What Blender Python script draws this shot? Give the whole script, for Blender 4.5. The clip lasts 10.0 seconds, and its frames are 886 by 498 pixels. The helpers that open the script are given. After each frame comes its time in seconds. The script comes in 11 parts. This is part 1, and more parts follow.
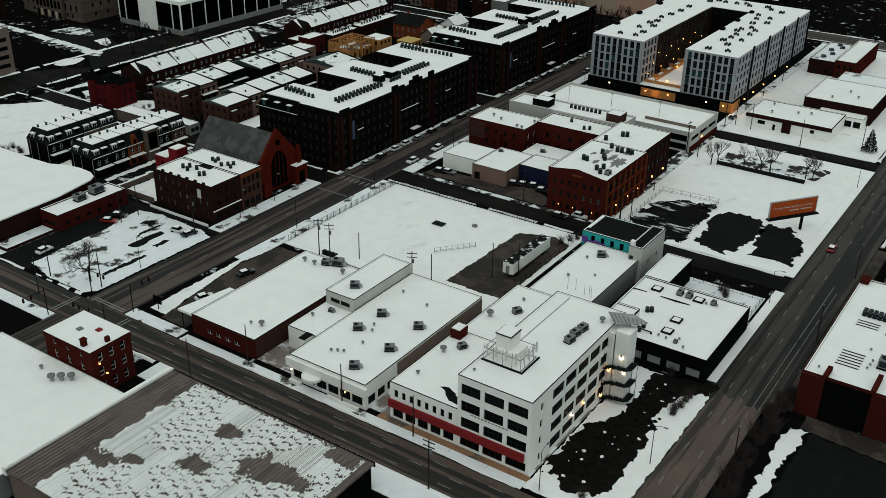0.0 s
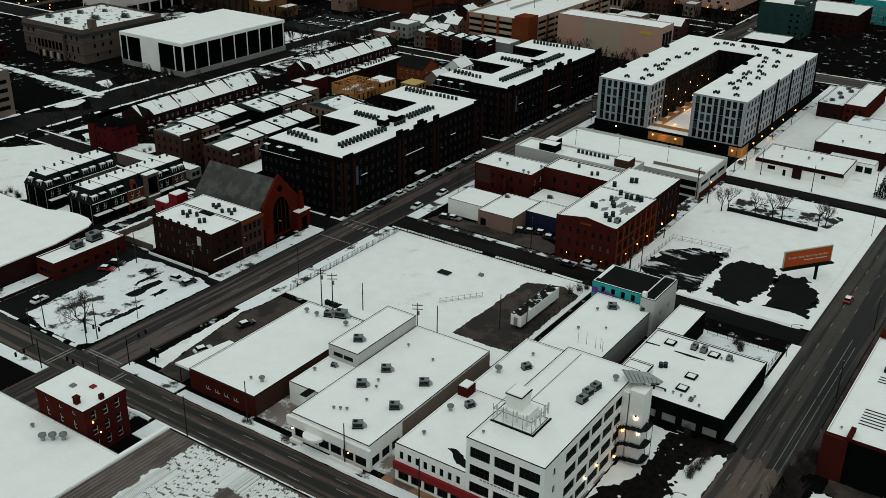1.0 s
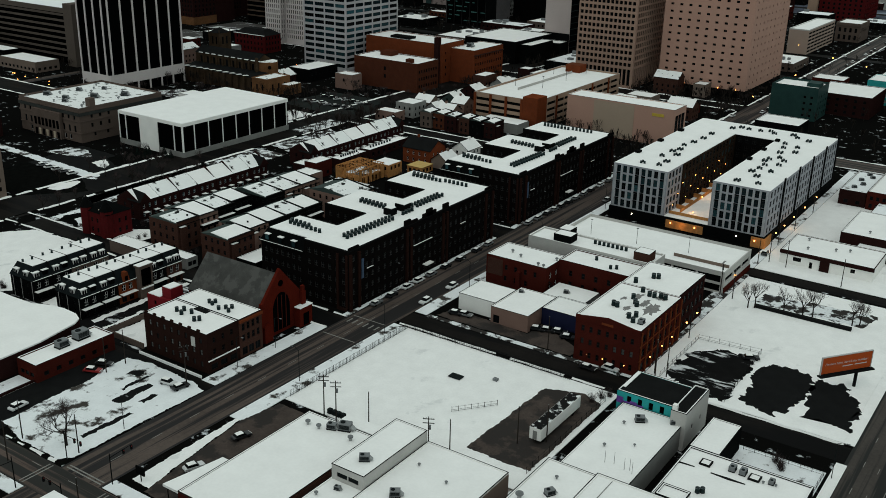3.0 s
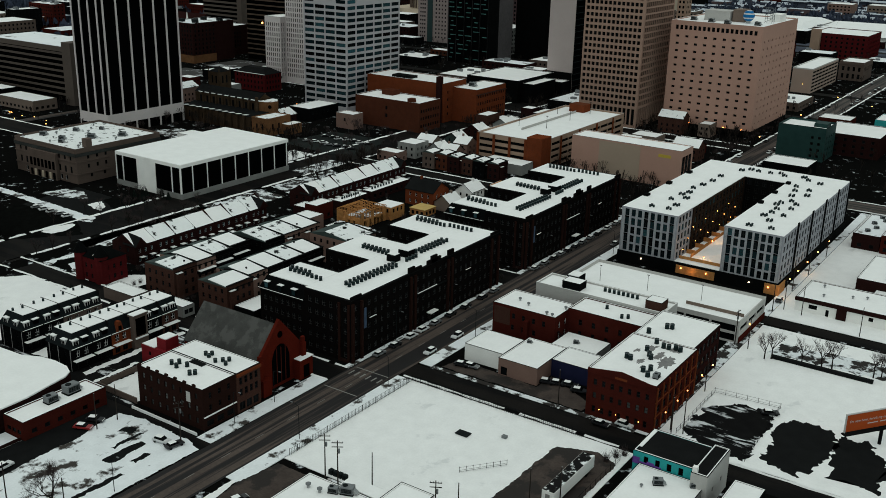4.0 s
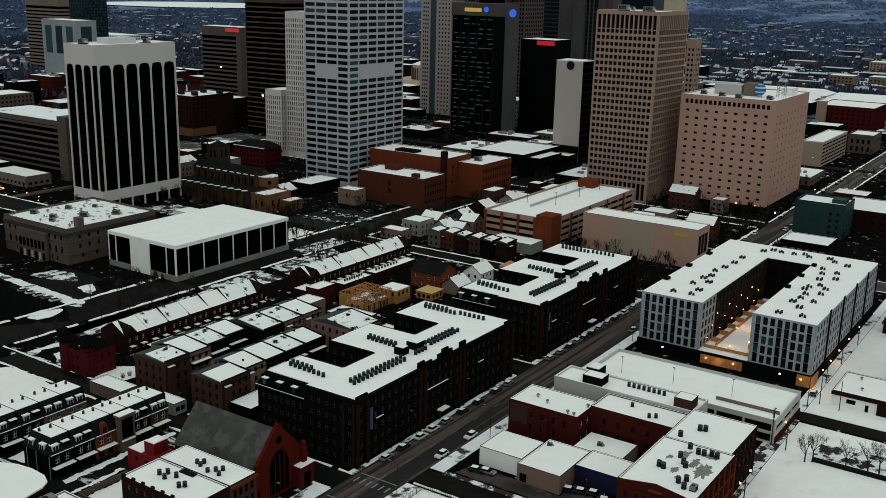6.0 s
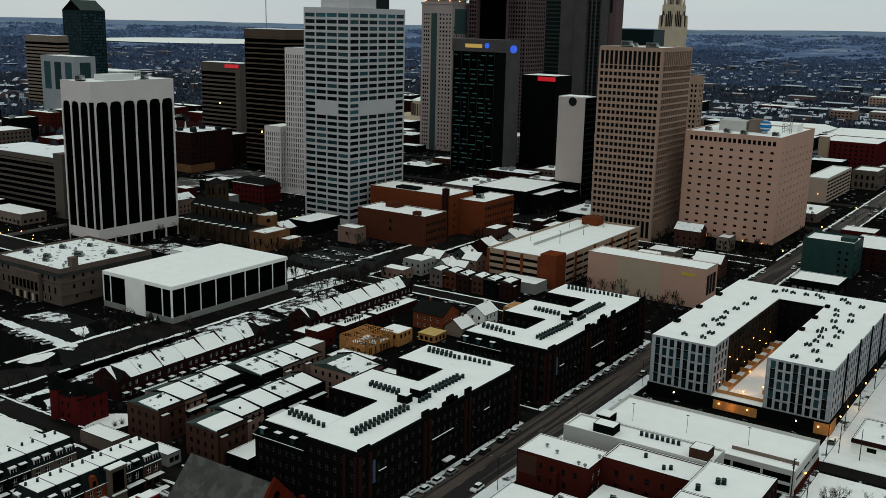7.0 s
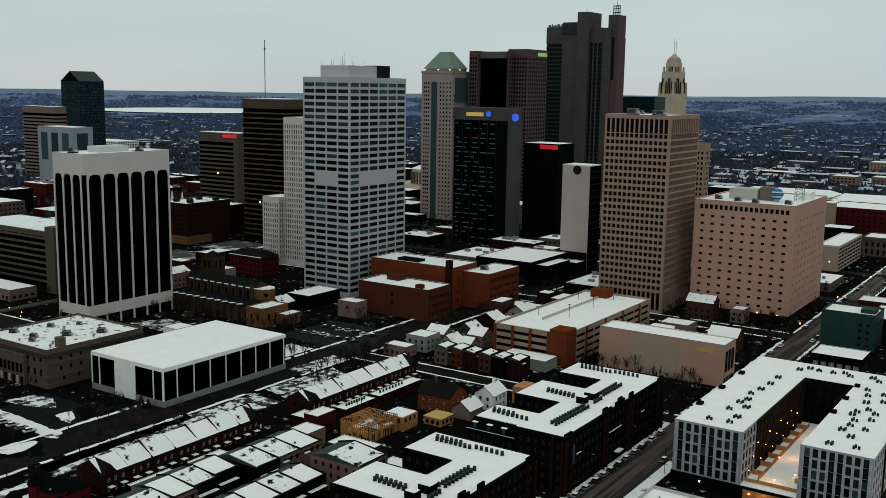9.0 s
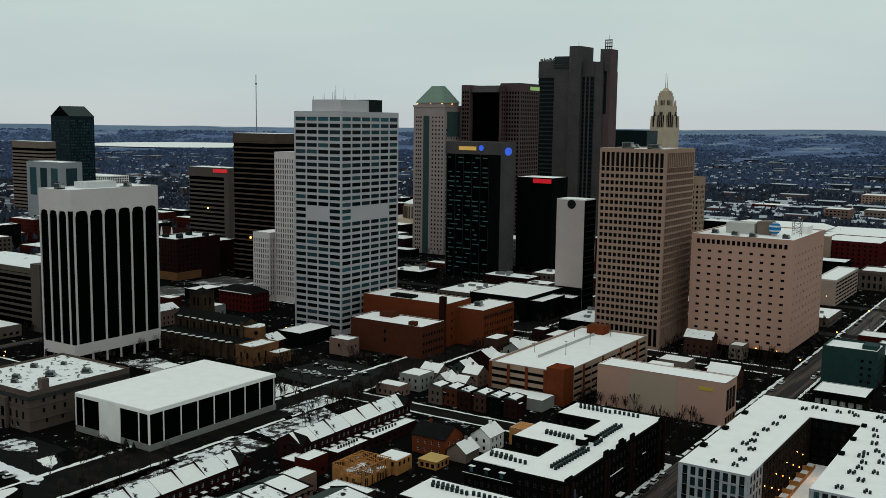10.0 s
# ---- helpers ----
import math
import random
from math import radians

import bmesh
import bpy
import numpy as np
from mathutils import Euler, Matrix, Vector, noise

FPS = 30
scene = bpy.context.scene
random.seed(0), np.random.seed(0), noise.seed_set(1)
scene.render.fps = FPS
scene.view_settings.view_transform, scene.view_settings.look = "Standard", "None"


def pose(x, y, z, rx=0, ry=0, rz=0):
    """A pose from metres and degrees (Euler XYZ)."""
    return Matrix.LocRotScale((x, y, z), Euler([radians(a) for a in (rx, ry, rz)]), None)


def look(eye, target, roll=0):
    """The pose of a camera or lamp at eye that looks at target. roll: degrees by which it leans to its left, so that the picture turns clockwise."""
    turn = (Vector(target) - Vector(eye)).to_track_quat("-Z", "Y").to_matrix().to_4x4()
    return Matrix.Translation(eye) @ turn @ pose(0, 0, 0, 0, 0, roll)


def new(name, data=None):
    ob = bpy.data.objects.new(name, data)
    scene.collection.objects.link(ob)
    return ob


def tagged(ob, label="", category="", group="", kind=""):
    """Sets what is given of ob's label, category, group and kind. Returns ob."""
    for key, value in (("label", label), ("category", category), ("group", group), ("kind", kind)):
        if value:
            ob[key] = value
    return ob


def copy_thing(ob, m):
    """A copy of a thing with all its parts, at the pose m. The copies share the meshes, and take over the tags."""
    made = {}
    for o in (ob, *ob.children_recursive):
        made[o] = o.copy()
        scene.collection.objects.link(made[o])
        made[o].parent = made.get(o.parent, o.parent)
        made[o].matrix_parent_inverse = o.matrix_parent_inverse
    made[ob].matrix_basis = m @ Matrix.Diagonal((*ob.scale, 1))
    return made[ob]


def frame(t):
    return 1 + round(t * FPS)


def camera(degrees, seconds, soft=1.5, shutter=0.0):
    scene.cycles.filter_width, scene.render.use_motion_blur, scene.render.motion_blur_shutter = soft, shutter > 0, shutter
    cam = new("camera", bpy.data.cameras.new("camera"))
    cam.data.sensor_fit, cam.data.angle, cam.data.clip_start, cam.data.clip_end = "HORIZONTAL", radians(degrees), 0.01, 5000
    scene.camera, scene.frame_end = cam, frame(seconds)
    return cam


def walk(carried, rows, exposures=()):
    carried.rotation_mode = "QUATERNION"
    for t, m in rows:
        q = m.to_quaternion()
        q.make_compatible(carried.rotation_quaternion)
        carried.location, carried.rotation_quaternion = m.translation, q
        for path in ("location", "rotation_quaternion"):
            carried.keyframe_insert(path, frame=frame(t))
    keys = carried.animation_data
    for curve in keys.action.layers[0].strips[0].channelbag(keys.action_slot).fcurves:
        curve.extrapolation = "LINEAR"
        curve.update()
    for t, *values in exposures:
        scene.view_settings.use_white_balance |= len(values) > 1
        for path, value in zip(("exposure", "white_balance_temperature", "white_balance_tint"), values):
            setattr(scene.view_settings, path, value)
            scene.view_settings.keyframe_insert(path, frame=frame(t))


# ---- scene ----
cam = camera(48.0, 10.0, soft=0.7)
PATH = [
    (0, (2.283, -0.956, 118.120), (1.2916, 0.5281, 117.2173), 0.88),
    (0.5, (-0.174, 1.673, 118.250), (-1.1755, 3.1695, 117.3803), 0.96),
    (1, (-2.973, 4.617, 118.374), (-3.9846, 6.1251, 117.5362), 0.97),
    (1.5, (-6.054, 7.817, 118.490), (-7.0728, 9.3375, 117.6846), 1.09),
    (2, (-9.360, 11.220, 118.600), (-10.3875, 12.7513, 117.8258), 1.20),
    (2.5, (-12.840, 14.777, 118.703), (-13.8749, 16.3190, 117.9596), 1.29),
    (4, (-23.866, 25.963, 118.969), (-24.9203, 27.5356, 118.3237), 1.40),
    (4.5, (-27.608, 29.750, 119.044), (-28.6670, 31.3319, 118.4304), 1.41),
    (5, (-31.330, 33.521, 119.113), (-32.3941, 35.1116, 118.5308), 1.42),
    (5.5, (-35.006, 37.258, 119.174), (-36.0762, 38.8553, 118.6245), 1.39),
    (7, (-45.571, 48.135, 119.316), (-46.6548, 49.7548, 118.8657), 1.31),
    (7.5, (-48.898, 51.634, 119.349), (-49.9863, 53.2595, 118.9313), 1.27),
    (8, (-52.118, 55.074, 119.376), (-53.2110, 56.7046, 118.9918), 1.11),
    (8.5, (-55.233, 58.464, 119.396), (-56.3298, 60.0985, 119.0419), 1.00),
    (9, (-58.247, 61.819, 119.408), (-59.3440, 63.4602, 119.0878), 0.92),
    (9.5, (-61.171, 65.158, 119.414), (-62.2633, 66.8085, 119.1280), 0.80),
    (10, (-64.018, 68.506, 119.413), (-65.1068, 70.1641, 119.1594), 0.79),
]
walk(cam, [(t, look(eye, target, roll)) for t, eye, target, roll in PATH])

# ---- world and sun: a closed winter overcast at dusk ----
world = bpy.data.worlds.new("overcast")
scene.world = world
world.use_nodes = True
wn, wl = world.node_tree.nodes, world.node_tree.links
wn.clear()
w_out = wn.new("ShaderNodeOutputWorld")
w_bg = wn.new("ShaderNodeBackground")
w_co = wn.new("ShaderNodeTexCoord")
w_sep = wn.new("ShaderNodeSeparateXYZ")
w_ramp = wn.new("ShaderNodeValToRGB")
w_noise = wn.new("ShaderNodeTexNoise")
w_map = wn.new("ShaderNodeMapping")
w_sky = wn.new("ShaderNodeTexSky")
w_sky.sky_type = "NISHITA"
w_sky.sun_disc = False
w_sky.sun_elevation = radians(12)
w_sky.sun_rotation = radians(250)
w_mul = wn.new("ShaderNodeMixRGB")
w_mul.blend_type = "MULTIPLY"
w_mul.inputs[0].default_value = 1.0
w_scale = wn.new("ShaderNodeMixRGB")
w_scale.blend_type = "MULTIPLY"
w_scale.inputs[0].default_value = 1.0
w_scale.inputs[2].default_value = (0.05, 0.05, 0.05, 1)
w_mix = wn.new("ShaderNodeMixRGB")
w_mix.inputs[0].default_value = 0.06
w_map.inputs["Scale"].default_value = (1.6, 1.6, 7.0)
w_noise.inputs["Scale"].default_value = 1.7
w_noise.inputs["Detail"].default_value = 5.0
w_cr = wn.new("ShaderNodeValToRGB")
w_cr.color_ramp.elements[0].position, w_cr.color_ramp.elements[0].color = 0.3, (0.93, 0.945, 0.96, 1)
w_cr.color_ramp.elements[1].position, w_cr.color_ramp.elements[1].color = 0.72, (1.04, 1.03, 1.02, 1)
SKY = ((0.0, (0.56, 0.61, 0.62)), (0.03, (0.55, 0.64, 0.645)), (0.13, (0.575, 0.69, 0.66)), (0.45, (0.55, 0.63, 0.605)), (1.0, (0.66, 0.74, 0.715)))
els = w_ramp.color_ramp.elements
els[0].position, els[0].color = SKY[0][0], (*SKY[0][1], 1)
els[1].position, els[1].color = SKY[-1][0], (*SKY[-1][1], 1)
for at_z, col in SKY[1:-1]:
    e = els.new(at_z)
    e.color = (*col, 1)
wl.new(w_co.outputs["Generated"], w_sep.inputs[0])
wl.new(w_sep.outputs["Z"], w_ramp.inputs[0])
wl.new(w_co.outputs["Generated"], w_map.inputs[0])
wl.new(w_map.outputs[0], w_noise.inputs["Vector"])
wl.new(w_noise.outputs[0], w_cr.inputs[0])
wl.new(w_ramp.outputs[0], w_mul.inputs[1])
wl.new(w_cr.outputs[0], w_mul.inputs[2])
wl.new(w_sky.outputs[0], w_scale.inputs[1])
wl.new(w_mul.outputs[0], w_mix.inputs[1])
wl.new(w_scale.outputs[0], w_mix.inputs[2])
wl.new(w_mix.outputs[0], w_bg.inputs[0])
wl.new(w_bg.outputs[0], w_out.inputs[0])
w_bg.inputs[1].default_value = 1.0

sun = new("sun", bpy.data.lights.new("sun", "SUN"))
sun.data.energy, sun.data.angle, sun.data.color = 0.35, radians(25), (1.0, 0.96, 0.92)
sun.matrix_world = look((0, 0, 200), (-15, 85, 0))
scene.view_settings.exposure = 0.0

# ---- materials ----
MATS = {}


def mat(name, col, rough=0.8, var=0.25, scale=0.6, fine=8.0, bump=0.2, metal=0.0, col2=None, patch=None, spec=0.05, stretch=(1, 1, 1)):
    """Two scales of uneven colour, fine relief. col2: a stain colour over a share 'patch' of the surface."""
    if name in MATS:
        return MATS[name]
    m = bpy.data.materials.new(name)
    m.use_nodes = True
    n, l = m.node_tree.nodes, m.node_tree.links
    b = n["Principled BSDF"]
    co = n.new("ShaderNodeTexCoord")
    big, small = n.new("ShaderNodeTexNoise"), n.new("ShaderNodeTexNoise")
    big.inputs["Scale"].default_value, small.inputs["Scale"].default_value = scale, fine
    big.inputs["Detail"].default_value = 6.0
    small.inputs["Detail"].default_value = 4.0
    l.new(co.outputs["Object"], big.inputs["Vector"])
    l.new(co.outputs["Object"], small.inputs["Vector"])
    ra = n.new("ShaderNodeValToRGB")
    lo, hi = [max(0.0, c * (1 - var)) for c in col], [min(1.0, c * (1 + var)) for c in col]
    ra.color_ramp.elements[0].position, ra.color_ramp.elements[0].color = 0.3, (*lo, 1)
    ra.color_ramp.elements[1].position, ra.color_ramp.elements[1].color = 0.7, (*hi, 1)
    mx = n.new("ShaderNodeMixRGB")
    mx.inputs[0].default_value = 0.4
    l.new(big.outputs[0], mx.inputs[1])
    l.new(small.outputs[0], mx.inputs[2])
    l.new(mx.outputs[0], ra.inputs[0])
    last = ra.outputs[0]
    if col2:
        st = n.new("ShaderNodeTexNoise")
        st.inputs["Scale"].default_value = scale * 0.55
        st.inputs["Detail"].default_value = 9.0
        st.inputs["Roughness"].default_value = 0.62
        mp = n.new("ShaderNodeMapping")
        mp.inputs["Location"].default_value = (13.7, 4.1, 2.2)
        mp.inputs["Scale"].default_value = stretch
        l.new(co.outputs["Object"], mp.inputs[0])
        l.new(mp.outputs[0], st.inputs["Vector"])
        rr = n.new("ShaderNodeValToRGB")
        rr.color_ramp.elements[0].position = 0.5 + (0.5 - patch) * 0.45 - 0.025
        rr.color_ramp.elements[1].position = 0.5 + (0.5 - patch) * 0.45 + 0.035
        m2 = n.new("ShaderNodeMixRGB")
        m2.inputs[2].default_value = (*col2, 1)
        l.new(st.outputs[0], rr.inputs[0])
        l.new(rr.outputs[0], m2.inputs[0])
        l.new(last, m2.inputs[1])
        last = m2.outputs[0]
    l.new(last, b.inputs["Base Color"])
    b.inputs["Roughness"].default_value = rough
    b.inputs["Metallic"].default_value = metal
    b.inputs["Specular IOR Level"].default_value = spec
    if bump:
        bp = n.new("ShaderNodeBump")
        bp.inputs["Strength"].default_value = bump
        bp.inputs["Distance"].default_value = 0.05
        l.new(small.outputs[0], bp.inputs["Height"])
        l.new(bp.outputs[0], b.inputs["Normal"])
    MATS[name] = m
    return m


def mat_brick(name, c1, c2, mortar, size=1.0, spec=0.0):
    """Coursed brick for walls seen from afar: 0.24 by 0.08 m units, with darker blotches."""
    if name in MATS:
        return MATS[name]
    m = mat(name, c1, 0.9, 0.3, 0.35, 5.0, 0.15, spec=spec)
    n, l = m.node_tree.nodes, m.node_tree.links
    b = n["Principled BSDF"]
    co = n.new("ShaderNodeTexCoord")
    sep, add, comb = n.new("ShaderNodeSeparateXYZ"), n.new("ShaderNodeMath"), n.new("ShaderNodeCombineXYZ")
    l.new(co.outputs["Object"], sep.inputs[0])
    l.new(sep.outputs["X"], add.inputs[0])
    l.new(sep.outputs["Y"], add.inputs[1])
    l.new(add.outputs[0], comb.inputs["X"])
    l.new(sep.outputs["Z"], comb.inputs["Y"])
    br = n.new("ShaderNodeTexBrick")
    br.inputs["Color1"].default_value = (*c1, 1)
    br.inputs["Color2"].default_value = (*c2, 1)
    br.inputs["Mortar"].default_value = (*mortar, 1)
    br.inputs["Scale"].default_value = 1.0
    br.inputs["Brick Width"].default_value = 0.26 * size
    br.inputs["Row Height"].default_value = 0.09 * size
    br.inputs["Mortar Size"].default_value = 0.008 * size
    l.new(comb.outputs[0], br.inputs["Vector"])
    old = b.inputs["Base Color"].links[0].from_socket
    mx = n.new("ShaderNodeMixRGB")
    mx.inputs[0].default_value = 0.5
    l.new(old, mx.inputs[1])
    l.new(br.outputs[0], mx.inputs[2])
    l.new(mx.outputs[0], b.inputs["Base Color"])
    return m


def mat_glass(name, col, rough=0.08, var=0.5, gloss=0.06, bright=None, share=0.2):
    """Dark window glass over an unlit room: a glossy dark surface, uneven from pane to pane."""
    if name in MATS:
        return MATS[name]
    m = bpy.data.materials.new(name)
    m.use_nodes = True
    n, l = m.node_tree.nodes, m.node_tree.links
    b = n["Principled BSDF"]
    oi = n.new("ShaderNodeObjectInfo")
    ra = n.new("ShaderNodeValToRGB")
    ra.color_ramp.elements[0].color = (*[c * (1 - var) for c in col], 1)
    ra.color_ramp.elements[1].color = (*[c * (1 + var) for c in col], 1)
    if bright:
        ra.color_ramp.elements[1].position = 1 - share
        e = ra.color_ramp.elements.new(1.0)
        e.color = (*bright, 1)
    ge, ad, fr = n.new("ShaderNodeNewGeometry"), n.new("ShaderNodeMath"), n.new("ShaderNodeMath")
    fr.operation = "FRACT"
    l.new(oi.outputs["Random"], ad.inputs[0])
    l.new(ge.outputs["Random Per Island"], ad.inputs[1])
    l.new(ad.outputs[0], fr.inputs[0])
    l.new(fr.outputs[0], ra.inputs[0])
    l.new(ra.outputs[0], b.inputs["Base Color"])
    b.inputs["Roughness"].default_value = rough
    b.inputs["Specular IOR Level"].default_value = gloss
    MATS[name] = m
    return m


def mat_glow(name, col, power):
    if name in MATS:
        return MATS[name]
    m = bpy.data.materials.new(name)
    m.use_nodes = True
    b = m.node_tree.nodes["Principled BSDF"]
    b.inputs["Base Color"].default_value = (*col, 1)
    b.inputs["Emission Color"].default_value = (*col, 1)
    b.inputs["Emission Strength"].default_value = power
    MATS[name] = m
    return m


SNOW = mat("snow", (0.83, 0.835, 0.82), 0.9, 0.07, 0.25, 2.4, 0.5, col2=(0.70, 0.71, 0.70), patch=0.16, spec=0.1)
SNOW_ROOF = mat("roof_snow", (0.84, 0.845, 0.83), 0.9, 0.05, 0.2, 1.4, 0.35, spec=0.1)
SNOW_ROOF_PATCHY = mat("patchy_roof_snow", (0.79, 0.82, 0.83), 0.9, 0.05, 0.15, 1.2, 0.3, col2=(0.16, 0.155, 0.15), patch=0.24)
SNOW_THIN = mat("thin_snow", (0.76, 0.79, 0.80), 0.9, 0.08, 0.3, 2.0, 0.35, col2=(0.05, 0.045, 0.04), patch=0.30)
SNOW_WORN = mat("trodden_snow", (0.70, 0.73, 0.74), 0.9, 0.12, 0.55, 2.0, 0.4, col2=(0.03, 0.027, 0.025), patch=0.52)
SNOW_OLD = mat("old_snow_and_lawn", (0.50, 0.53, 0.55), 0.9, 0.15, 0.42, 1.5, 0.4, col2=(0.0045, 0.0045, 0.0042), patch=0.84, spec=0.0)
SLUSH = mat("slushy_tarmac", (0.058, 0.045, 0.039), 0.7, 0.35, 0.3, 2.0, 0.3, col2=(0.03, 0.026, 0.024), patch=0.45)
ROAD_X = mat("wet_asphalt", (0.090, 0.066, 0.056), 0.65, 0.3, 0.05, 1.2, 0.15, col2=(0.026, 0.0255, 0.0235), patch=0.55, stretch=(0.3, 16, 1), spec=0.06)
ROAD_Y = mat("wet_asphalt_lengthwise", (0.082, 0.064, 0.055), 0.65, 0.3, 0.05, 1.2, 0.15, col2=(0.022, 0.0205, 0.0205), patch=0.53, stretch=(16, 0.3, 1), spec=0.06)
ROAD_SALT = mat("salted_asphalt", (0.108, 0.082, 0.069), 0.7, 0.3, 0.08, 1.4, 0.15, col2=(0.044, 0.039, 0.036), patch=0.45, stretch=(9, 0.4, 1), spec=0.05)
ROAD_DARK = mat("dark_wet_avenue", (0.056, 0.049, 0.044), 0.65, 0.3, 0.05, 1.2, 0.15, col2=(0.022, 0.0225, 0.0215), patch=0.5, stretch=(16, 0.3, 1), spec=0.05)
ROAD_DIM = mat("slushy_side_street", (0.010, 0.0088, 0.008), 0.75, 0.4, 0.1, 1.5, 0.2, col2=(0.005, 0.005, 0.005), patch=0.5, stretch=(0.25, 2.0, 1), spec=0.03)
PAVE = mat("pavement", (0.20, 0.17, 0.15), 0.85, 0.25, 0.3, 4.0, 0.2, col2=(0.72, 0.74, 0.75), patch=0.45)
BRICK_PAVE = mat("brick_paving", (0.27, 0.15, 0.085), 0.85, 0.25, 0.3, 4.0, 0.2, col2=(0.10, 0.08, 0.07), patch=0.3)
PAINT_LINE = mat("road_paint", (0.21, 0.205, 0.19), 0.7, 0.4, 0.8, 6.0, 0.05)
MULCH = mat("dark_soil", (0.009, 0.008, 0.0075), 0.95, 0.5, 0.5, 5.0, 0.6, spec=0.0)
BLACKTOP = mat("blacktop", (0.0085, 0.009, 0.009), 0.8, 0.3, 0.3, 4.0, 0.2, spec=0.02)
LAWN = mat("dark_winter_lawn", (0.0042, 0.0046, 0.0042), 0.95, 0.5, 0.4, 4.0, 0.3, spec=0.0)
SNOW_MELT = mat("melting_roof_snow", (0.80, 0.82, 0.81), 0.9, 0.04, 0.5, 1.2, 0.3, col2=(0.008, 0.009, 0.009), patch=0.27)
BLACKTOP_SNOW = mat("blacktop_with_snow", (0.009, 0.009, 0.009), 0.85, 0.3, 0.3, 4.0, 0.2, col2=(0.60, 0.62, 0.63), patch=0.27, spec=0.0, stretch=(0.6, 2.4, 1))
RIB_ROOF = mat("bare_metal_roof", (0.135, 0.11, 0.10), 0.7, 0.25, 0.4, 4.0, 0.1, col2=(0.085, 0.07, 0.064), patch=0.4, stretch=(3, 0.4, 1))
WHITE = mat("white_render", (0.83, 0.82, 0.79), 0.8, 0.07, 0.2, 3.0, 0.1)
SOOTSTONE = mat("sooty_sandstone", (0.046, 0.030, 0.019), 0.9, 0.5, 0.2, 2.0, 0.25, spec=0.0)
BUFF = mat("buff_concrete", (0.30, 0.205, 0.15), 0.85, 0.12, 0.15, 3.0, 0.15)
CONCRETE = mat("pale_concrete", (0.45, 0.44, 0.42), 0.85, 0.1, 0.15, 3.0, 0.15)
GREYWALL = mat("grey_block", (0.22, 0.22, 0.21), 0.9, 0.15, 0.3, 4.0, 0.2)
TAN = mat("tan_render", (0.17, 0.128, 0.105), 0.9, 0.12, 0.2, 3.0, 0.15)
DARKTRIM = mat("dark_coping", (0.007, 0.0075, 0.0075), 0.8, 0.3, 0.5, 6.0, 0.05, spec=0.02)
METAL = mat("galvanised_metal", (0.32, 0.33, 0.33), 0.45, 0.2, 0.7, 8.0, 0.1, metal=0.6)
UNIT = mat("unit_casing", (0.17, 0.18, 0.185), 0.6, 0.25, 0.8, 6.0, 0.1)
UNIT_DARK = mat("unit_grille", (0.010, 0.013, 0.0135), 0.7, 0.3, 1.0, 8.0, 0.1, spec=0.03)
RED = mat("red_band", (0.20, 0.018, 0.02), 0.6, 0.12, 0.4, 5.0, 0.05)
BRICK_RED = mat_brick("red_brick", (0.060, 0.0105, 0.0075), (0.031, 0.0066, 0.005), (0.03, 0.015, 0.012))
CHURCH_BRICK = mat_brick("church_brick", (0.086, 0.010, 0.0055), (0.044, 0.0065, 0.004), (0.035, 0.011, 0.009))
BRICK_RUST = mat_brick("rust_brick", (0.078, 0.024, 0.013), (0.046, 0.015, 0.009), (0.05, 0.028, 0.02))
BRICK_ORANGE = mat_brick("orange_brick", (0.155, 0.036, 0.013), (0.09, 0.022, 0.0095), (0.07, 0.038, 0.026))
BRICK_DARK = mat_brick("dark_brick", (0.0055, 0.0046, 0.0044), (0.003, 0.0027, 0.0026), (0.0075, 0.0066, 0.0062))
BRICK_BAY = mat_brick("bay_brick", (0.022, 0.0095, 0.0075), (0.012, 0.006, 0.005), (0.02, 0.014, 0.012))
BRICK_MAROON = mat_brick("maroon_brick", (0.022, 0.0078, 0.0072), (0.0125, 0.005, 0.0048), (0.024, 0.016, 0.014))
BRICK_TAN = mat_brick("tan_brick", (0.056, 0.024, 0.018), (0.032, 0.015, 0.012), (0.07, 0.052, 0.04))
BRICK_CRIMSON = mat_brick("crimson_brick", (0.075, 0.008, 0.009), (0.038, 0.005, 0.0055), (0.04, 0.016, 0.015))
BEIGE = mat("beige_precast", (0.315, 0.205, 0.158), 0.85, 0.07, 0.1, 1.5, 0.1)
PINK = mat("pink_precast", (0.42, 0.25, 0.195), 0.85, 0.07, 0.08, 1.5, 0.1)
STONE = mat("grey_limestone", (0.098, 0.072, 0.060), 0.9, 0.2, 0.12, 2.0, 0.2)
STONE_WARM = mat("warm_sandstone", (0.14, 0.066, 0.030), 0.9, 0.35, 0.15, 2.0, 0.25)
GREENMETAL = mat("green_standing_seam", (0.035, 0.05, 0.046), 0.6, 0.2, 0.4, 5.0, 0.1)
CREAM = mat("cream_render", (0.19, 0.118, 0.096), 0.85, 0.1, 0.3, 3.0, 0.1)
COPPER = mat("copper_roof", (0.16, 0.225, 0.185), 0.7, 0.15, 0.1, 1.0, 0.1)
GREYGRANITE = mat("grey_granite", (0.062, 0.056, 0.057), 0.6, 0.3, 0.05, 0.6, 0.05)
PINKGRANITE = mat("rose_granite", (0.085, 0.054, 0.057), 0.6, 0.12, 0.05, 0.6, 0.05)
LIMESTONE = mat("pale_terracotta", (0.44, 0.36, 0.27), 0.85, 0.12, 0.1, 1.0, 0.15)
RED_PAINT = mat("red_panel", (0.16, 0.012, 0.016), 0.7, 0.2, 0.3, 3.0, 0.1)
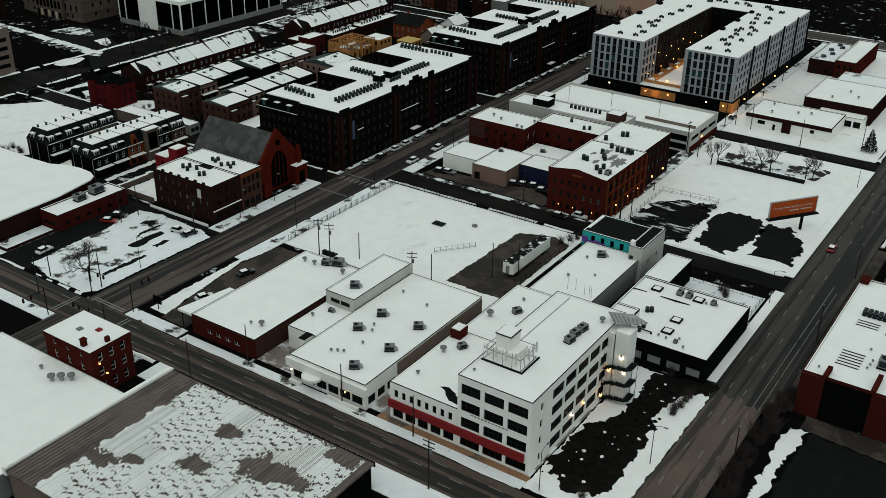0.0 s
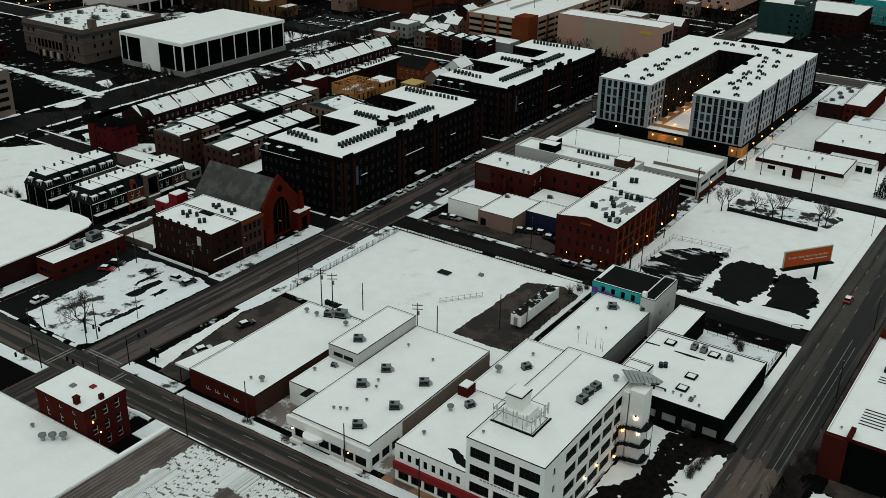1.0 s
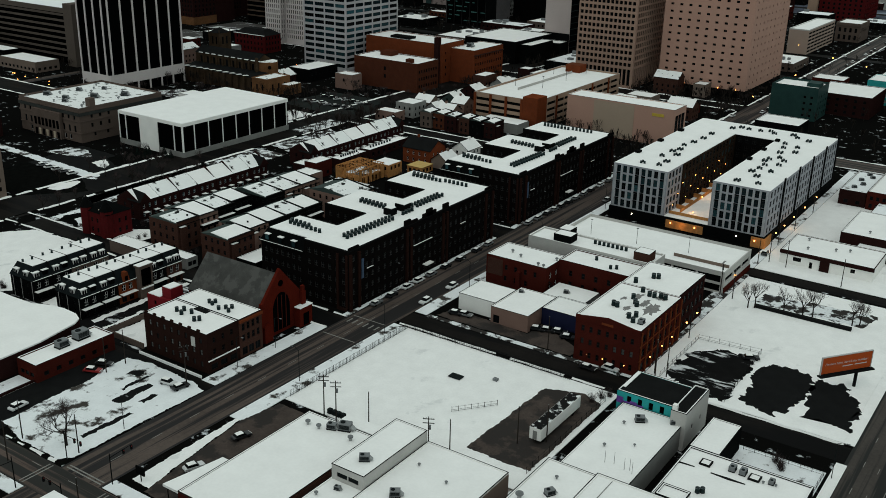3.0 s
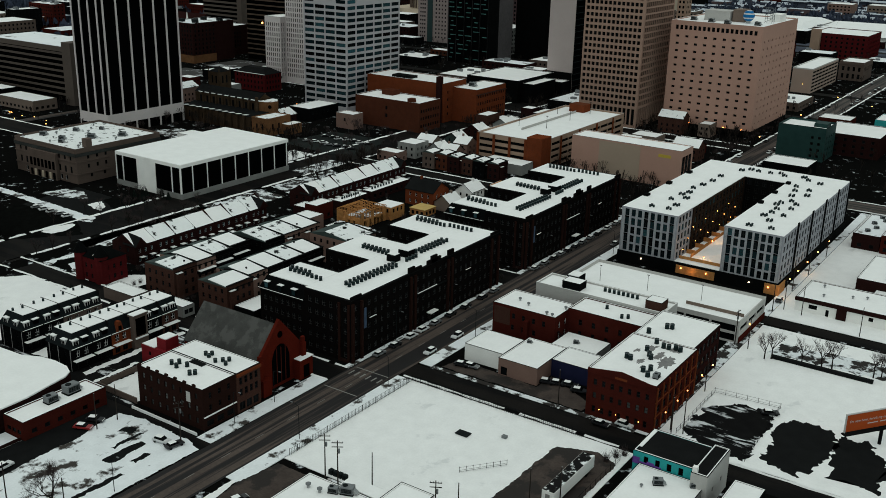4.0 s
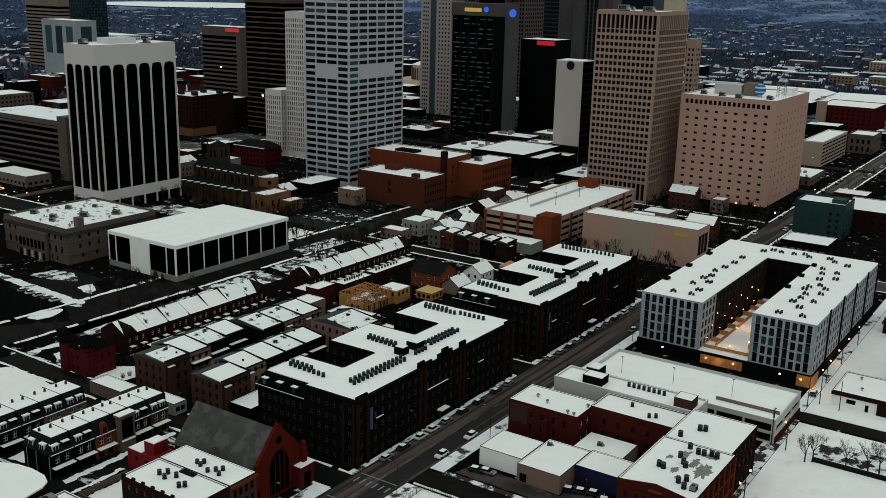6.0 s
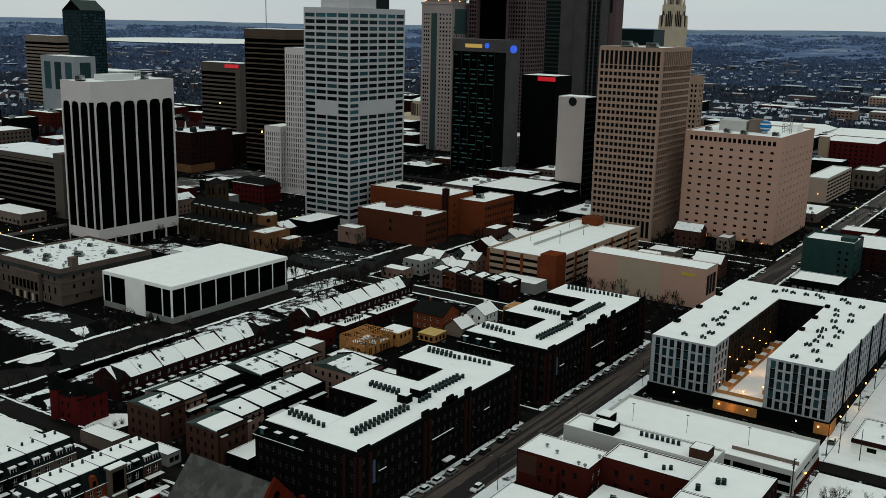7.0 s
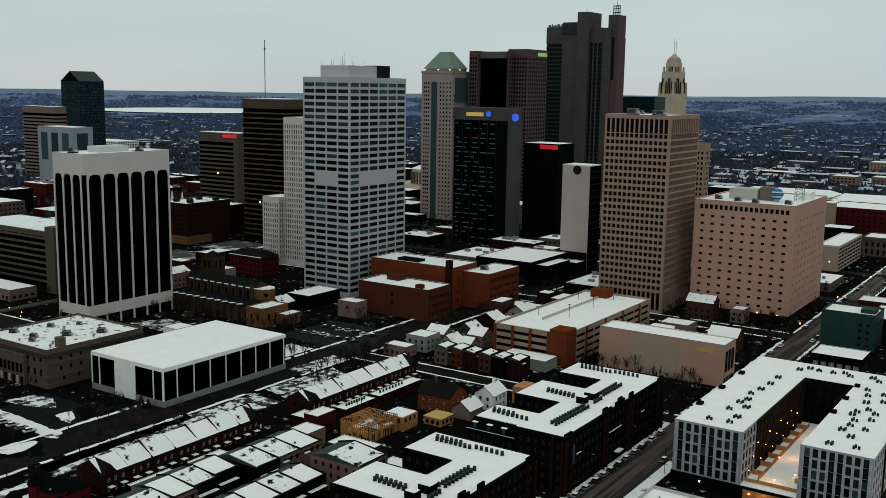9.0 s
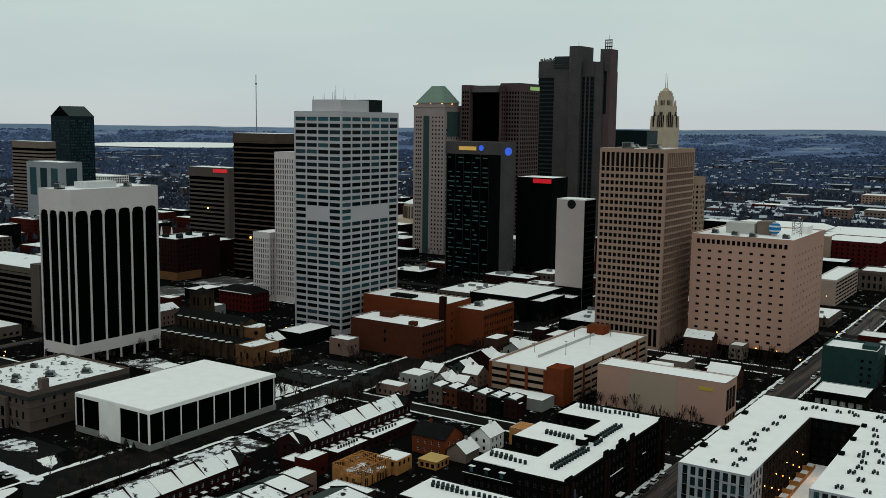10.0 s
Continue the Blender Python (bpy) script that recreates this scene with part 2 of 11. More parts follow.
ORANGE_SIGN = mat("orange_poster", (0.42, 0.075, 0.018), 0.6, 0.05, 0.3, 3.0, 0.0)
PURPLE = mat("purple_spray", (0.14, 0.06, 0.28), 0.6, 0.3, 0.8, 3.0, 0.0)
GREYMETAL = mat("silver_cladding", (0.31, 0.318, 0.345), 0.5, 0.15, 0.3, 3.0, 0.05, metal=0.15)
SLATE = mat("slate_roof", (0.050, 0.050, 0.047), 0.85, 0.3, 0.35, 5.0, 0.3, col2=(0.075, 0.074, 0.07), patch=0.4, spec=0.1)
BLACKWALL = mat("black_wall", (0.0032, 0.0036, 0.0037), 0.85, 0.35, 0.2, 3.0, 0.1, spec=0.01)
TEAL = mat("teal_paint", (0.025, 0.30, 0.30), 0.6, 0.15, 0.4, 4.0, 0.05)
DARKGREEN = mat("green_tile", (0.016, 0.042, 0.039), 0.6, 0.2, 0.25, 3.0, 0.1)
TIMBER = mat("new_timber", (0.40, 0.185, 0.062), 0.8, 0.35, 0.8, 8.0, 0.2)
BARK = mat("bark", (0.018, 0.0145, 0.0125), 0.95, 0.3, 2.0, 12.0, 0.3, spec=0.05)
WOODPOLE = mat("pole_wood", (0.025, 0.020, 0.017), 0.9, 0.3, 1.0, 9.0, 0.2, spec=0.08)
TWIG = mat("twigs", (0.045, 0.034, 0.033), 0.95, 0.3, 2.0, 12.0, 0.0, spec=0.05)
GLASS = mat_glass("dark_glass", (0.0035, 0.0045, 0.005), 0.2, 0.7, 0.04)
GLASS_BLUE = mat_glass("blue_glass", (0.022, 0.05, 0.058), 0.12, 0.9)
GLASS_GRID = mat_glass("tower_glass", (0.003, 0.0085, 0.0105), 0.12, 0.95, bright=(0.03, 0.085, 0.10), share=0.22)
# Teal base colour that paints reflections on chosen tower panes.
GLASS_TEAL = mat_glass("teal_reflection_panes", (0.02, 0.075, 0.095), 0.12, 0.5)
GLASS_PALE = mat_glass("pale_blinds_glass", (0.06, 0.062, 0.06), 0.3, 0.95)
GLASS_BLACK = mat_glass("black_glass", (0.0012, 0.0014, 0.0015), 0.5, 0.5, 0.0)
FRAME_W = mat("white_frame", (0.55, 0.55, 0.54), 0.6, 0.1, 1.0, 6.0, 0.0)
FRAME_D = mat("dark_frame", (0.012, 0.012, 0.012), 0.6, 0.2, 1.0, 6.0, 0.0, spec=0.1)
LAMP_WARM = mat_glow("warm_lamp", (1.0, 0.42, 0.10), 7.0)
LAMP_WHITE = mat_glow("white_lamp", (1.0, 0.80, 0.50), 7.0)
LAMP_RED = mat_glow("red_lamp", (1.0, 0.03, 0.02), 12.0)


SLATE_DARK = mat("mansard_slate", (0.006, 0.0085, 0.0092), 0.7, 0.45, 0.5, 6.0, 0.25, spec=0.03)
PALE_TRIM = mat("pale_pipe", (0.4, 0.4, 0.39), 0.6, 0.2, 1.0, 6.0, 0.05)

# ---- building blocks ----
class Soup:
    """Vertices and faces of one mesh in world metres."""

    def __init__(self):
        self.v, self.f, self.m = [], [], []

    def quad(self, a, b, c, d, m=0):
        i = len(self.v)
        self.v += [tuple(a), tuple(b), tuple(c), tuple(d)]
        self.f.append((i, i + 1, i + 2, i + 3))
        self.m.append(m)

    def tri(self, a, b, c, m=0):
        i = len(self.v)
        self.v += [tuple(a), tuple(b), tuple(c)]
        self.f.append((i, i + 1, i + 2))
        self.m.append(m)

    def box(self, x0, x1, y0, y1, z0, z1, m=0):
        i = len(self.v)
        self.v += [(x0, y0, z0), (x1, y0, z0), (x1, y1, z0), (x0, y1, z0), (x0, y0, z1), (x1, y0, z1), (x1, y1, z1), (x0, y1, z1)]
        for q in ((0, 3, 2, 1), (4, 5, 6, 7), (0, 1, 5, 4), (1, 2, 6, 5), (2, 3, 7, 6), (3, 0, 4, 7)):
            self.f.append(tuple(i + k for k in q))
            self.m.append(m)
        return self

    def prism(self, pts, z0, z1, m=0, top=None):
        """An upright prism over a counter-clockwise outline; top: outline of the upper end if it differs."""
        i, k = len(self.v), len(pts)
        up = top or pts
        self.v += [(p[0], p[1], z0) for p in pts] + [(p[0], p[1], z1) for p in up]
        for a in range(k):
            b = (a + 1) % k
            self.f.append((i + a, i + b, i + k + b, i + k + a))
            self.m.append(m)
        self.f.append(tuple(i + k + a for a in range(k)))
        self.m.append(m)
        self.f.append(tuple(i + k - 1 - a for a in range(k)))
        self.m.append(m)
        return self

    def tube(self, a, b, ra, rb, k=6, m=0):
        a, b = Vector(a), Vector(b)
        d = (b - a).normalized()
        s = d.cross(Vector((0.3, 0.9, 0.2) if abs(d.z) > 0.9 else (0, 0, 1))).normalized()
        t = d.cross(s)
        i = len(self.v)
        for p, r in ((a, ra), (b, rb)):
            for j in range(k):
                g = 2 * math.pi * j / k
                self.v.append(tuple(p + s * (r * math.cos(g)) + t * (r * math.sin(g))))
        for j in range(k):
            self.f.append((i + j, i + (j + 1) % k, i + k + (j + 1) % k, i + k + j))
            self.m.append(m)
        self.f.append(tuple(i + k + j for j in range(k)))
        self.m.append(m)
        return self

    def frame_ring(self, x0, x1, y0, y1, x2, x3, y2, y3, z0, z1, m=0, top=None):
        """One closed ring between an outer and an inner rectangle."""
        i = len(self.v)
        for z in (z0, z1):
            self.v += [(x0, y0, z), (x1, y0, z), (x1, y1, z), (x0, y1, z), (x2, y2, z), (x3, y2, z), (x3, y3, z), (x2, y3, z)]
        for a in range(4):
            b = (a + 1) % 4
            for q, n in (((a, b, 8 + b, 8 + a), m), ((4 + b, 4 + a, 12 + a, 12 + b), m), ((8 + a, 8 + b, 12 + b, 12 + a), m if top is None else top), ((b, a, 4 + a, 4 + b), m)):
                self.f.append(tuple(i + k for k in q))
                self.m.append(n)
        return self

    def weld(self):
        """Join corners that share a place."""
        seen, new_v, to = {}, [], []
        for p in self.v:
            k = (round(p[0], 3), round(p[1], 3), round(p[2], 3))
            if k not in seen:
                seen[k] = len(new_v)
                new_v.append(p)
            to.append(seen[k])
        self.v, self.f = new_v, [tuple(to[i] for i in q) for q in self.f]
        return self

    def mesh(self, name, mats, origin=(0, 0, 0)):
        me = bpy.data.meshes.new(name)
        ox, oy, oz = origin
        me.from_pydata([(x - ox, y - oy, z - oz) for x, y, z in self.v], [], self.f)
        for one in mats if isinstance(mats, (list, tuple)) else [mats]:
            me.materials.append(one)
        if any(self.m):
            me.polygons.foreach_set("material_index", self.m)
        me.update()
        return me


def thing(name, at, label, category, group="", kind=""):
    ob = new(name)
    ob.location = at
    ob.empty_display_size = 0.5
    return tagged(ob, label, category, group, kind)


def world_at(ob):
    p = Vector(ob.location)
    while ob.parent:
        ob = ob.parent
        p += Vector(ob.location)
    return p


def part(name, soup, mats, parent, label="", kind=""):
    ob = new(name, soup.mesh(name, mats, world_at(parent)))
    ob.parent = parent
    return tagged(ob, label, kind=kind)


def solid(name, soup, mats, label, category, kind="", group=""):
    """A top-level thing of one mesh, its origin at the middle of its foot."""
    xs, ys, zs = zip(*soup.v)
    o = ((min(xs) + max(xs)) / 2, (min(ys) + max(ys)) / 2, min(zs))
    ob = new(name, soup.mesh(name, mats, o))
    ob.location = o
    return tagged(ob, label, category, group, kind)


def window_mesh(w, h, nx=1, nz=1, frame_mat=None, glass=None, fw=0.09):
    """A framed window in its opening, one welded surface: local x along the wall, -y outwards."""
    key = ("win", round(w, 2), round(h, 2), nx, nz, (frame_mat or FRAME_D).name, (glass or GLASS).name)
    if key in MATS:
        return MATS[key]
    s = Soup()
    a, y0, y1 = w / 2, -0.06, 0.0
    xs, zs = [-a], [0.0]
    for i in range(nx):
        c0, c1 = -a + w * i / nx, -a + w * (i + 1) / nx
        xs += [c0 + (fw if i == 0 else fw / 2), c1 - (fw if i == nx - 1 else fw / 2)]
    for i in range(nz):
        c0, c1 = h * i / nz, h * (i + 1) / nz
        zs += [c0 + (fw if i == 0 else fw / 2), c1 - (fw if i == nz - 1 else fw / 2)]
    xs, zs = xs + [a], zs + [h]
    seen = {}

    def v(x, y, z):
        k = (round(x, 4), round(y, 4), round(z, 4))
        if k not in seen:
            seen[k] = len(s.v)
            s.v.append(k)
        return seen[k]

    def face(p, q, r, t, m):
        s.f.append((v(*p), v(*q), v(*r), v(*t)))
        s.m.append(m)
    for i in range(len(xs) - 1):
        for j in range(len(zs) - 1):
            x0, x1, z0, z1 = xs[i], xs[i + 1], zs[j], zs[j + 1]
            if i % 2 and j % 2:
                face((x0, y1, z0), (x1, y1, z0), (x1, y1, z1), (x0, y1, z1), 1)
                face((x0, y0, z0), (x0, y0, z1), (x0, y1, z1), (x0, y1, z0), 0)
                face((x1, y0, z1), (x1, y0, z0), (x1, y1, z0), (x1, y1, z1), 0)
                face((x0, y0, z0), (x0, y1, z0), (x1, y1, z0), (x1, y0, z0), 0)
                face((x0, y0, z1), (x1, y0, z1), (x1, y1, z1), (x0, y1, z1), 0)
            else:
                face((x0, y0, z0), (x1, y0, z0), (x1, y0, z1), (x0, y0, z1), 0)
    MATS[key] = s.mesh("window", [frame_mat or FRAME_D, glass or GLASS])
    return MATS[key]


FOOT = []
FACES = {"S": lambda x0, x1, y0, y1: ((x0, y0), (1, 0), (0, -1), x1 - x0, 0), "E": lambda x0, x1, y0, y1: ((x1, y0), (0, 1), (1, 0), y1 - y0, 90),
         "N": lambda x0, x1, y0, y1: ((x1, y1), (-1, 0), (0, 1), x1 - x0, 180), "W": lambda x0, x1, y0, y1: ((x0, y1), (0, -1), (-1, 0), y1 - y0, 270)}


def grid(cols, w, h, z0, dz, rows, margin=0.0, skip=(), nx=1, nz=1, frame_mat=None, glass=None, span=None):
    return dict(cols=cols, w=w, h=h, z0=z0, dz=dz, rows=rows, margin=margin, skip=skip, nx=nx, nz=nz, frame_mat=frame_mat, glass=glass, span=span)


def wall_face(s, o, u, n, width, z0, z1, holes, deep=0.25, m=0, split=False):
    cu = sorted({0.0, width, *[round(h[0], 3) for h in holes], *[round(h[1], 3) for h in holes]})
    cz = sorted({z0, z1, *[round(h[2], 3) for h in holes], *[round(h[3], 3) for h in holes]})

    def p(a, z, d=0.0):
        return (o[0] + u[0] * a - n[0] * d, o[1] + u[1] * a - n[1] * d, z)
    if not holes:
        s.quad(p(0, z0), p(width, z0), p(width, z1), p(0, z1), m)
        return
    rows = {}
    for a in holes:
        rows.setdefault((round(a[2], 3), round(a[3], 3)), []).append((round(a[0], 3), round(a[1], 3)))
    for b0, b1 in zip(cz, cz[1:]):
        mid = (b0 + b1) / 2
        gaps = sorted(g for (h0, h1), gs in rows.items() if h0 < mid < h1 for g in gs)
        if split:
            for a0, a1 in zip(cu, cu[1:]):
                if not any(g0 < (a0 + a1) / 2 < g1 for g0, g1 in gaps):
                    s.quad(p(a0, b0), p(a1, b0), p(a1, b1), p(a0, b1), m)
            continue
        at_u = 0.0
        for g0, g1 in gaps:
            if g0 > at_u + 1e-4:
                s.quad(p(at_u, b0), p(g0, b0), p(g0, b1), p(at_u, b1), m)
            at_u = max(at_u, g1)
        if width > at_u + 1e-4:
            s.quad(p(at_u, b0), p(width, b0), p(width, b1), p(at_u, b1), m)
    for a0, a1, b0, b1 in holes:
        s.quad(p(a0, b0), p(a0, b1), p(a0, b1, deep), p(a0, b0, deep), m)
        s.quad(p(a1, b1), p(a1, b0), p(a1, b0, deep), p(a1, b1, deep), m)
        s.quad(p(a0, b0), p(a0, b0, deep), p(a1, b0, deep), p(a1, b0), m)
        s.quad(p(a0, b1), p(a1, b1), p(a1, b1, deep), p(a0, b1, deep), m)


def walls(parent, x0, x1, y0, y1, z0, z1, wall_mat, faces=None, deep=0.25, limit=40, name="wall", label="", weld=False):
    """Four walls with openings through them and a window in each. faces: {"S": [grid(...)], ...}."""
    s = Soup()
    wins = []
    FOOT.append((x0, x1, y0, y1))
    for key, place in FACES.items():
        o, u, n, width, turn = place(x0, x1, y0, y1)
        holes = []
        for g in (faces or {}).get(key, ()):
            a0, a1 = g["span"] or (g["margin"], width - g["margin"])
            step = (a1 - a0) / g["cols"]
            for j in range(g["rows"]):
                for i in range(g["cols"]):
                    if (i, j) in g["skip"]:
                        continue
                    c, z = a0 + (i + 0.5) * step, z0 + g["z0"] + j * g["dz"]
                    holes.append((c - g["w"] / 2, c + g["w"] / 2, z, z + g["h"]))
                    wins.append((o[0] + u[0] * c - n[0] * deep * 0.9, o[1] + u[1] * c - n[1] * deep * 0.9, z, turn, g))
        wall_face(s, o, u, n, width, z0, z1, holes, deep, split=weld)
    s.quad((x0, y0, z1), (x1, y0, z1), (x1, y1, z1), (x0, y1, z1))
    w_ob = part(name, s.weld() if weld else s, wall_mat, parent, label)
    base = world_at(w_ob)
    rest = {}
    for k, (x, y, z, turn, g) in enumerate(wins):
        me = window_mesh(g["w"], g["h"], g["nx"], g["nz"], g["frame_mat"], g["glass"])
        if k < limit:
            ob = new("window", me)
            ob.parent = w_ob
            ob.location = (x - base.x, y - base.y, z - base.z)
            ob.rotation_euler = (0, 0, radians(turn))
        else:
            rest.setdefault(me.name, (me, []))[1].append((x, y, z, turn))
    for me, spots in rest.values():
        q = Soup()
        vs = [v.co.copy() for v in me.vertices]
        for x, y, z, turn in spots:
            i = len(q.v)
            c, d = math.cos(radians(turn)), math.sin(radians(turn))
            q.v += [(x + c * v.x - d * v.y, y + d * v.x + c * v.y, z + v.z) for v in vs]
            for pl in me.polygons:
                q.f.append(tuple(i + a for a in pl.vertices))
                q.m.append(pl.material_index)
        part("glazing", q, list(me.materials), w_ob, kind="stuff")
    return w_ob


def flat_roof(parent, x0, x1, y0, y1, h, lip=0.5, thick=0.35, wall_mat=None, cap=None, snow=None, sheet=True, plain=False, ledge=True):
    """Parapet with a dark coping round a snow-covered deck."""
    t = thick
    if plain:
        s = Soup().frame_ring(x0 - 0.04, x1 + 0.04, y0 - 0.04, y1 + 0.04, x0 + t, x1 - t, y0 + t, y1 - t, h, h + lip, 0, 1)
        part("parapet", s, [wall_mat, DARKTRIM], parent)
        part("roof_deck", Soup().box(x0 + t, x1 - t, y0 + t, y1 - t, h + 0.02, h + 0.22), snow or SNOW_ROOF, parent)
        return
    if lip > 0:
        part("parapet", Soup().frame_ring(x0, x1, y0, y1, x0 + t, x1 - t, y0 + t, y1 - t, h, h + lip), wall_mat or DARKTRIM, parent)
    z, e, k = h + max(lip, 0.02), 0.05, 0.13
    part("coping", Soup().frame_ring(x0 - e, x1 + e, y0 - e, y1 + e, x0 + k, x1 - k, y0 + k, y1 - k, z + 0.002, z + 0.09), cap or DARKTRIM, parent)
    w = Soup().frame_ring(x0 + k + 0.01, x1 - k - 0.01, y0 + k + 0.01, y1 - k - 0.01, x0 + t, x1 - t, y0 + t + 0.1, y1 - t, z + 0.005, z + 0.07)
    if ledge and lip < 0.9:
        part("ledge_snow", w, SNOW_ROOF, parent)
    if sheet:
        d = Soup()
        d.box(x0 + t, x1 - t, y0 + t, y1 - t, h + 0.02, h + 0.22)
        part("roof_deck", d, snow or SNOW_ROOF, parent, "snow-covered flat roof")


def block(name, label, category, x0, x1, y0, y1, h, wall_mat, faces=None, lip=0.5, cap=None, snow=None, z0=0.0, group="", deep=0.25, limit=40, deck=True):
    ob = thing(name, ((x0 + x1) / 2, (y0 + y1) / 2, z0), label, category, group)
    walls(ob, x0, x1, y0, y1, z0, h, wall_mat, faces, deep, limit)
    if deck:
        flat_roof(ob, x0, x1, y0, y1, h, lip, wall_mat=wall_mat, cap=cap, snow=snow)
    return ob

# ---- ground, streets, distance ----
# Distance haze is painted into these base colours, paler and bluer further off.
FAR = mat("haze_tinted_woods_and_snow", (0.075, 0.085, 0.108), 0.95, 0.5, 0.02, 0.12, 0.0, col2=(0.30, 0.34, 0.40), patch=0.36, stretch=(1, 1, 1), spec=0.0)
HILLS = mat("haze_tinted_hills", (0.10, 0.145, 0.25), 1.0, 0.4, 0.02, 0.09, 0.0, col2=(0.20, 0.24, 0.31), patch=0.34, stretch=(0.6, 0.6, 1), spec=0.0)
RIDGE = mat("haze_tinted_ridge", (0.145, 0.20, 0.285), 1.0, 0.25, 0.004, 0.02, 0.0, col2=(0.34, 0.385, 0.43), patch=0.28, stretch=(1, 1, 1), spec=0.0)
g = Soup()
g.quad((-5000, -600, -0.06), (4000, -600, -0.06), (4000, 5200, -0.06), (-5000, 5200, -0.06))
ground = solid("ground", g, FAR, "flat snowy ground with dark woods reaching to the horizon", "ground", "structure")

# low wooded hills that close the horizon, rising gently from the plain
hill = Soup()
rng = random.Random(5)
steps = 72
ring = []
for k in range(steps + 1):
    a = radians(-20 + 110 * k / steps)
    dx, dy = -math.sin(a), math.cos(a)
    crest = 78 + 7 * noise.noise((k * 0.21, 1.7, 0)) + 3 * noise.noise((k * 0.9, 5.1, 0))
    crest += 9 * max(0.0, min(1.0, (a - 0.75) / 0.35)) + 26 * max(0.0, min(1.0, (0.75 - a) / 0.5))
    ring.append([(-60 + dx * 3300, 60 + dy * 3300, -1.0), (-60 + dx * 4000, 60 + dy * 4000, crest * 0.42), (-60 + dx * 4450, 60 + dy * 4450, crest * 0.82 + 5 * noise.noise((k * 0.5, 9.1, 0))), (-60 + dx * 4450, 60 + dy * 4450, crest * 0.5), (-60 + dx * 5000, 60 + dy * 5000, crest * 1.02)])
for p, q in zip(ring, ring[1:]):
    hill.quad(q[0], p[0], p[1], q[1])
    hill.quad(q[1], p[1], p[2], q[2])
ridge = Soup()
for p, q in zip(ring, ring[1:]):
    ridge.quad(q[3], p[3], p[4], q[4])


def hill_at(a, r):
    """Height of the hills at a bearing in radians and a distance."""
    f = max(0.0, min(steps - 0.001, (math.degrees(a) + 20) / 110 * steps))
    k = int(f)
    h1, h2 = [ring[k][i][2] * (1 - f + k) + ring[k + 1][i][2] * (f - k) for i in (1, 2)]
    if r < 3300:
        return 0.0
    return -1 + (h1 + 1) * (r - 3300) / 700 if r < 4000 else h1 + (h2 - h1) * (r - 4000) / 450


solid("far_ridge", ridge, RIDGE, "ridge along the horizon, painted pale for haze", "hills", "structure")
solid("distant_hills", hill, HILLS, "long low wooded hills on the horizon, painted blue-grey for haze", "hills", "structure")


def sheet(name, x0, x1, y0, y1, z0, z1, m, label, category):
    return solid(name, Soup().box(x0, x1, y0, y1, z0, z1), m, label, category, "structure")


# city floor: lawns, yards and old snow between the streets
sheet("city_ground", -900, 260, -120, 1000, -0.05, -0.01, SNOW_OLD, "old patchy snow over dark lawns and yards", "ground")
R0, R1 = -0.008, 0.03
road_1 = sheet("road_1", -520, 220, 113.9, 122.3, R0, R1, ROAD_X, "wet grey-brown asphalt road with tyre tracks", "road")
road_2 = sheet("road_2", -181.5, -168.5, 122.32, 1000, R0, R1, ROAD_Y, "wet asphalt street with slushy edges", "road")
sheet("road_2_south", -181.5, -168.5, -120, 113.88, R0, R1, ROAD_Y, "wet asphalt street with slushy edges", "road")
road_3 = sheet("road_3", -47.0, -33.2, 122.32, 1000, R0, R1, ROAD_DARK, "wide wet asphalt avenue with worn lane marks", "road")
sheet("road_3_south", -47.0, -33.2, -120, 113.88, R0, R1, ROAD_DARK, "wide wet asphalt avenue with worn lane marks", "road")
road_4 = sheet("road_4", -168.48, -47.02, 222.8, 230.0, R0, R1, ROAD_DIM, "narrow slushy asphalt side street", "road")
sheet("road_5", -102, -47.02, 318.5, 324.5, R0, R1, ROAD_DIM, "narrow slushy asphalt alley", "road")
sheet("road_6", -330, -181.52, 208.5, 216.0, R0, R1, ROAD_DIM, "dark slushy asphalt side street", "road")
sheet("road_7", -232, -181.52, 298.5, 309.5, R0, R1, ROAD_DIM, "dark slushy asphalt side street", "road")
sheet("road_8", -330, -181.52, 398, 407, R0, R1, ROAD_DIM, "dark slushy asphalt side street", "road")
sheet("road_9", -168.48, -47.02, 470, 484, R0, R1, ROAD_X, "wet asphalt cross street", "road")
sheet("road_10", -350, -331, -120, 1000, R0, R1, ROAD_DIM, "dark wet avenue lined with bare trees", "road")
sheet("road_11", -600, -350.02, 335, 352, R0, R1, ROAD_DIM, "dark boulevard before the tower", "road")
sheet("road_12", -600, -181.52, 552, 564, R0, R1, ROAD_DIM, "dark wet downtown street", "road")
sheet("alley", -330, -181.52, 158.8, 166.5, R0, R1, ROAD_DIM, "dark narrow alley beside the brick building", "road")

# worn, salt-stained stretch of the avenue
solid("worn_surface", Soup().box(-45.2, -35.1, 122.4, 168.4, R1 + 0.0005, R1 + 0.0025).prism([(-45.2, 168.4), (-35.1, 168.4), (-36.6, 171.5), (-38.2, 170.6), (-40.4, 173.6), (-42.0, 171.2), (-43.8, 172.8)], R1 + 0.0005, R1 + 0.0025), ROAD_SALT, "worn brown salt-stained asphalt on the avenue", "road", "structure")

# snow lots, each a low raised bed behind a kerb
Z = 0.16


def lot(x0, x1, y0, y1, m=SNOW, label="snow-covered open lot behind a kerb", z=Z, name="snow_lot"):
    return sheet(name, x0, x1, y0, y1, -0.02, z, m, label, "lot")


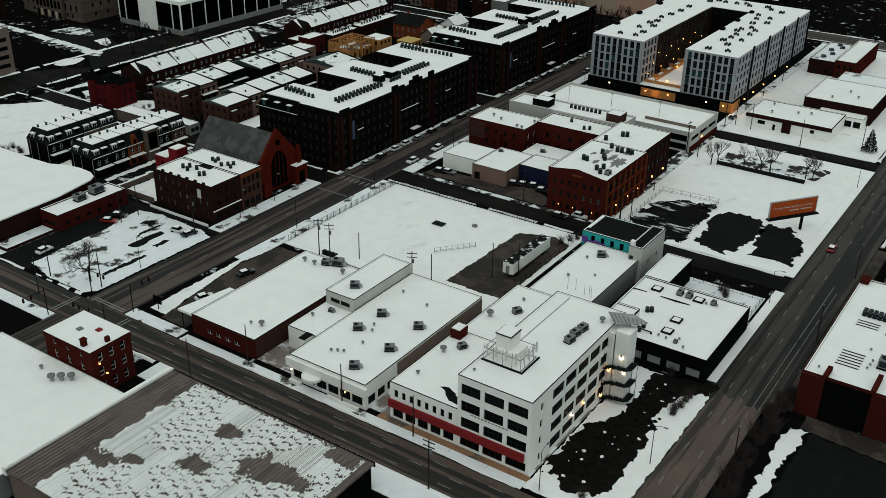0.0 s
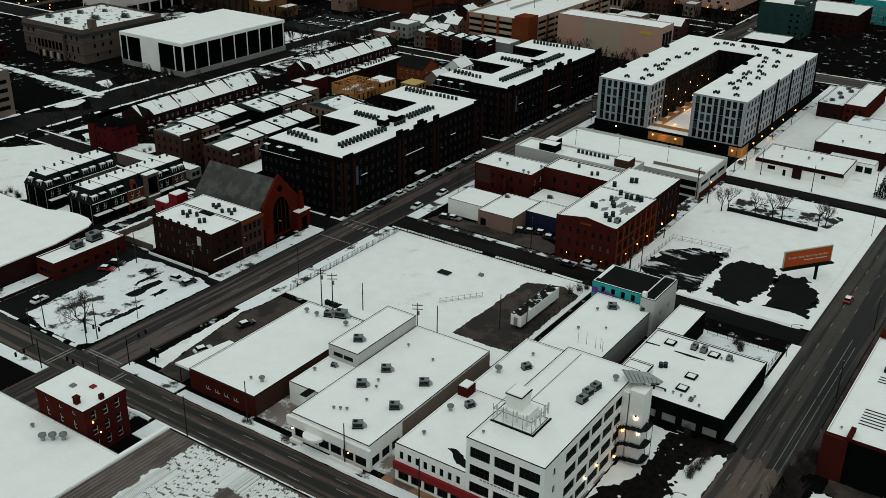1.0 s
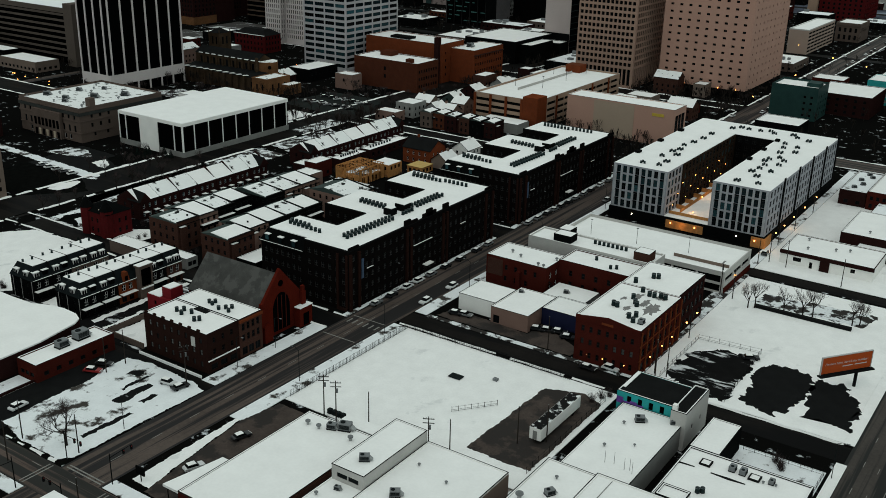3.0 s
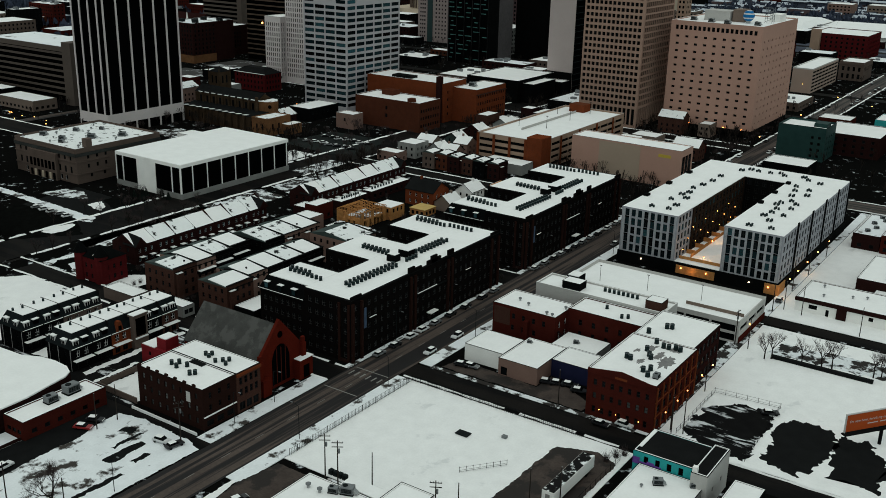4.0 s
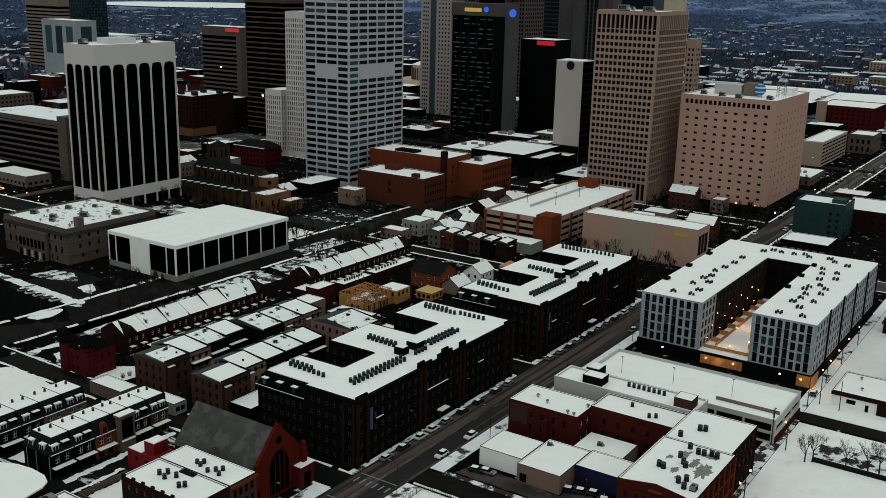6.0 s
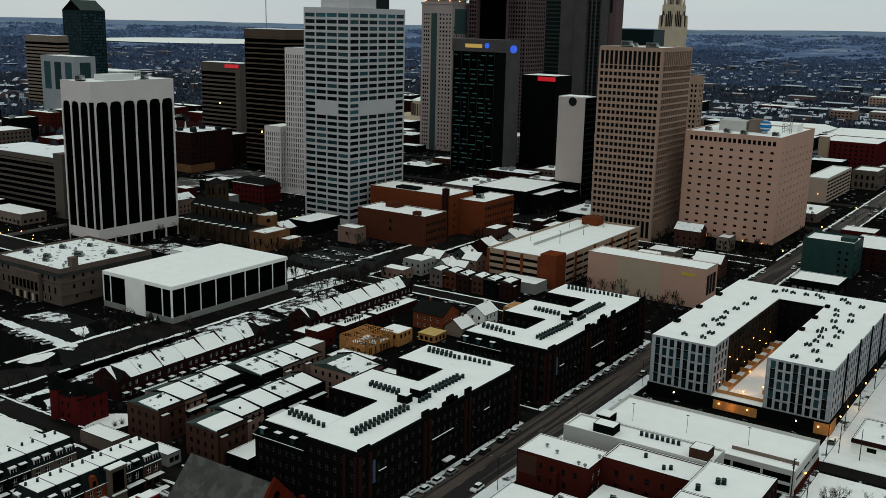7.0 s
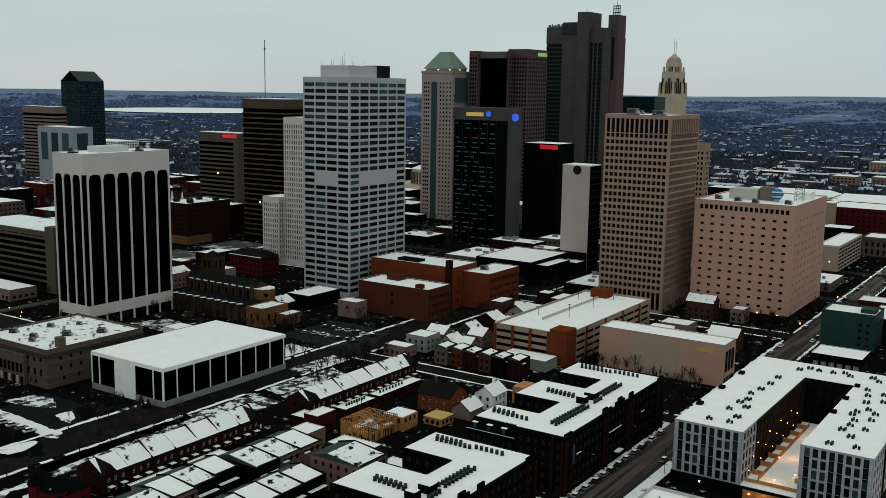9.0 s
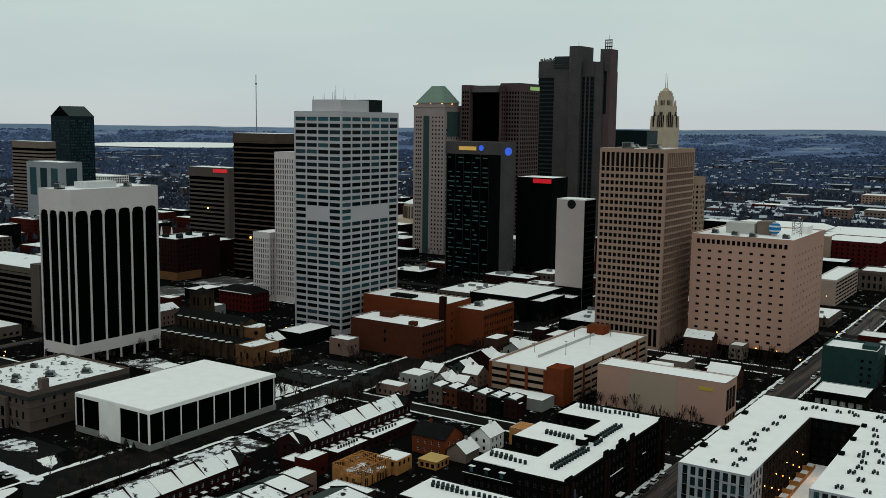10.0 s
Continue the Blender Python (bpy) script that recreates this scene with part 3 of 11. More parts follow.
def patch(name, pts, z, m, label, category, jag=0.5, seed=1, sub=5):
    """A thin flat bed with an uneven edge over a few corner points."""
    r = random.Random(seed)
    out = []
    for (ax, ay), (bx, by) in zip(pts, pts[1:] + pts[:1]):
        n = max(sub, int(math.hypot(bx - ax, by - ay) / 0.55))
        for k in range(n):
            f = k / n
            x, y = ax + (bx - ax) * f, ay + (by - ay) * f
            dx = jag * (1.3 * noise.noise((x * 0.35, y * 0.35, seed)) + 0.8 * noise.noise((x * 1.1, y * 1.1, seed + 5))) + r.uniform(-.12, .12)
            dy = jag * (1.3 * noise.noise((x * 0.35, y * 0.35, seed + 9)) + 0.8 * noise.noise((x * 1.1, y * 1.1, seed + 14))) + r.uniform(-.12, .12)
            out.append((x + dx, y + dy))
    return solid(name, Soup().prism(out, z - 0.05, z), m, label, category, "structure")


lot(-163.5, -99.6, 171.5, 221.0, SNOW, "wide fenced lot under fresh smooth snow")
patch("wet_yard", [(-117, 179), (-101, 179), (-101, 214), (-107, 216.5), (-116, 213)], Z + 0.03, SLUSH, "wet brown asphalt yard scraped clear of snow", "yard", 0.35, 3)
lot(-168.3, -163.7, 158, 221.0, SNOW_THIN, "snowy verge with a trodden walk")
lot(-68.6, -49.2, 200.4, 216.4, SNOW_THIN, "fenced yard under trodden snow")
patch("asphalt_yard", [(-160.4, 126.5), (-152.4, 126.5), (-152.4, 169), (-163, 169), (-164.6, 158.2), (-162, 138)], Z + 0.03, SLUSH, "brown wet asphalt yard beside the brick warehouse", "yard", 0.3, 21)
lot(-99.4, -49.2, 231.2, 316.8, SNOW, "open snowfield lot")
patch("parking_patch", [(-95.5, 239), (-94, 254), (-89, 259.5), (-82.4, 261.8), (-77.8, 258.2), (-78, 233.2), (-84, 231.6)], Z + 0.02, BLACKTOP_SNOW, "dark wet car park with snow streaks", "car park", 1.4, 4)
patch("bare_patch", [(-75.2, 237.4), (-75.9, 259.2), (-68, 261), (-63.2, 258.0), (-61.8, 252.5), (-63.4, 238.4), (-67.8, 232.6)], Z + 0.02, BLACKTOP, "dark bare asphalt patch in the snow", "car park", 1.5, 6)
patch("bare_patch", [(-62.4, 258), (-56.4, 260.0), (-50.6, 252), (-49.9, 238.3), (-59.6, 237.6), (-61.2, 244)], Z + 0.02, BLACKTOP, "dark bare asphalt patch in the snow", "car park", 1.5, 8)
patch("trodden_patch", [(-92, 297), (-60, 298), (-58, 309), (-90, 306)], Z + 0.02, SNOW_WORN, "trodden snow with dark bare streaks", "lot", 0.8, 9)
patch("snowy_car_park", [(-207.3, 126.0), (-198, 123.8), (-184.6, 123.6), (-182.2, 126.4), (-181.9, 162.4), (-187, 164.2), (-203, 164.6), (-210, 163.2), (-210.4, 157.5), (-208, 150), (-208.2, 139), (-207.5, 132)], Z + 0.02, SNOW_THIN, "snowy car park with dark tyre marks", "lot", 0.35, 51)
for k, pts in enumerate(([(-188.3, 132), (-186.9, 132.2), (-186.6, 145.6), (-188, 145.4)], [(-195.4, 146.6), (-192.8, 146.8), (-193.4, 157.4), (-195.6, 157)], [(-190.2, 149.6), (-188.6, 150.2), (-188.8, 155), (-190.4, 154)], [(-203.4, 157.2), (-200, 157.8), (-200.2, 160.4), (-203, 160)], [(-198.6, 151), (-197.4, 151), (-197.6, 160), (-198.6, 159.6)])):
    patch("tyre_track", pts, Z + 0.045, BLACKTOP, "dark slushy tyre track through the snow", "track", 0.55, 60 + k)
lot(-150, -63.2, 126.6, 171.2, PAVE, "brown paving with trodden snow between the shops", z=0.09, name="paved_court")
lot(-217.6, -205, 123.4, 163.6, BLACKTOP, "dark wet drive between the shop and the car park")
lot(-224, -217.62, 123.4, 141.2, SNOW_THIN, "snowy front garden behind a low wall")
sheet("terrace_yard", -318, -211, 166.6, 207.6, -0.02, 0.05, BLACKTOP_SNOW, "dark slushy court between the terraces", "yard")
for k, (pts, lab) in enumerate(((([(-304, 166.8), (-276, 166.8), (-271.5, 172), (-274, 207), (-294, 206.6), (-308, 204.6)]), "untouched snow beside the terrace"), ([(-257.6, 171), (-251, 172.6), (-250.6, 180), (-251, 206), (-258, 206)], "snowy back gardens between the terraces"), ([(-236.6, 172), (-234.4, 171.6), (-234.2, 206), (-236.2, 206)], "ploughed snow along the terrace fronts"), ([(-230, 168), (-228.8, 168), (-229.2, 185), (-230.4, 185)], "ploughed snow beside the court"), ([(-225.2, 169.8), (-211.2, 169.4), (-211.2, 182), (-225.2, 184)], "small snowy yard behind a low wall"))):
    patch("snow_yard", pts, 0.09, SNOW, lab, "yard", 0.5, 71 + k)
solid("garden_wall", Soup().box(-225.9, -211, 168.9, 169.2, 0, 1.6).box(-225.9, -225.6, 169.22, 183, 0, 1.6), STONE, "low pale stone garden wall", "wall", "structure")
solid("garden_wall", Soup().box(-217.9, -217.65, 126, 141.2, 0, 0.9).box(-224.4, -217.92, 126, 126.25, 0, 0.9), BRICK_MAROON, "low brick garden wall along the drive", "wall", "structure")
patch("snowy_strip", [(-62.8, 123.4), (-46.0, 123.4), (-45.6, 140), (-45.3, 168), (-46.2, 171.3), (-62.8, 171.4)], Z, SNOW, "snowy strip along the avenue", "verge", 0.28, 17)
patch("soil_lot", [(-62.4, 131), (-57.0, 127.2), (-50.6, 128.4), (-49.6, 137), (-50.2, 150), (-51.6, 157), (-51.2, 162.6), (-49.8, 166.4), (-45.4, 169.4), (-44.8, 174.4), (-48, 173.8), (-56, 171.6), (-59.2, 169.8), (-58.0, 163.5), (-57.4, 158), (-58.4, 152), (-62, 146)], Z + 0.03, MULCH, "dark rough rubble lot melting through the snow", "lot", 1.2, 11)
rub, rsn, rr_ = Soup(), Soup(), random.Random(29)
for k in range(380):
    x, y = -55.2 + rr_.gauss(0, 2.8), rr_.uniform(129.0, 170.5)
    if not (-62.2 if y < 148 else -57.8) < x < -50.8:
        continue
    a, h = rr_.uniform(0.12, 0.5 if k % 13 == 0 else 0.7), rr_.uniform(0.08, 0.5)
    o = [(x + a * rr_.uniform(0.6, 1.2) * math.cos(q * 1.047), y + a * rr_.uniform(0.6, 1.2) * math.sin(q * 1.047)) for q in range(6)]
    (rsn if k % 13 == 0 else rub).prism(o, 0.15, 0.2 + (0.06 if k % 13 == 0 else h), 0, [(x + (p - x) * (0.9 if k % 13 == 0 else 0.4), y + (q - y) * (0.9 if k % 13 == 0 else 0.4)) for p, q in o])
solid("rubble_heap", rub, MULCH, "scattered black rubble and clods of soil", "rubble", "stuff")
solid("snow_remnants", rsn, SNOW, "small remnants of snow between the rubble", "snow", "stuff")
lot(-100.2, -48.6, 325.2, 466, SNOW, "snow-covered yard")
sheet("scrub_verge", -35.0, 60, 123.4, 174.4, -0.02, 0.1, LAWN, "dark scrubby verge beside the avenue", "verge")
patch("snow_verge", [(-31.4, 124), (-27.2, 124), (-26.6, 145), (-26.7, 158), (-25.6, 169), (-28.6, 168.6), (-29.4, 163), (-28.8, 144), (-31, 136)], 0.14, SNOW, "ragged strip of snow between the scrub and the yard", "verge", 0.9, 18)
patch("brown_apron", [(-27, 169.6), (20, 165.0), (20, 174.2), (-27, 174.2)], 0.14, SLUSH, "brown paved apron before the brick hall", "apron", 0.3, 19)
patch("black_yard", [(-26, 124), (20, 124), (20, 164.4), (-24.6, 168.8), (-25.6, 158)], 0.13, BLACKTOP, "dark yard before the brick hall", "yard", 0.6, 12)
# pavements with kerbs
for x0, x1, y0, y1, m in ((-150, -63, 122.6, 124.9, SNOW_THIN), (-97, -63, 124.92, 126.5, BRICK_PAVE), (-168.3, -151, 122.6, 126, SNOW_THIN), (-520, -181.6, 110.4, 113.7, SNOW_THIN), (-146.4, -47.2, 107.5, 113.7, SNOW_THIN),
                          (-186.4, -181.7, 166.2, 208, SNOW_THIN), (-183.6, -181.7, 216.5, 298, SNOW_THIN), (-183.6, -181.7, 310, 397, SNOW_THIN), (-168.3, -164.2, 231, 330, SNOW_THIN), (-168.3, -164.5, 330.2, 468, SNOW_THIN),
                          (-48.5, -46.2, 175.2, 222, SNOW), (-49.18, -46.8, 231.2, 316.8, SNOW), (-104, -99.6, 231, 318, SNOW_WORN), (-103.6, -100.4, 325, 466, SNOW_THIN), (-164.1, -104.1, 230.3, 232.0, SNOW_WORN), (-33, -30, 174, 260, SLUSH)):
    sheet("pavement", x0, x1, y0, y1, -0.015, 0.13, m, "pavement under trodden snow beside the kerb", "pavement")
patch("snow_island", [(-165.8, 128), (-160.6, 128), (-162, 136), (-165, 158), (-166.2, 158)], 0.2, SNOW, "long snowy traffic island", "verge", 0.2, 14)


# ploughed snow banks along the kerbs
rbk = random.Random(66)


def snow_bank(x0, x1, y0, y1, h=0.35):
    """A long uneven ridge of ploughed snow along a kerb."""
    along = (x1 - x0) > (y1 - y0)
    a, b = (x0, x1) if along else (y0, y1)
    c, w = ((y0 + y1) / 2, (y1 - y0) / 2) if along else ((x0 + x1) / 2, (x1 - x0) / 2)
    s, prev, n = Soup(), None, max(3, int((b - a) / 2.2))
    for k in range(n + 1):
        at_a = a + (b - a) * k / n
        f = max(0.1, 0.75 + 0.55 * noise.noise((at_a * 0.21, c * 0.37, 1.0)))
        off = rbk.uniform(-0.25, 0.25) * w
        row = [(-w * f + off, 0.02), (-w * f * 0.45 + off, h * f), (w * f * 0.5 + off, h * f * rbk.uniform(0.7, 1.0)), (w * f + off, 0.02)]
        pts = [(at_a, c + d, z) if along else (c - d, at_a, z) for d, z in row]
        if prev and rbk.random() > 0.08:
            for i in range(3):
                s.quad(prev[i], pts[i], pts[i + 1], prev[i + 1])
        prev = pts
    return solid("snow_bank", s, SNOW, "ploughed bank of snow along the kerb", "snow bank", "structure")


for q in ((-330, -182, 207.2, 208.4), (-330, -182, 216.2, 217.2), (-232, -182, 297.4, 298.4), (-232, -182, 309.6, 310.6), (-330, -182, 396.6, 397.8), (-330, -182, 407.2, 408.4), (-600, -352, 333.4, 334.8), (-600, -352, 352.2, 353.8),
          (-600, -184, 550, 551.6), (-600, -184, 564.2, 565.8), (-168, -48, 468.6, 469.8), (-168, -48, 484.2, 485.4), (-353, -350.4, 100, 330), (-353, -350.4, 356, 548), (-353, -350.4, 566, 900), (-330.8, -328.6, 165, 206), (-330.8, -328.6, 218, 330), (-330.8, -328.6, 336, 394),
          (-330.8, -328.6, 410, 548), (-330.8, -328.6, 566, 900), (-183.4, -181.7, 410, 548), (-183.4, -181.7, 566, 900), (-168.3, -166.6, 486, 900), (-48.6, -47.2, 486, 900), (-48.5, -47.2, 326, 466), (-33, -31.6, 262, 460), (-33, -31.4, 490, 900),
          (-167, -104, 221.6, 222.7), (-98, -49, 230.1, 231.2), (-150, -64, 122.4, 123.2), (-520, -184, 122.5, 123.6), (-30, 200, 122.5, 123.6), (-165, -50, 112.4, 113.7)):
    snow_bank(*q)

# lawns, courts and walks west of the terraces
GZ = 0.06
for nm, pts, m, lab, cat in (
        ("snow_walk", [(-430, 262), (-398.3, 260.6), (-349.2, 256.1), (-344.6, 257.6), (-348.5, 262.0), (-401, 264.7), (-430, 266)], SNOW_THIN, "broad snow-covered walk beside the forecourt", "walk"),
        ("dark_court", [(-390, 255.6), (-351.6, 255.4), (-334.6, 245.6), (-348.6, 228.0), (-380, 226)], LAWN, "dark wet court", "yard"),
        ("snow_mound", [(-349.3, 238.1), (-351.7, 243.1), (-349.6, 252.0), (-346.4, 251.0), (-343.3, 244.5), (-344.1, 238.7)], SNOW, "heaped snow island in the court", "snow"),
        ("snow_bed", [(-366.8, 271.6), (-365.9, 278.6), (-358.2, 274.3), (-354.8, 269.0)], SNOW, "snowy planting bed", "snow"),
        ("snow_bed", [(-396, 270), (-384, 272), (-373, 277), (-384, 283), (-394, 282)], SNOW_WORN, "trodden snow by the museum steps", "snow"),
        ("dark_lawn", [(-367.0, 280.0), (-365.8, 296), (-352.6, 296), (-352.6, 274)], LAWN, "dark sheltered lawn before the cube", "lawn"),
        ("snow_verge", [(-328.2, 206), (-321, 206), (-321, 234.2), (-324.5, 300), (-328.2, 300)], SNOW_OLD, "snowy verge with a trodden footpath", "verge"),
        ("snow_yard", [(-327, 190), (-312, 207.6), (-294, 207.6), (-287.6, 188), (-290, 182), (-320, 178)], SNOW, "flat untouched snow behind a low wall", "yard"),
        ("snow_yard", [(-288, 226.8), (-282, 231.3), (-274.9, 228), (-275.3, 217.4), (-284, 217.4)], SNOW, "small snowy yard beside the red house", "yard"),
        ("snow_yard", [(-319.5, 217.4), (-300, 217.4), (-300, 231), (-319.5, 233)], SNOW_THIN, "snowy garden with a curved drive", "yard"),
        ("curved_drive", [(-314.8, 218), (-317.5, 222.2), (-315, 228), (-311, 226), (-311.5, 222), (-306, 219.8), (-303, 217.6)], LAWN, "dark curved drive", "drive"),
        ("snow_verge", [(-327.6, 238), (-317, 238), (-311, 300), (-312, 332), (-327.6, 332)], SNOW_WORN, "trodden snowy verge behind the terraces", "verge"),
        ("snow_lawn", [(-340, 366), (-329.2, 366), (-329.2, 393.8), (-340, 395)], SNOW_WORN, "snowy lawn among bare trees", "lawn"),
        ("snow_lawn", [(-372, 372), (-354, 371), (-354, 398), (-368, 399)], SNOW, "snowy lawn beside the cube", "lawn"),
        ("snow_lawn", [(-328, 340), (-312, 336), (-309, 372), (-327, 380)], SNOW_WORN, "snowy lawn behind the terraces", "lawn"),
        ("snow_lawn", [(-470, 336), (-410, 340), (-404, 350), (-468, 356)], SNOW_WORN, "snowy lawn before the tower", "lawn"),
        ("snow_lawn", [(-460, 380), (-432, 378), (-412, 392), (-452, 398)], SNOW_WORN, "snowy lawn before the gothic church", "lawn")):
    patch(nm, pts, GZ + (0.05 if nm in ("snow_mound", "curved_drive") else 0), m, lab, cat, 0.5, len(lab), 4)


def marks(road, x0, x1, y0, y1, along, length, gap, width, z=0.036):
    """Painted dashes, each a thin proud strip under its road."""
    me = None
    a, b = (x0, x1) if along == "x" else (y0, y1)
    base = world_at(road)
    while a < b:
        if me is None:
            s = Soup().box(0, length, -width / 2, width / 2, 0, 0.006) if along == "x" else Soup().box(-width / 2, width / 2, 0, length, 0, 0.006)
            me = s.mesh("lane_mark", PAINT_LINE)
        ob = new("lane_mark", me)
        ob.parent = road
        p = (a, y0, z) if along == "x" else (x0, a, z)
        ob.location = (p[0] - base.x, p[1] - base.y, p[2] - base.z)
        a += length + gap


marks(road_3, -43.3, 0, 126, 330, "y", 2.6, 9.6, 0.14)
marks(road_3, -40.1, 0, 125, 330, "y", 2.6, 9.6, 0.14)
marks(road_3, -37.1, 0, 171, 230, "y", 30, 1.5, 0.14)
marks(road_3, -37.2, 0, 126, 168, "y", 1.6, 6.6, 0.12)
marks(road_3, -35.7, 0, 170, 230, "y", 14, 1.0, 0.12)
marks(road_1, -200, -40, 120.2, 0, "x", 3.0, 9.0, 0.14)
marks(road_1, -165, -52, 117.9, 0, "x", 3.0, 6.0, 0.16)
marks(road_1, -160, -52, 115.6, 0, "x", 3.0, 9.0, 0.14)
marks(road_2, -175.0, 0, 130, 300, "y", 3.0, 8.0, 0.14)
for yy in (123.2, 124.0, 205.0, 218.5):
    marks(road_2, -180.5, -169.5, yy, 0, "x", 11, 4, 0.35)
for xx in (-183.2, -184.2, -165.2, -166.2):
    marks(road_1, xx, 0, 114.4, 121, "y", 7.4, 4, 0.35)
for k in range(6):
    marks(road_2, -179.6 + k * 1.9, 0, 214.0, 216.6, "y", 2.6, 4, 0.5)

# ---- prototypes placed many times ----
PROTO = {}


def place(kind, x, y, z=0.0, turn=0.0, size=1.0):
    if kind not in PROTO:
        ob = MAKERS[kind]()
        PROTO[kind] = ob
        ob.rotation_mode = "XYZ"
        ob.location, ob.rotation_euler, ob.scale = (x, y, z), (0, 0, radians(turn)), (size, size, size)
        return ob
    ob = PROTO[kind]
    keep = ob.scale.copy()
    ob.scale = (size, size, size)
    made = copy_thing(ob, pose(x, y, z, 0, 0, turn))
    ob.scale = keep
    return made


def ring_fan(s, cx, cy, z, r, h, k=10, m=0):
    s.prism([(cx + r * math.cos(2 * math.pi * i / k), cy + r * math.sin(2 * math.pi * i / k)) for i in range(k)], z, z + h, m)


def make_condenser():
    me = condenser_soup(Soup(), 0, 0, 0).mesh("condenser", condenser_mats())
    return tagged(new("condenser", me), "small dark round air conditioning condenser on the snowy roof", "condenser", "condensers on the apartment roofs")


def condenser_soup(s, x, y, z, k=1.0):
    for r, z0, h, m in ((0.47, 0.0, 0.12, 1), (0.43, 0.12, 0.84, 0), (0.46, 0.96, 0.07, 2), (0.33, 1.03, 0.03, 1), (0.11, 1.06, 0.05, 2)):
        ring_fan(s, x, y, z + z0 * k, r * k, h * k, 10, m)
    return s


def condenser_mats():
    return [mat("condenser_casing", (0.012, 0.022, 0.023), 0.7, 0.3, 1.0, 8.0, 0.1), UNIT_DARK, mat("condenser_rim", (0.085, 0.105, 0.108), 0.6, 0.2, 1.0, 8.0, 0.0)]


def far_condensers(spots, k):
    s = Soup()
    for x, y, z in spots:
        condenser_soup(s, x, y, z, k)
    return solid("rooftop_condensers", s, condenser_mats(), "rows of small dark condensers on the far snowy roof", "condensers", "stuff")


def make_rooftop_unit():
    ob = thing("rooftop_unit", (0, 0, 0), "grey metal rooftop air handling unit with side hood", "rooftop unit", "rooftop units")
    part("casing", Soup().prism([(-1.05, -.7), (-1.0, -.75), (1.0, -.75), (1.05, -.7), (1.05, .7), (1.0, .75), (-1.0, .75), (-1.05, .7)], 0.25, 1.35), UNIT, ob)
    s = Soup()
    for k in range(5):
        s.box(-0.9, 0.9, -0.80, -0.755, 0.42 + k * 0.16, 0.52 + k * 0.16)
    part("louvre", s, UNIT_DARK, ob)
    s = Soup()
    s.prism([(1.06, -.5), (1.75, -.5), (1.75, .5), (1.06, .5)], 0.3, 0.9, 0, [(1.06, -.5), (1.15, -.5), (1.15, .5), (1.06, .5)])
    part("hood", s, METAL, ob)
    s = Soup()
    ring_fan(s, -.4, 0, 1.35, 0.42, 0.12, 12)
    part("fan", s, UNIT_DARK, ob)
    part("kerb_frame", Soup().box(-1.1, 1.1, -.8, .8, 0, 0.25), DARKTRIM, ob)
    return ob


def make_roof_vent():
    ob = thing("roof_vent", (0, 0, 0), "short round metal roof vent with a cowl", "vent", "roof vents")
    s = Soup()
    ring_fan(s, 0, 0, 0, 0.22, 0.55, 9)
    part("pipe", s, METAL, ob)
    s = Soup()
    ring_fan(s, 0, 0, 0.55, 0.42, 0.18, 10)
    s.prism([(0.42 * math.cos(2 * math.pi * i / 10), 0.42 * math.sin(2 * math.pi * i / 10)) for i in range(10)], 0.73, 0.95, 0, [(0.08 * math.cos(2 * math.pi * i / 10), 0.08 * math.sin(2 * math.pi * i / 10)) for i in range(10)])
    part("cowl", s, UNIT, ob)
    return ob


def make_skylight():
    ob = thing("skylight", (0, 0, 0), "square roof skylight with black kerb and snowy dome", "skylight", "skylights")
    part("kerb", Soup().box(-1.1, 1.1, -1.1, 1.1, 0, 0.35), DARKTRIM, ob)
    part("dome", Soup().prism([(-.8, -.8), (.8, -.8), (.8, .8), (-.8, .8)], 0.35, 0.6, 0, [(-.4, -.4), (.4, -.4), (.4, .4), (-.4, .4)]), SNOW_ROOF, ob)
    return ob


def tree_soup(seed, height, spread, levels=5):
    """A bare winter tree: limbs that fork five times, down to fine twigs."""
    r = random.Random(seed)
    wood, twigs = Soup(), Soup()

    def grow(p, d, length, rad, level):
        bend = Vector((r.uniform(-1, 1), r.uniform(-1, 1), r.uniform(-0.2, 0.5))) * 0.16
        mid = p + d * (length * 0.5)
        d2 = (d + bend).normalized()
        end = mid + d2 * (length * 0.5)
        s = wood if level < 3 else twigs
        k = 6 if level == 0 else (4 if level < 3 else 3)
        s.tube(p, mid, rad, rad * 0.85, k)
        s.tube(mid, end, rad * 0.85, rad * 0.62, k)
        if level >= levels:
            return
        for i in range((4, 3, 3, 3, 3, 3)[min(level, 5)] if level < 4 else r.choice((2, 3, 3))):
            side = Vector((r.gauss(0, 1), r.gauss(0, 1), r.gauss(0.35, 0.45))).normalized()
            nd = (d2 * r.uniform(0.55, 0.95) + side * spread).normalized()
            start = mid + (end - mid) * r.uniform(0.2, 1.0)
            grow(start, (nd + Vector((0, 0, 0.22))).normalized(), length * r.uniform(0.6, 0.8), rad * 0.58, level + 1)
    grow(Vector((0, 0, -0.05)), Vector((r.uniform(-.06, .06), r.uniform(-.06, .06), 1)).normalized(), height * 0.33, height * 0.022, 0)
    return wood, twigs


def tree_maker(seed, height, spread, label, levels=5):
    def make():
        ob = thing("bare_tree", (0, 0, 0), label, "tree", "bare winter trees")
        wood, twigs = tree_soup(seed, height, spread, levels)
        part("trunk", wood, BARK, ob)
        part("crown", twigs, TWIG, ob, "leafless twiggy crown")
        return ob
    return make


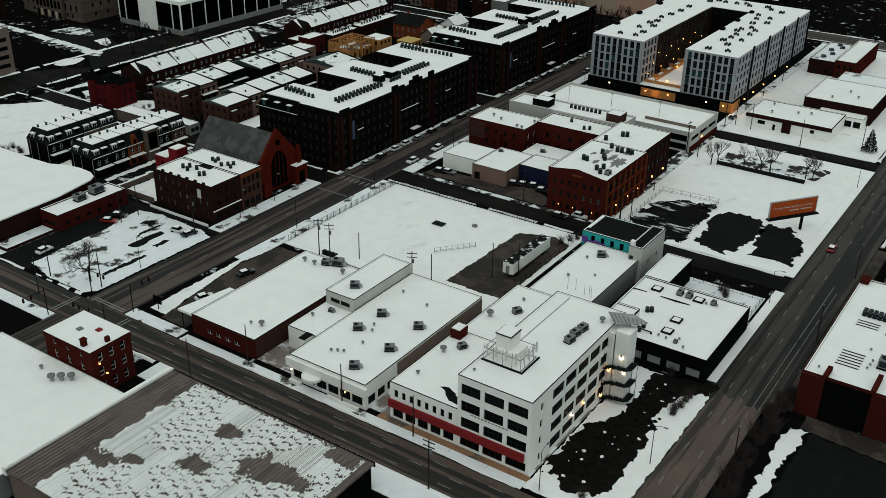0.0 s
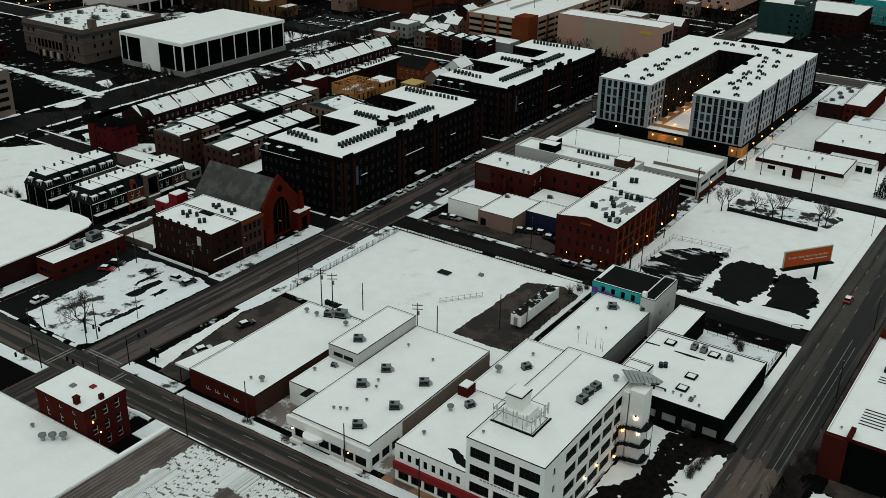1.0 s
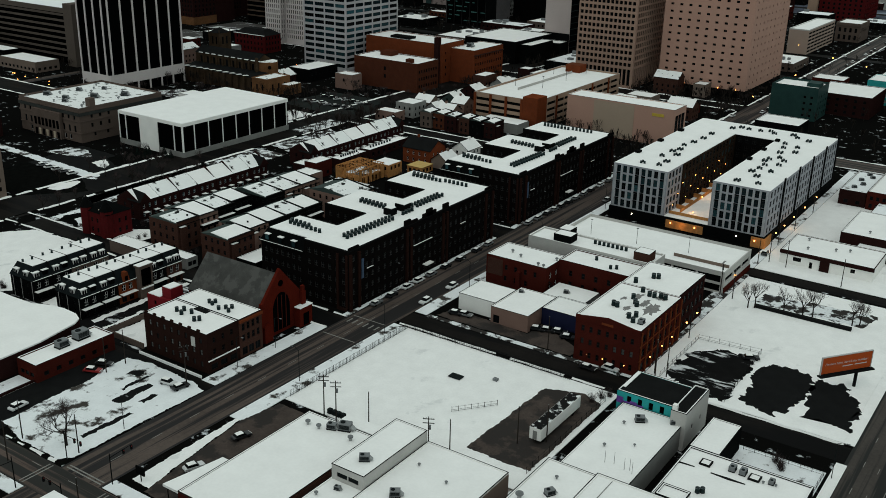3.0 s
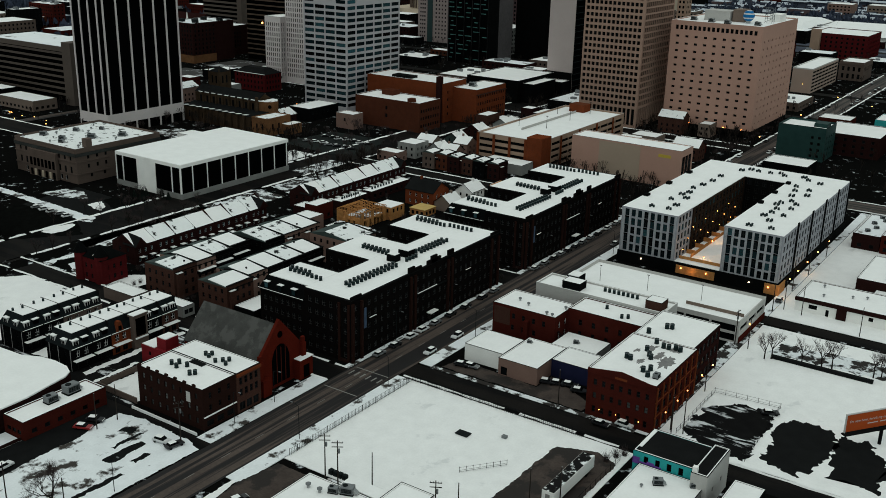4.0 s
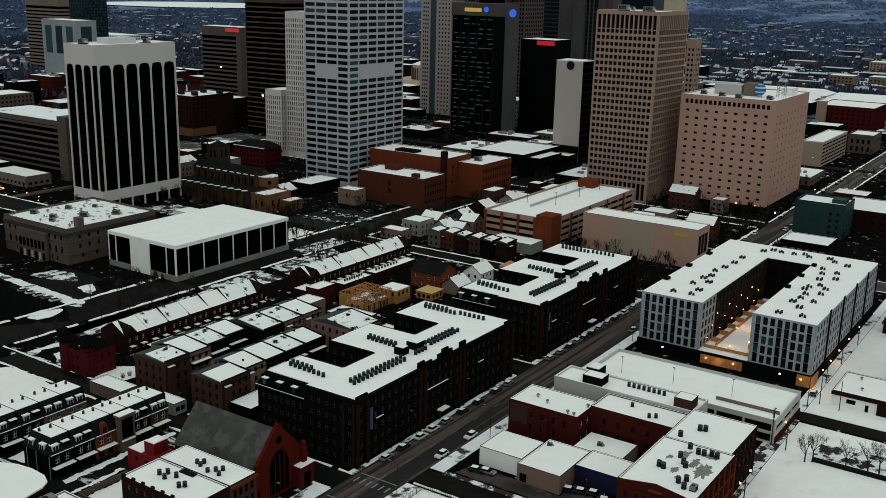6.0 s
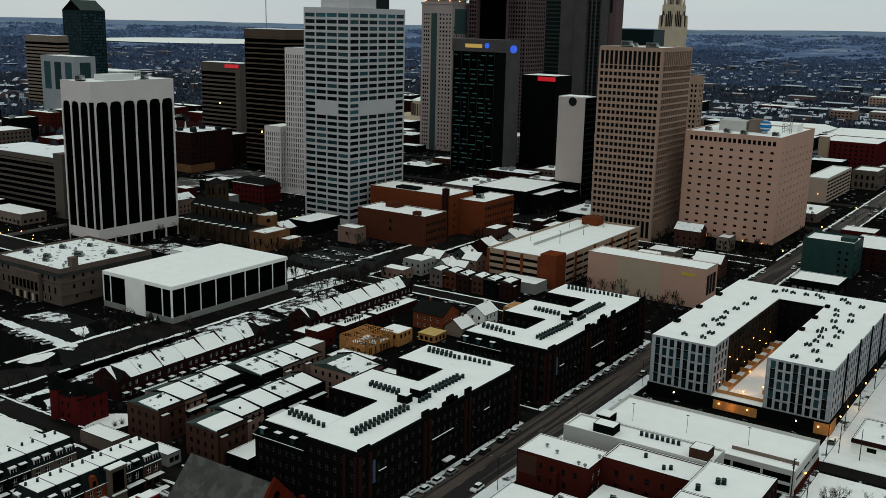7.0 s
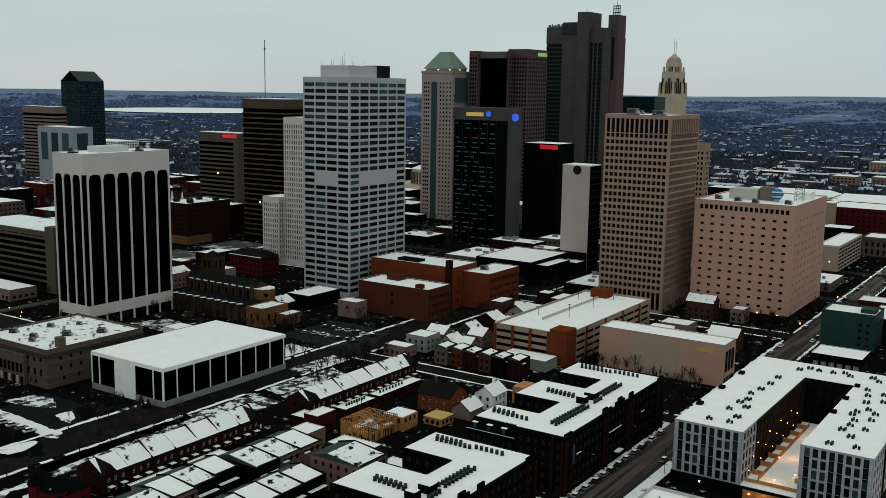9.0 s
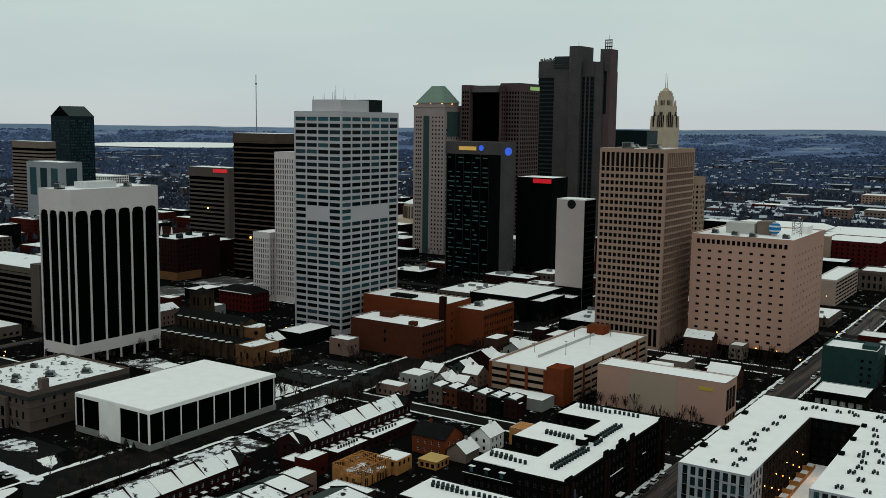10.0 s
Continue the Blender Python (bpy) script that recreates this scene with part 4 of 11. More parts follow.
def make_conifer():
    r = random.Random(3)
    ob = thing("conifer", (0, 0, 0), "dark green conical conifer in the snow", "tree")
    part("trunk", Soup().tube((0, 0, 0), (0, 0, 6.6), 0.16, 0.04, 6), BARK, ob)
    s = Soup()
    for k in range(900):
        z = 0.5 + 6.6 * (1 - math.sqrt(r.random()))
        rad = (7.2 - z) / 7.2 * 2.3 * r.uniform(0.35, 1.05)
        a = r.uniform(0, 6.283)
        c = Vector((rad * math.cos(a), rad * math.sin(a), z))
        out = Vector((math.cos(a), math.sin(a), -0.35)) * r.uniform(0.25, 0.5)
        side = Vector((-math.sin(a), math.cos(a), 0)) * r.uniform(0.1, 0.2)
        s.tri(c - side, c + side, c + out)
        s.tri(c - Vector((0, 0, 0.14)), c + Vector((0, 0, 0.14)), c + out)
    part("crown", s, mat("needles", (0.010, 0.017, 0.014), 0.9, 0.4, 2.0, 8.0, 0.0, spec=0.05), ob)
    return ob


def car_maker(paint_name, col, label, tall=0.0, simple=False):
    def make():
        ob = thing("car", (0, 0, 0), label, "car", "parked cars")
        paint = mat(paint_name, col, 0.35, 0.05, 0.8, 6.0, 0.0, spec=0.4)
        t = tall
        s = Soup()
        prof = [(-2.25, 0.42), (-2.28, 0.75), (-2.1, 0.92 + t * 0.4), (2.0, 0.86 + t * 0.3), (2.22, 0.68), (2.25, 0.38)]
        for y0, y1, inset in ((-0.88, 0.88, 0.0),):
            lo = [(x, y0, z) for x, z in prof]
            hi = [(x, y1, z) for x, z in prof]
            i = len(s.v)
            s.v += lo + hi
            n = len(prof)
            s.f += [tuple(range(i + n - 1, i - 1, -1)), tuple(range(i + n, i + 2 * n))] + [(i + k, i + (k + 1) % n, i + n + (k + 1) % n, i + n + k) for k in range(n)]
            s.m += [0] * (n + 2)
        part("body", s, paint, ob)
        h0, h1 = 0.88 + t * 0.3, 1.42 + t
        part("glasshouse", Soup().prism([(-1.75, -.8), (1.0, -.8), (1.0, .8), (-1.75, .8)], h0, h1 - 0.05, 0, [(-1.35 - t * 0.4, -.66), (0.3, -.66), (0.3, .66), (-1.35 - t * 0.4, .66)]), GLASS, ob, "dark car windows")
        part("car_roof", Soup().prism([(-1.4 - t * 0.4, -.68), (0.34, -.68), (0.34, .68), (-1.4 - t * 0.4, .68)], h1 - 0.06, h1 + 0.03, 0, [(-1.3 - t * 0.4, -.6), (0.24, -.6), (0.24, .6), (-1.3 - t * 0.4, .6)]), SNOW_ROOF, ob, "roof dusted with snow")
        if simple:
            part("underbody", Soup().box(-1.9, 1.9, -0.8, 0.8, 0, 0.45), DARKTRIM, ob)
            return ob
        for x in (-1.4, 1.4):
            for y in (-0.86, 0.86):
                w = Soup().tube((x, y - 0.1, 0.33), (x, y + 0.1, 0.33), 0.33, 0.33, 10)
                part("wheel", w, DARKTRIM, ob)
        part("headlight", Soup().box(2.16, 2.26, -0.79, 0.79, 0.6, 0.74), FRAME_W, ob, "pale lamp strip")
        return ob
    return make


def make_utility_pole():
    ob = thing("utility_pole", (0, 0, 0), "dark wooden utility pole with crossarms", "pole", "utility poles")
    part("pole", Soup().tube((0, 0, 0), (0, 0, 11), 0.17, 0.11, 8), WOODPOLE, ob)
    for z in (10.4, 9.4):
        part("crossarm", Soup().box(-1.25, 1.25, -0.07, 0.07, z, z + 0.14), WOODPOLE, ob)
    for x in (-1.1, -0.5, 0.5, 1.1):
        part("insulator", Soup().tube((x, 0, 10.54), (x, 0, 10.8), 0.05, 0.04, 6), UNIT, ob)
    part("transformer", Soup().tube((0.3, 0.15, 7.9), (0.3, 0.15, 8.9), 0.25, 0.25, 8), UNIT, ob)
    return ob


def make_street_lamp():
    ob = thing("street_lamp", (0, 0, 0), "tall slim street lamp with a curved arm", "street lamp", "street lamps")
    part("pole", Soup().tube((0, 0, 0), (0, 0, 8.6), 0.09, 0.06, 8), UNIT_DARK, ob)
    s = Soup().tube((0, 0, 8.5), (0.9, 0, 9.0), 0.05, 0.045, 6).tube((0.9, 0, 9.0), (2.0, 0, 9.1), 0.045, 0.04, 6)
    part("arm", s, UNIT_DARK, ob)
    part("lamp_head", Soup().box(1.8, 2.5, -0.14, 0.14, 9.0, 9.14), UNIT, ob)
    return ob


def make_bare_pole():
    ob = thing("wooden_pole", (0, 0, 0), "plain dark wooden pole", "pole", "wooden poles")
    part("pole", Soup().tube((0, 0, 0), (0, 0, 9.5), 0.15, 0.1, 8), WOODPOLE, ob)
    part("cap", Soup().tube((0, 0, 9.5), (0, 0, 9.56), 0.12, 0.1, 8), METAL, ob)
    return ob


def make_shrub():
    r = random.Random(8)
    s = Soup()
    for k in range(90):
        a, l = r.uniform(0, 6.283), r.uniform(0.6, 1.9)
        lean = r.uniform(0.1, 0.75)
        p = Vector((r.uniform(-.5, .5), r.uniform(-.5, .5), 0))
        q = p + Vector((math.cos(a) * lean, math.sin(a) * lean, 1)).normalized() * l
        s.tube(p, q, 0.022, 0.008, 3)
        q2 = q + Vector((r.uniform(-1, 1), r.uniform(-1, 1), 0.6)).normalized() * l * 0.4
        s.tube(p + (q - p) * 0.6, q2, 0.012, 0.006, 3)
    me = s.mesh("bare_shrub", TWIG)
    return tagged(new("bare_shrub", me), "low leafless scrub in the snow", "shrub", "bare shrubs")


MAKERS = {
    "condenser": make_condenser, "rtu": make_rooftop_unit, "vent": make_roof_vent, "skylight": make_skylight, "conifer": make_conifer,
    "tree_a": tree_maker(11, 9.5, 0.8, "bare spreading tree with a dark trunk", 6), "tree_big": tree_maker(11, 13.2, 1.0, "large spreading bare tree in the snowy car park", 7), "tree_b": tree_maker(23, 7.5, 0.6, "slender bare tree in the snow", 5),
    "tree_c": tree_maker(37, 8.5, 0.68, "bare forked tree with fine twigs", 5), "tree_s": tree_maker(51, 4.5, 0.55, "small bare street tree", 3),
    "car_dark": car_maker("black_car_paint", (0.012, 0.012, 0.014), "dark parked car with snow on its roof"), "car_white": car_maker("white_car_paint", (0.6, 0.61, 0.61), "white parked estate car", 0.2),
    "car_grey": car_maker("grey_car_paint", (0.14, 0.145, 0.15), "grey parked saloon car"), "car_red": car_maker("red_car_paint", (0.25, 0.02, 0.02), "red parked car dusted with snow"),
    "far_dark": car_maker("black_car_paint", (0.012, 0.012, 0.014), "dark car in the snowy downtown", 0.0, True), "far_grey": car_maker("grey_car_paint", (0.14, 0.145, 0.15), "grey car in the snowy downtown", 0.0, True), "far_white": car_maker("white_car_paint", (0.6, 0.61, 0.61), "white car in the snowy downtown", 0.2, True),
    "utility": make_utility_pole, "lamp": make_street_lamp, "pole": make_bare_pole, "shrub": make_shrub,
}


def gable_roof(parent, x0, x1, y0, y1, h, rise, axis, roof_mat, wall_mat, over=0.35, thick=0.22, snow=None, name="roof"):
    """A pitched roof with thickness and overhang, and the gable walls under it. axis: along which the ridge runs."""
    s = Soup()
    if axis == "x":
        c = (y0 + y1) / 2
        slope = rise / (c - y0)
        for a, sign in ((y0, -1), (y1, 1)):
            e = (x0 - over, x1 + over)
            lo, zl = a + sign * over, h - slope * over
            for t0, t1, m in ((0.0, thick, 0),):
                s.quad((e[0], lo, zl + t1), (e[1], lo, zl + t1), (e[1], c, h + rise + t1), (e[0], c, h + rise + t1), 0)
                s.quad((e[0], lo, zl), (e[1], lo, zl), (e[1], c, h + rise), (e[0], c, h + rise), 1)
            s.quad((e[0], lo, zl), (e[1], lo, zl), (e[1], lo, zl + thick), (e[0], lo, zl + thick), 1)
            for xx in e:
                s.quad((xx, lo, zl), (xx, c, h + rise), (xx, c, h + rise + thick), (xx, lo, zl + thick), 1)
        ends = [((xx, y0, h), (xx, y1, h), (xx, c, h + rise)) for xx in (x0, x1)]
    else:
        c = (x0 + x1) / 2
        slope = rise / (c - x0)
        for a, sign in ((x0, -1), (x1, 1)):
            e = (y0 - over, y1 + over)
            lo, zl = a + sign * over, h - slope * over
            s.quad((lo, e[0], zl + thick), (lo, e[1], zl + thick), (c, e[1], h + rise + thick), (c, e[0], h + rise + thick), 0)
            s.quad((lo, e[0], zl), (lo, e[1], zl), (c, e[1], h + rise), (c, e[0], h + rise), 1)
            s.quad((lo, e[0], zl), (lo, e[1], zl), (lo, e[1], zl + thick), (lo, e[0], zl + thick), 1)
            for yy in e:
                s.quad((lo, yy, zl), (c, yy, h + rise), (c, yy, h + rise + thick), (lo, yy, zl + thick), 1)
        ends = [((x0, yy, h), (x1, yy, h), (c, yy, h + rise)) for yy in (y0, y1)]
    part(name, s, [roof_mat, DARKTRIM], parent)
    for tri in ends:
        w = Soup()
        w.tri(*tri)
        part("gable_wall", w, wall_mat, parent)


def gable_house(name, label, x0, x1, y0, y1, h, rise, axis, wall_mat, roof_mat, faces=None, category="house", group="", chimney=True):
    ob = thing(name, ((x0 + x1) / 2, (y0 + y1) / 2, 0), label, category, group)
    walls(ob, x0, x1, y0, y1, 0, h, wall_mat, faces)
    gable_roof(ob, x0, x1, y0, y1, h, rise, axis, roof_mat, wall_mat)
    if chimney:
        cx, cy = (x0 * 0.7 + x1 * 0.3, (y0 + y1) / 2) if axis == "x" else ((x0 + x1) / 2, y0 * 0.3 + y1 * 0.7)
        part("chimney", Soup().box(cx - 0.45, cx + 0.45, cy - 0.4, cy + 0.4, h + rise * 0.5, h + rise + 1.0).box(cx - 0.52, cx + 0.52, cy - 0.47, cy + 0.47, h + rise + 1.0, h + rise + 1.15), wall_mat, ob)
    return ob


def wall_lamp(x, y, z, power="warm", size=0.16):
    s = Soup().box(x - size * 0.6, x + size * 0.6, y - size * 0.6, y + size * 0.6, z + size, z + size * 1.6, 1)
    ring_fan(s, x, y, z - size, size, size * 2, 8)
    return solid("wall_lamp", s, [{"warm": LAMP_WARM, "white": LAMP_WHITE, "red": LAMP_RED}[power], DARKTRIM], "small lit wall lamp", "wall lamp", group="wall lamps")


# ---- warehouse with the ribbed roof ----
wh = thing("warehouse", (-109, 73, 0), "long low warehouse with a snow-streaked ribbed metal roof", "warehouse")
walls(wh, -133.5, -84.0, 69.8, 106.7, 0, 6.2, BLACKWALL)
part("south_wall", Soup().box(-133.5, -84.0, 69.6, 69.78, 0, 6.2), TAN, wh, "tan rendered end wall")
deck = part("roof_sheet", Soup().box(-134.0, -83.6, 69.4, 107.1, 6.2, 6.5), RIB_ROOF, wh, "brown metal roof sheet with melting snow")
rib_me = Soup().box(-0.05, 0.05, -18.7, 18.7, 0, 0.1).mesh("roof_rib", RIB_ROOF)
for k in range(60):
    rib = new("roof_rib", rib_me)
    rib.parent = wh
    rib.location = (-24.6 + k * 0.83, 15.25, 6.5)
strips = Soup()
rw = random.Random(17)
BARE = ((-110.6, 98.8, 2.6, 1.7), (-108.9, 89.0, 2.6, 2.2), (-98.6, 94.6, 4.6, 3.2), (-92.4, 95.4, 3.0, 2.4), (-88.2, 105.2, 3.4, 1.9), (-128.6, 99.6, 2.2, 4.0), (-124.0, 80.6, 3.4, 2.0), (-118.6, 83.8, 2.0, 1.4), (-99, 80, 4.0, 3.0))
for k in range(163):
    x = -134.0 + 0.06 + k * 0.30
    start, y, wide = None, 69.6, True
    back = 106.6 - rw.uniform(0.0, 0.5)
    while True:
        edge = -126.6 + 1.6 * noise.noise((y * 0.16, 1, 0)) + 0.9 * noise.noise((y * 0.6, 7, 0))
        f = 1.0 + 0.55 * noise.noise((x * 0.5, y * 0.5, 8.0)) + rw.uniform(-0.15, 0.15)
        for bx, by, bw, bh in BARE:
            d = math.hypot((x - bx) / bw, (y - by) / bh) + 0.7 * noise.noise((x * 0.3, y * 0.36, 2.0)) + 0.3 * noise.noise((x * 0.9, y * 0.9, 6.0))
            f = min(f, (d - 1.0) * 1.5 + rw.uniform(-0.14, 0.14))
        row = (y * 0.82 - x * 0.1 + 0.9 * noise.noise((x * 0.5, y * 0.2, 3.0)) + 0.8 * (int(x / 1.9) % 2)) % 1.7
        tick = row < 0.5 and noise.noise((x * 0.09, y * 0.11, 4.0)) > -0.15 and rw.random() < 0.62
        on_snow = y < back and x > edge and f > 0.0 and not tick
        if on_snow and start is None:
            start, wide = y, f > 0.28
        if start is not None and not on_snow:
            strips.box(x, x + (0.225 if wide else 0.15), start, y, 6.505, 6.505 + 0.12)
            start = None
        if y > back:
            break
        y += rw.uniform(0.2, 0.4)
part("snow_strip", strips, mat("thawing_snow", (0.80, 0.81, 0.80), 0.9, 0.08, 0.5, 3.0, 0.3), wh, "streaks of melting snow between the ribs", kind="stuff")
gut = Soup().box(-135.0, -134.02, 69.4, 107.1, 5.2, 6.95)
part("parapet", gut, WHITE, wh, "white sheet parapet")
part("parapet_snow", Soup().box(-134.9, -134.15, 70, 106.8, 6.96, 7.08), SNOW_ROOF, wh)
part("fascia", Soup().box(-134.0, -83.5, 107.12, 107.3, 5.7, 6.7), DARKTRIM, wh)
for k in range(7):
    place("vent", -126 + k * 5.6, 106.2, 6.5, 0, 0.7)
annex = block("flat_annex", "low flat-roofed annex under smooth fresh snow", "building", -176, -135.04, 66, 97.2, 5.0, GREYWALL, lip=0.25, cap=CONCRETE)
for x, y in ((-152.2, 92.0), (-150.8, 93.2), (-149.2, 94.4)):
    place("vent", x, y, 5.2, 0, 1.9)
place("vent", -157.5, 93.5, 5.2)

house = thing("brick_house", (-154, 102.5, 0), "three-storey dark red brick house with a snowy flat roof", "house")
walls(house, -161, -146.6, 97.6, 107.5, 0, 10.6, BRICK_RED, {
    "S": [grid(3, 1.0, 1.9, 5.6, 3.1, 2, 1.0, nz=2, frame_mat=FRAME_W)], "E": [grid(3, 1.1, 2.0, 1.0, 3.3, 3, 0.8, nz=2, frame_mat=FRAME_W)], "N": [grid(4, 1.0, 1.9, 1.0, 3.3, 3, 1.0, nz=2)]})
flat_roof(house, -161, -146.6, 97.6, 107.5, 10.6, 0.12, wall_mat=BRICK_RED, cap=SNOW_ROOF)
part("cornice", Soup().box(-161.2, -146.4, 97.4, 97.59, 9.9, 10.4).box(-146.59, -146.4, 97.6, 107.6, 9.9, 10.4), BRICK_RED, house)
part("chimney", Soup().box(-150.2, -149.2, 98.2, 99.2, 10.8, 12.2).box(-150.3, -149.1, 98.1, 99.3, 12.2, 12.4), BRICK_RED, house)
part("chimney", Soup().box(-147.6, -146.9, 102.0, 102.9, 10.8, 11.9), BRICK_RED, house)
part("hatch", Soup().box(-152.5, -151.4, 103.6, 104.7, 10.8, 11.1), RED, house, "dull red roof hatch")
part("hatch", Soup().box(-156.0, -154.9, 101.6, 102.7, 10.8, 11.1), UNIT, house)
wall_lamp(-146.3, 100.6, 4.6, "warm")
wall_lamp(-146.3, 99.2, 7.6, "warm")

# ---- shops along the road ----
shop = thing("brick_shop", (-140, 146, 0), "long low brick shop with a wide snowy flat roof", "shop")
walls(shop, -149.5, -130.5, 126.2, 164.5, 0, 4.6, BRICK_RED, {"S": [grid(4, 1.6, 1.0, 1.6, 1, 1, 4.0, nx=2, frame_mat=FRAME_W)], "E": []})
flat_roof(shop, -149.5, -130.5, 126.2, 164.5, 4.6, 0.3, wall_mat=BRICK_TAN)
part("side_wall", Soup().box(-130.48, -130.42, 126.4, 164.4, 0, 4.5), BRICK_TAN, shop, "buff brick side wall")
part("porch_roof", Soup().prism([(-154, 126.3), (-149.6, 126.3), (-149.6, 140), (-151.5, 140)], 4.2, 4.75), SNOW_ROOF, shop, "slanting snowy porch roof")
for px, py in ((-153.2, 126.8), (-150.2, 126.8)):
    part("post", Soup().tube((px, py, 0), (px, py, 4.2), 0.12, 0.12, 8), DARKTRIM, shop)
part("rear_roof", Soup().box(-141.5, -130.6, 164.52, 168.5, 0, 4.9), GREYWALL, shop)
part("rear_snow", Soup().box(-141.3, -130.8, 164.7, 168.3, 4.92, 5.1), SNOW_ROOF, shop)
for x, y, k, s in ((-138, 163.2, "rtu", 1.3), (-140.6, 161.8, "rtu", 1.0), (-146, 160.1, "vent", 1.4), (-142.9, 160.1, "vent", 1.4), (-134.3, 160.4, "vent", 1.5), (-133.4, 131.6, "vent", 1.6), (-136, 131.0, "vent", 0.8)):
    place(k, x, y, 4.82, 20, s)

fs = thing("white_shop", (-110, 147, 0), "low white shopfront building with rounded canopy and snowy roof", "shop")
walls(fs, -119.7, -100, 125.4, 168.5, 0, 5.6, WHITE, {"S": [grid(6, 2.7, 2.0, 0.7, 1, 1, 0.6, nx=2)], "E": [grid(3, 2.4, 2.0, 0.7, 1, 1, span=(0.5, 10), nx=2)]})
flat_roof(fs, -119.7, -100, 125.4, 168.5, 5.6, 0.35, wall_mat=WHITE)
part("side_wall", Soup().box(-99.98, -99.86, 136, 168.4, 0, 5.6), TAN, fs, "brown rendered side wall")
part("fascia", Soup().box(-120.3, -99.4, 124.7, 125.38, 3.5, 5.4), WHITE, fs)
cano = Soup()
pts = [(-115.5, 124.68)] + [(-113.2 + 2.3 * math.cos(a), 124.68 + 2.0 * math.sin(a)) for a in [math.pi + math.pi * k / 10 for k in range(1, 10)]] + [(-110.9, 124.68)]
cano.prism(pts, 3.0, 3.45)
part("canopy", cano, WHITE, fs, "rounded white canopy slab")
part("canopy_snow", Soup().prism([(x, y + 0.05) for x, y in pts], 3.46, 3.6), SNOW_ROOF, fs)
part("planter", Soup().box(-119, -116, 123.9, 124.6, 0.1, 0.9), WHITE, fs)
part("planter", Soup().box(-109, -101, 123.9, 124.6, 0.1, 0.8), WHITE, fs)
wall_lamp(-118.6, 124.5, 3.2, "white")
wall_lamp(-104.4, 124.5, 3.2, "warm")
for x, y in ((-105.8, 129.3), (-103.9, 138.6), (-114.4, 141.3), (-104.1, 149.2), (-113.8, 148.9)):
    place("rtu", x, y, 5.82, 35, 1.0)
for x, y in ((-112.4, 132.0), (-111.2, 132.6), (-113.6, 131.4), (-112.6, 144.6), (-111.4, 142.4), (-108, 158), (-116, 160), (-110, 137.4)):
    place("vent", x, y, 5.82, 0, 0.8)
ba = thing("white_annex", (-124, 151, 0), "low white-walled annex with a snowy roof and a square pier", "shop")
walls(ba, -128.3, -119.8, 134.4, 168.4, 0, 5.0, WHITE, {"S": [grid(1, 2.4, 2.6, 0.3, 1, 1, 2.6, frame_mat=RED, glass=RED)]})
flat_roof(ba, -128.3, -119.8, 134.4, 168.4, 5.0, 0.35, wall_mat=WHITE)
part("pier", Soup().box(-122.6, -121.2, 131.6, 134.3, 0, 5.6), WHITE, ba, "tall white chimney pier")
part("pier_cap", Soup().box(-122.75, -121.05, 131.45, 134.35, 5.6, 5.75), DARKTRIM, ba)
place("rtu", -124.6, 144.6, 5.22, 10, 0.6)
place("vent", -126.8, 140.8, 5.22)
rh = thing("raised_hall", (-123, 157, 5.2), "raised white roof hall with a dark eave over the shops", "building")
walls(rh, -128.0, -119.9, 146.9, 168.3, 5.2, 8.3, CONCRETE, {"S": [grid(2, 2.6, 1.1, 0.9, 1, 1, 1.2, glass=UNIT_DARK)]})
flat_roof(rh, -128.0, -119.9, 146.9, 168.3, 8.3, 0.3, wall_mat=CONCRETE)
place("rtu", -123.6, 151.8, 8.5, 35, 1.0)
place("utility", -120.5, 169.6, 0.1, 30)

# ---- four-storey white offices ----
of = thing("white_offices", (-71.4, 145.6, 0), "four-storey white office building with wide dark windows and a red band", "office building")
walls(of, -79.2, -63.6, 126.6, 164.7, 0, 15.6, WHITE, {
    "S": [grid(3, 4.1, 2.3, 4.75, 3.7, 3, 0.35, nx=4, nz=2), grid(3, 4.3, 2.0, 0.5, 1, 1, 0.35, nx=3)],
    "E": [grid(5, 4.4, 2.3, 0.95, 3.7, 4, span=(7.5, 32.5), nx=5, nz=3), grid(1, 0.9, 1.7, 1.2, 3.7, 4, span=(2.5, 5.0)), grid(1, 1.1, 2.0, 1.0, 3.7, 4, span=(34.2, 37))],
    "W": [grid(4, 2.4, 1.6, 9.6, 3.0, 2, 3)]}, deep=0.3)
flat_roof(of, -79.2, -63.6, 126.6, 164.7, 15.6, 0.4, wall_mat=WHITE)
part("red_band", Soup().box(-79.3, -64.6, 126.0, 126.57, 2.9, 4.5), RED, of, "deep red awning band")
part("roof_step", Soup().box(-76.0, -75.86, 141, 164, 15.83, 15.9), GREYWALL, of)
sign = Soup()
for k in range(11):
    sign.box(-76.2 + k * 0.75, -75.7 + k * 0.75, 126.53, 126.58, 8.15, 8.4)
part("faded_lettering", sign, GREYWALL, of, "faint painted lettering on the wall")
# penthouse with its aerials
ph = thing("roof_penthouse", (-74.4, 136.6, 15.8), "white plastered lift house with a snowy top", "penthouse")
part("lower_wall", Soup().prism([(-77.2, 134.8), (-72.0, 134.8), (-72.0, 139.4), (-77.2, 139.4)], 15.82, 18.4), WHITE, ph)
part("upper_wall", Soup().prism([(-76.8, 135.6), (-73.6, 135.6), (-73.6, 139.2), (-76.8, 139.2)], 18.4, 21.2), WHITE, ph)
part("coping", Soup().box(-76.95, -73.45, 135.45, 139.35, 21.2, 21.3), DARKTRIM, ph)
part("snow_cap", Soup().box(-76.75, -73.65, 135.65, 139.15, 21.31, 21.45), SNOW_ROOF, ph)
fr = thing("aerial_frame", (-74, 136, 15.8), "steel rooftop frame of mobile phone aerials", "aerials")
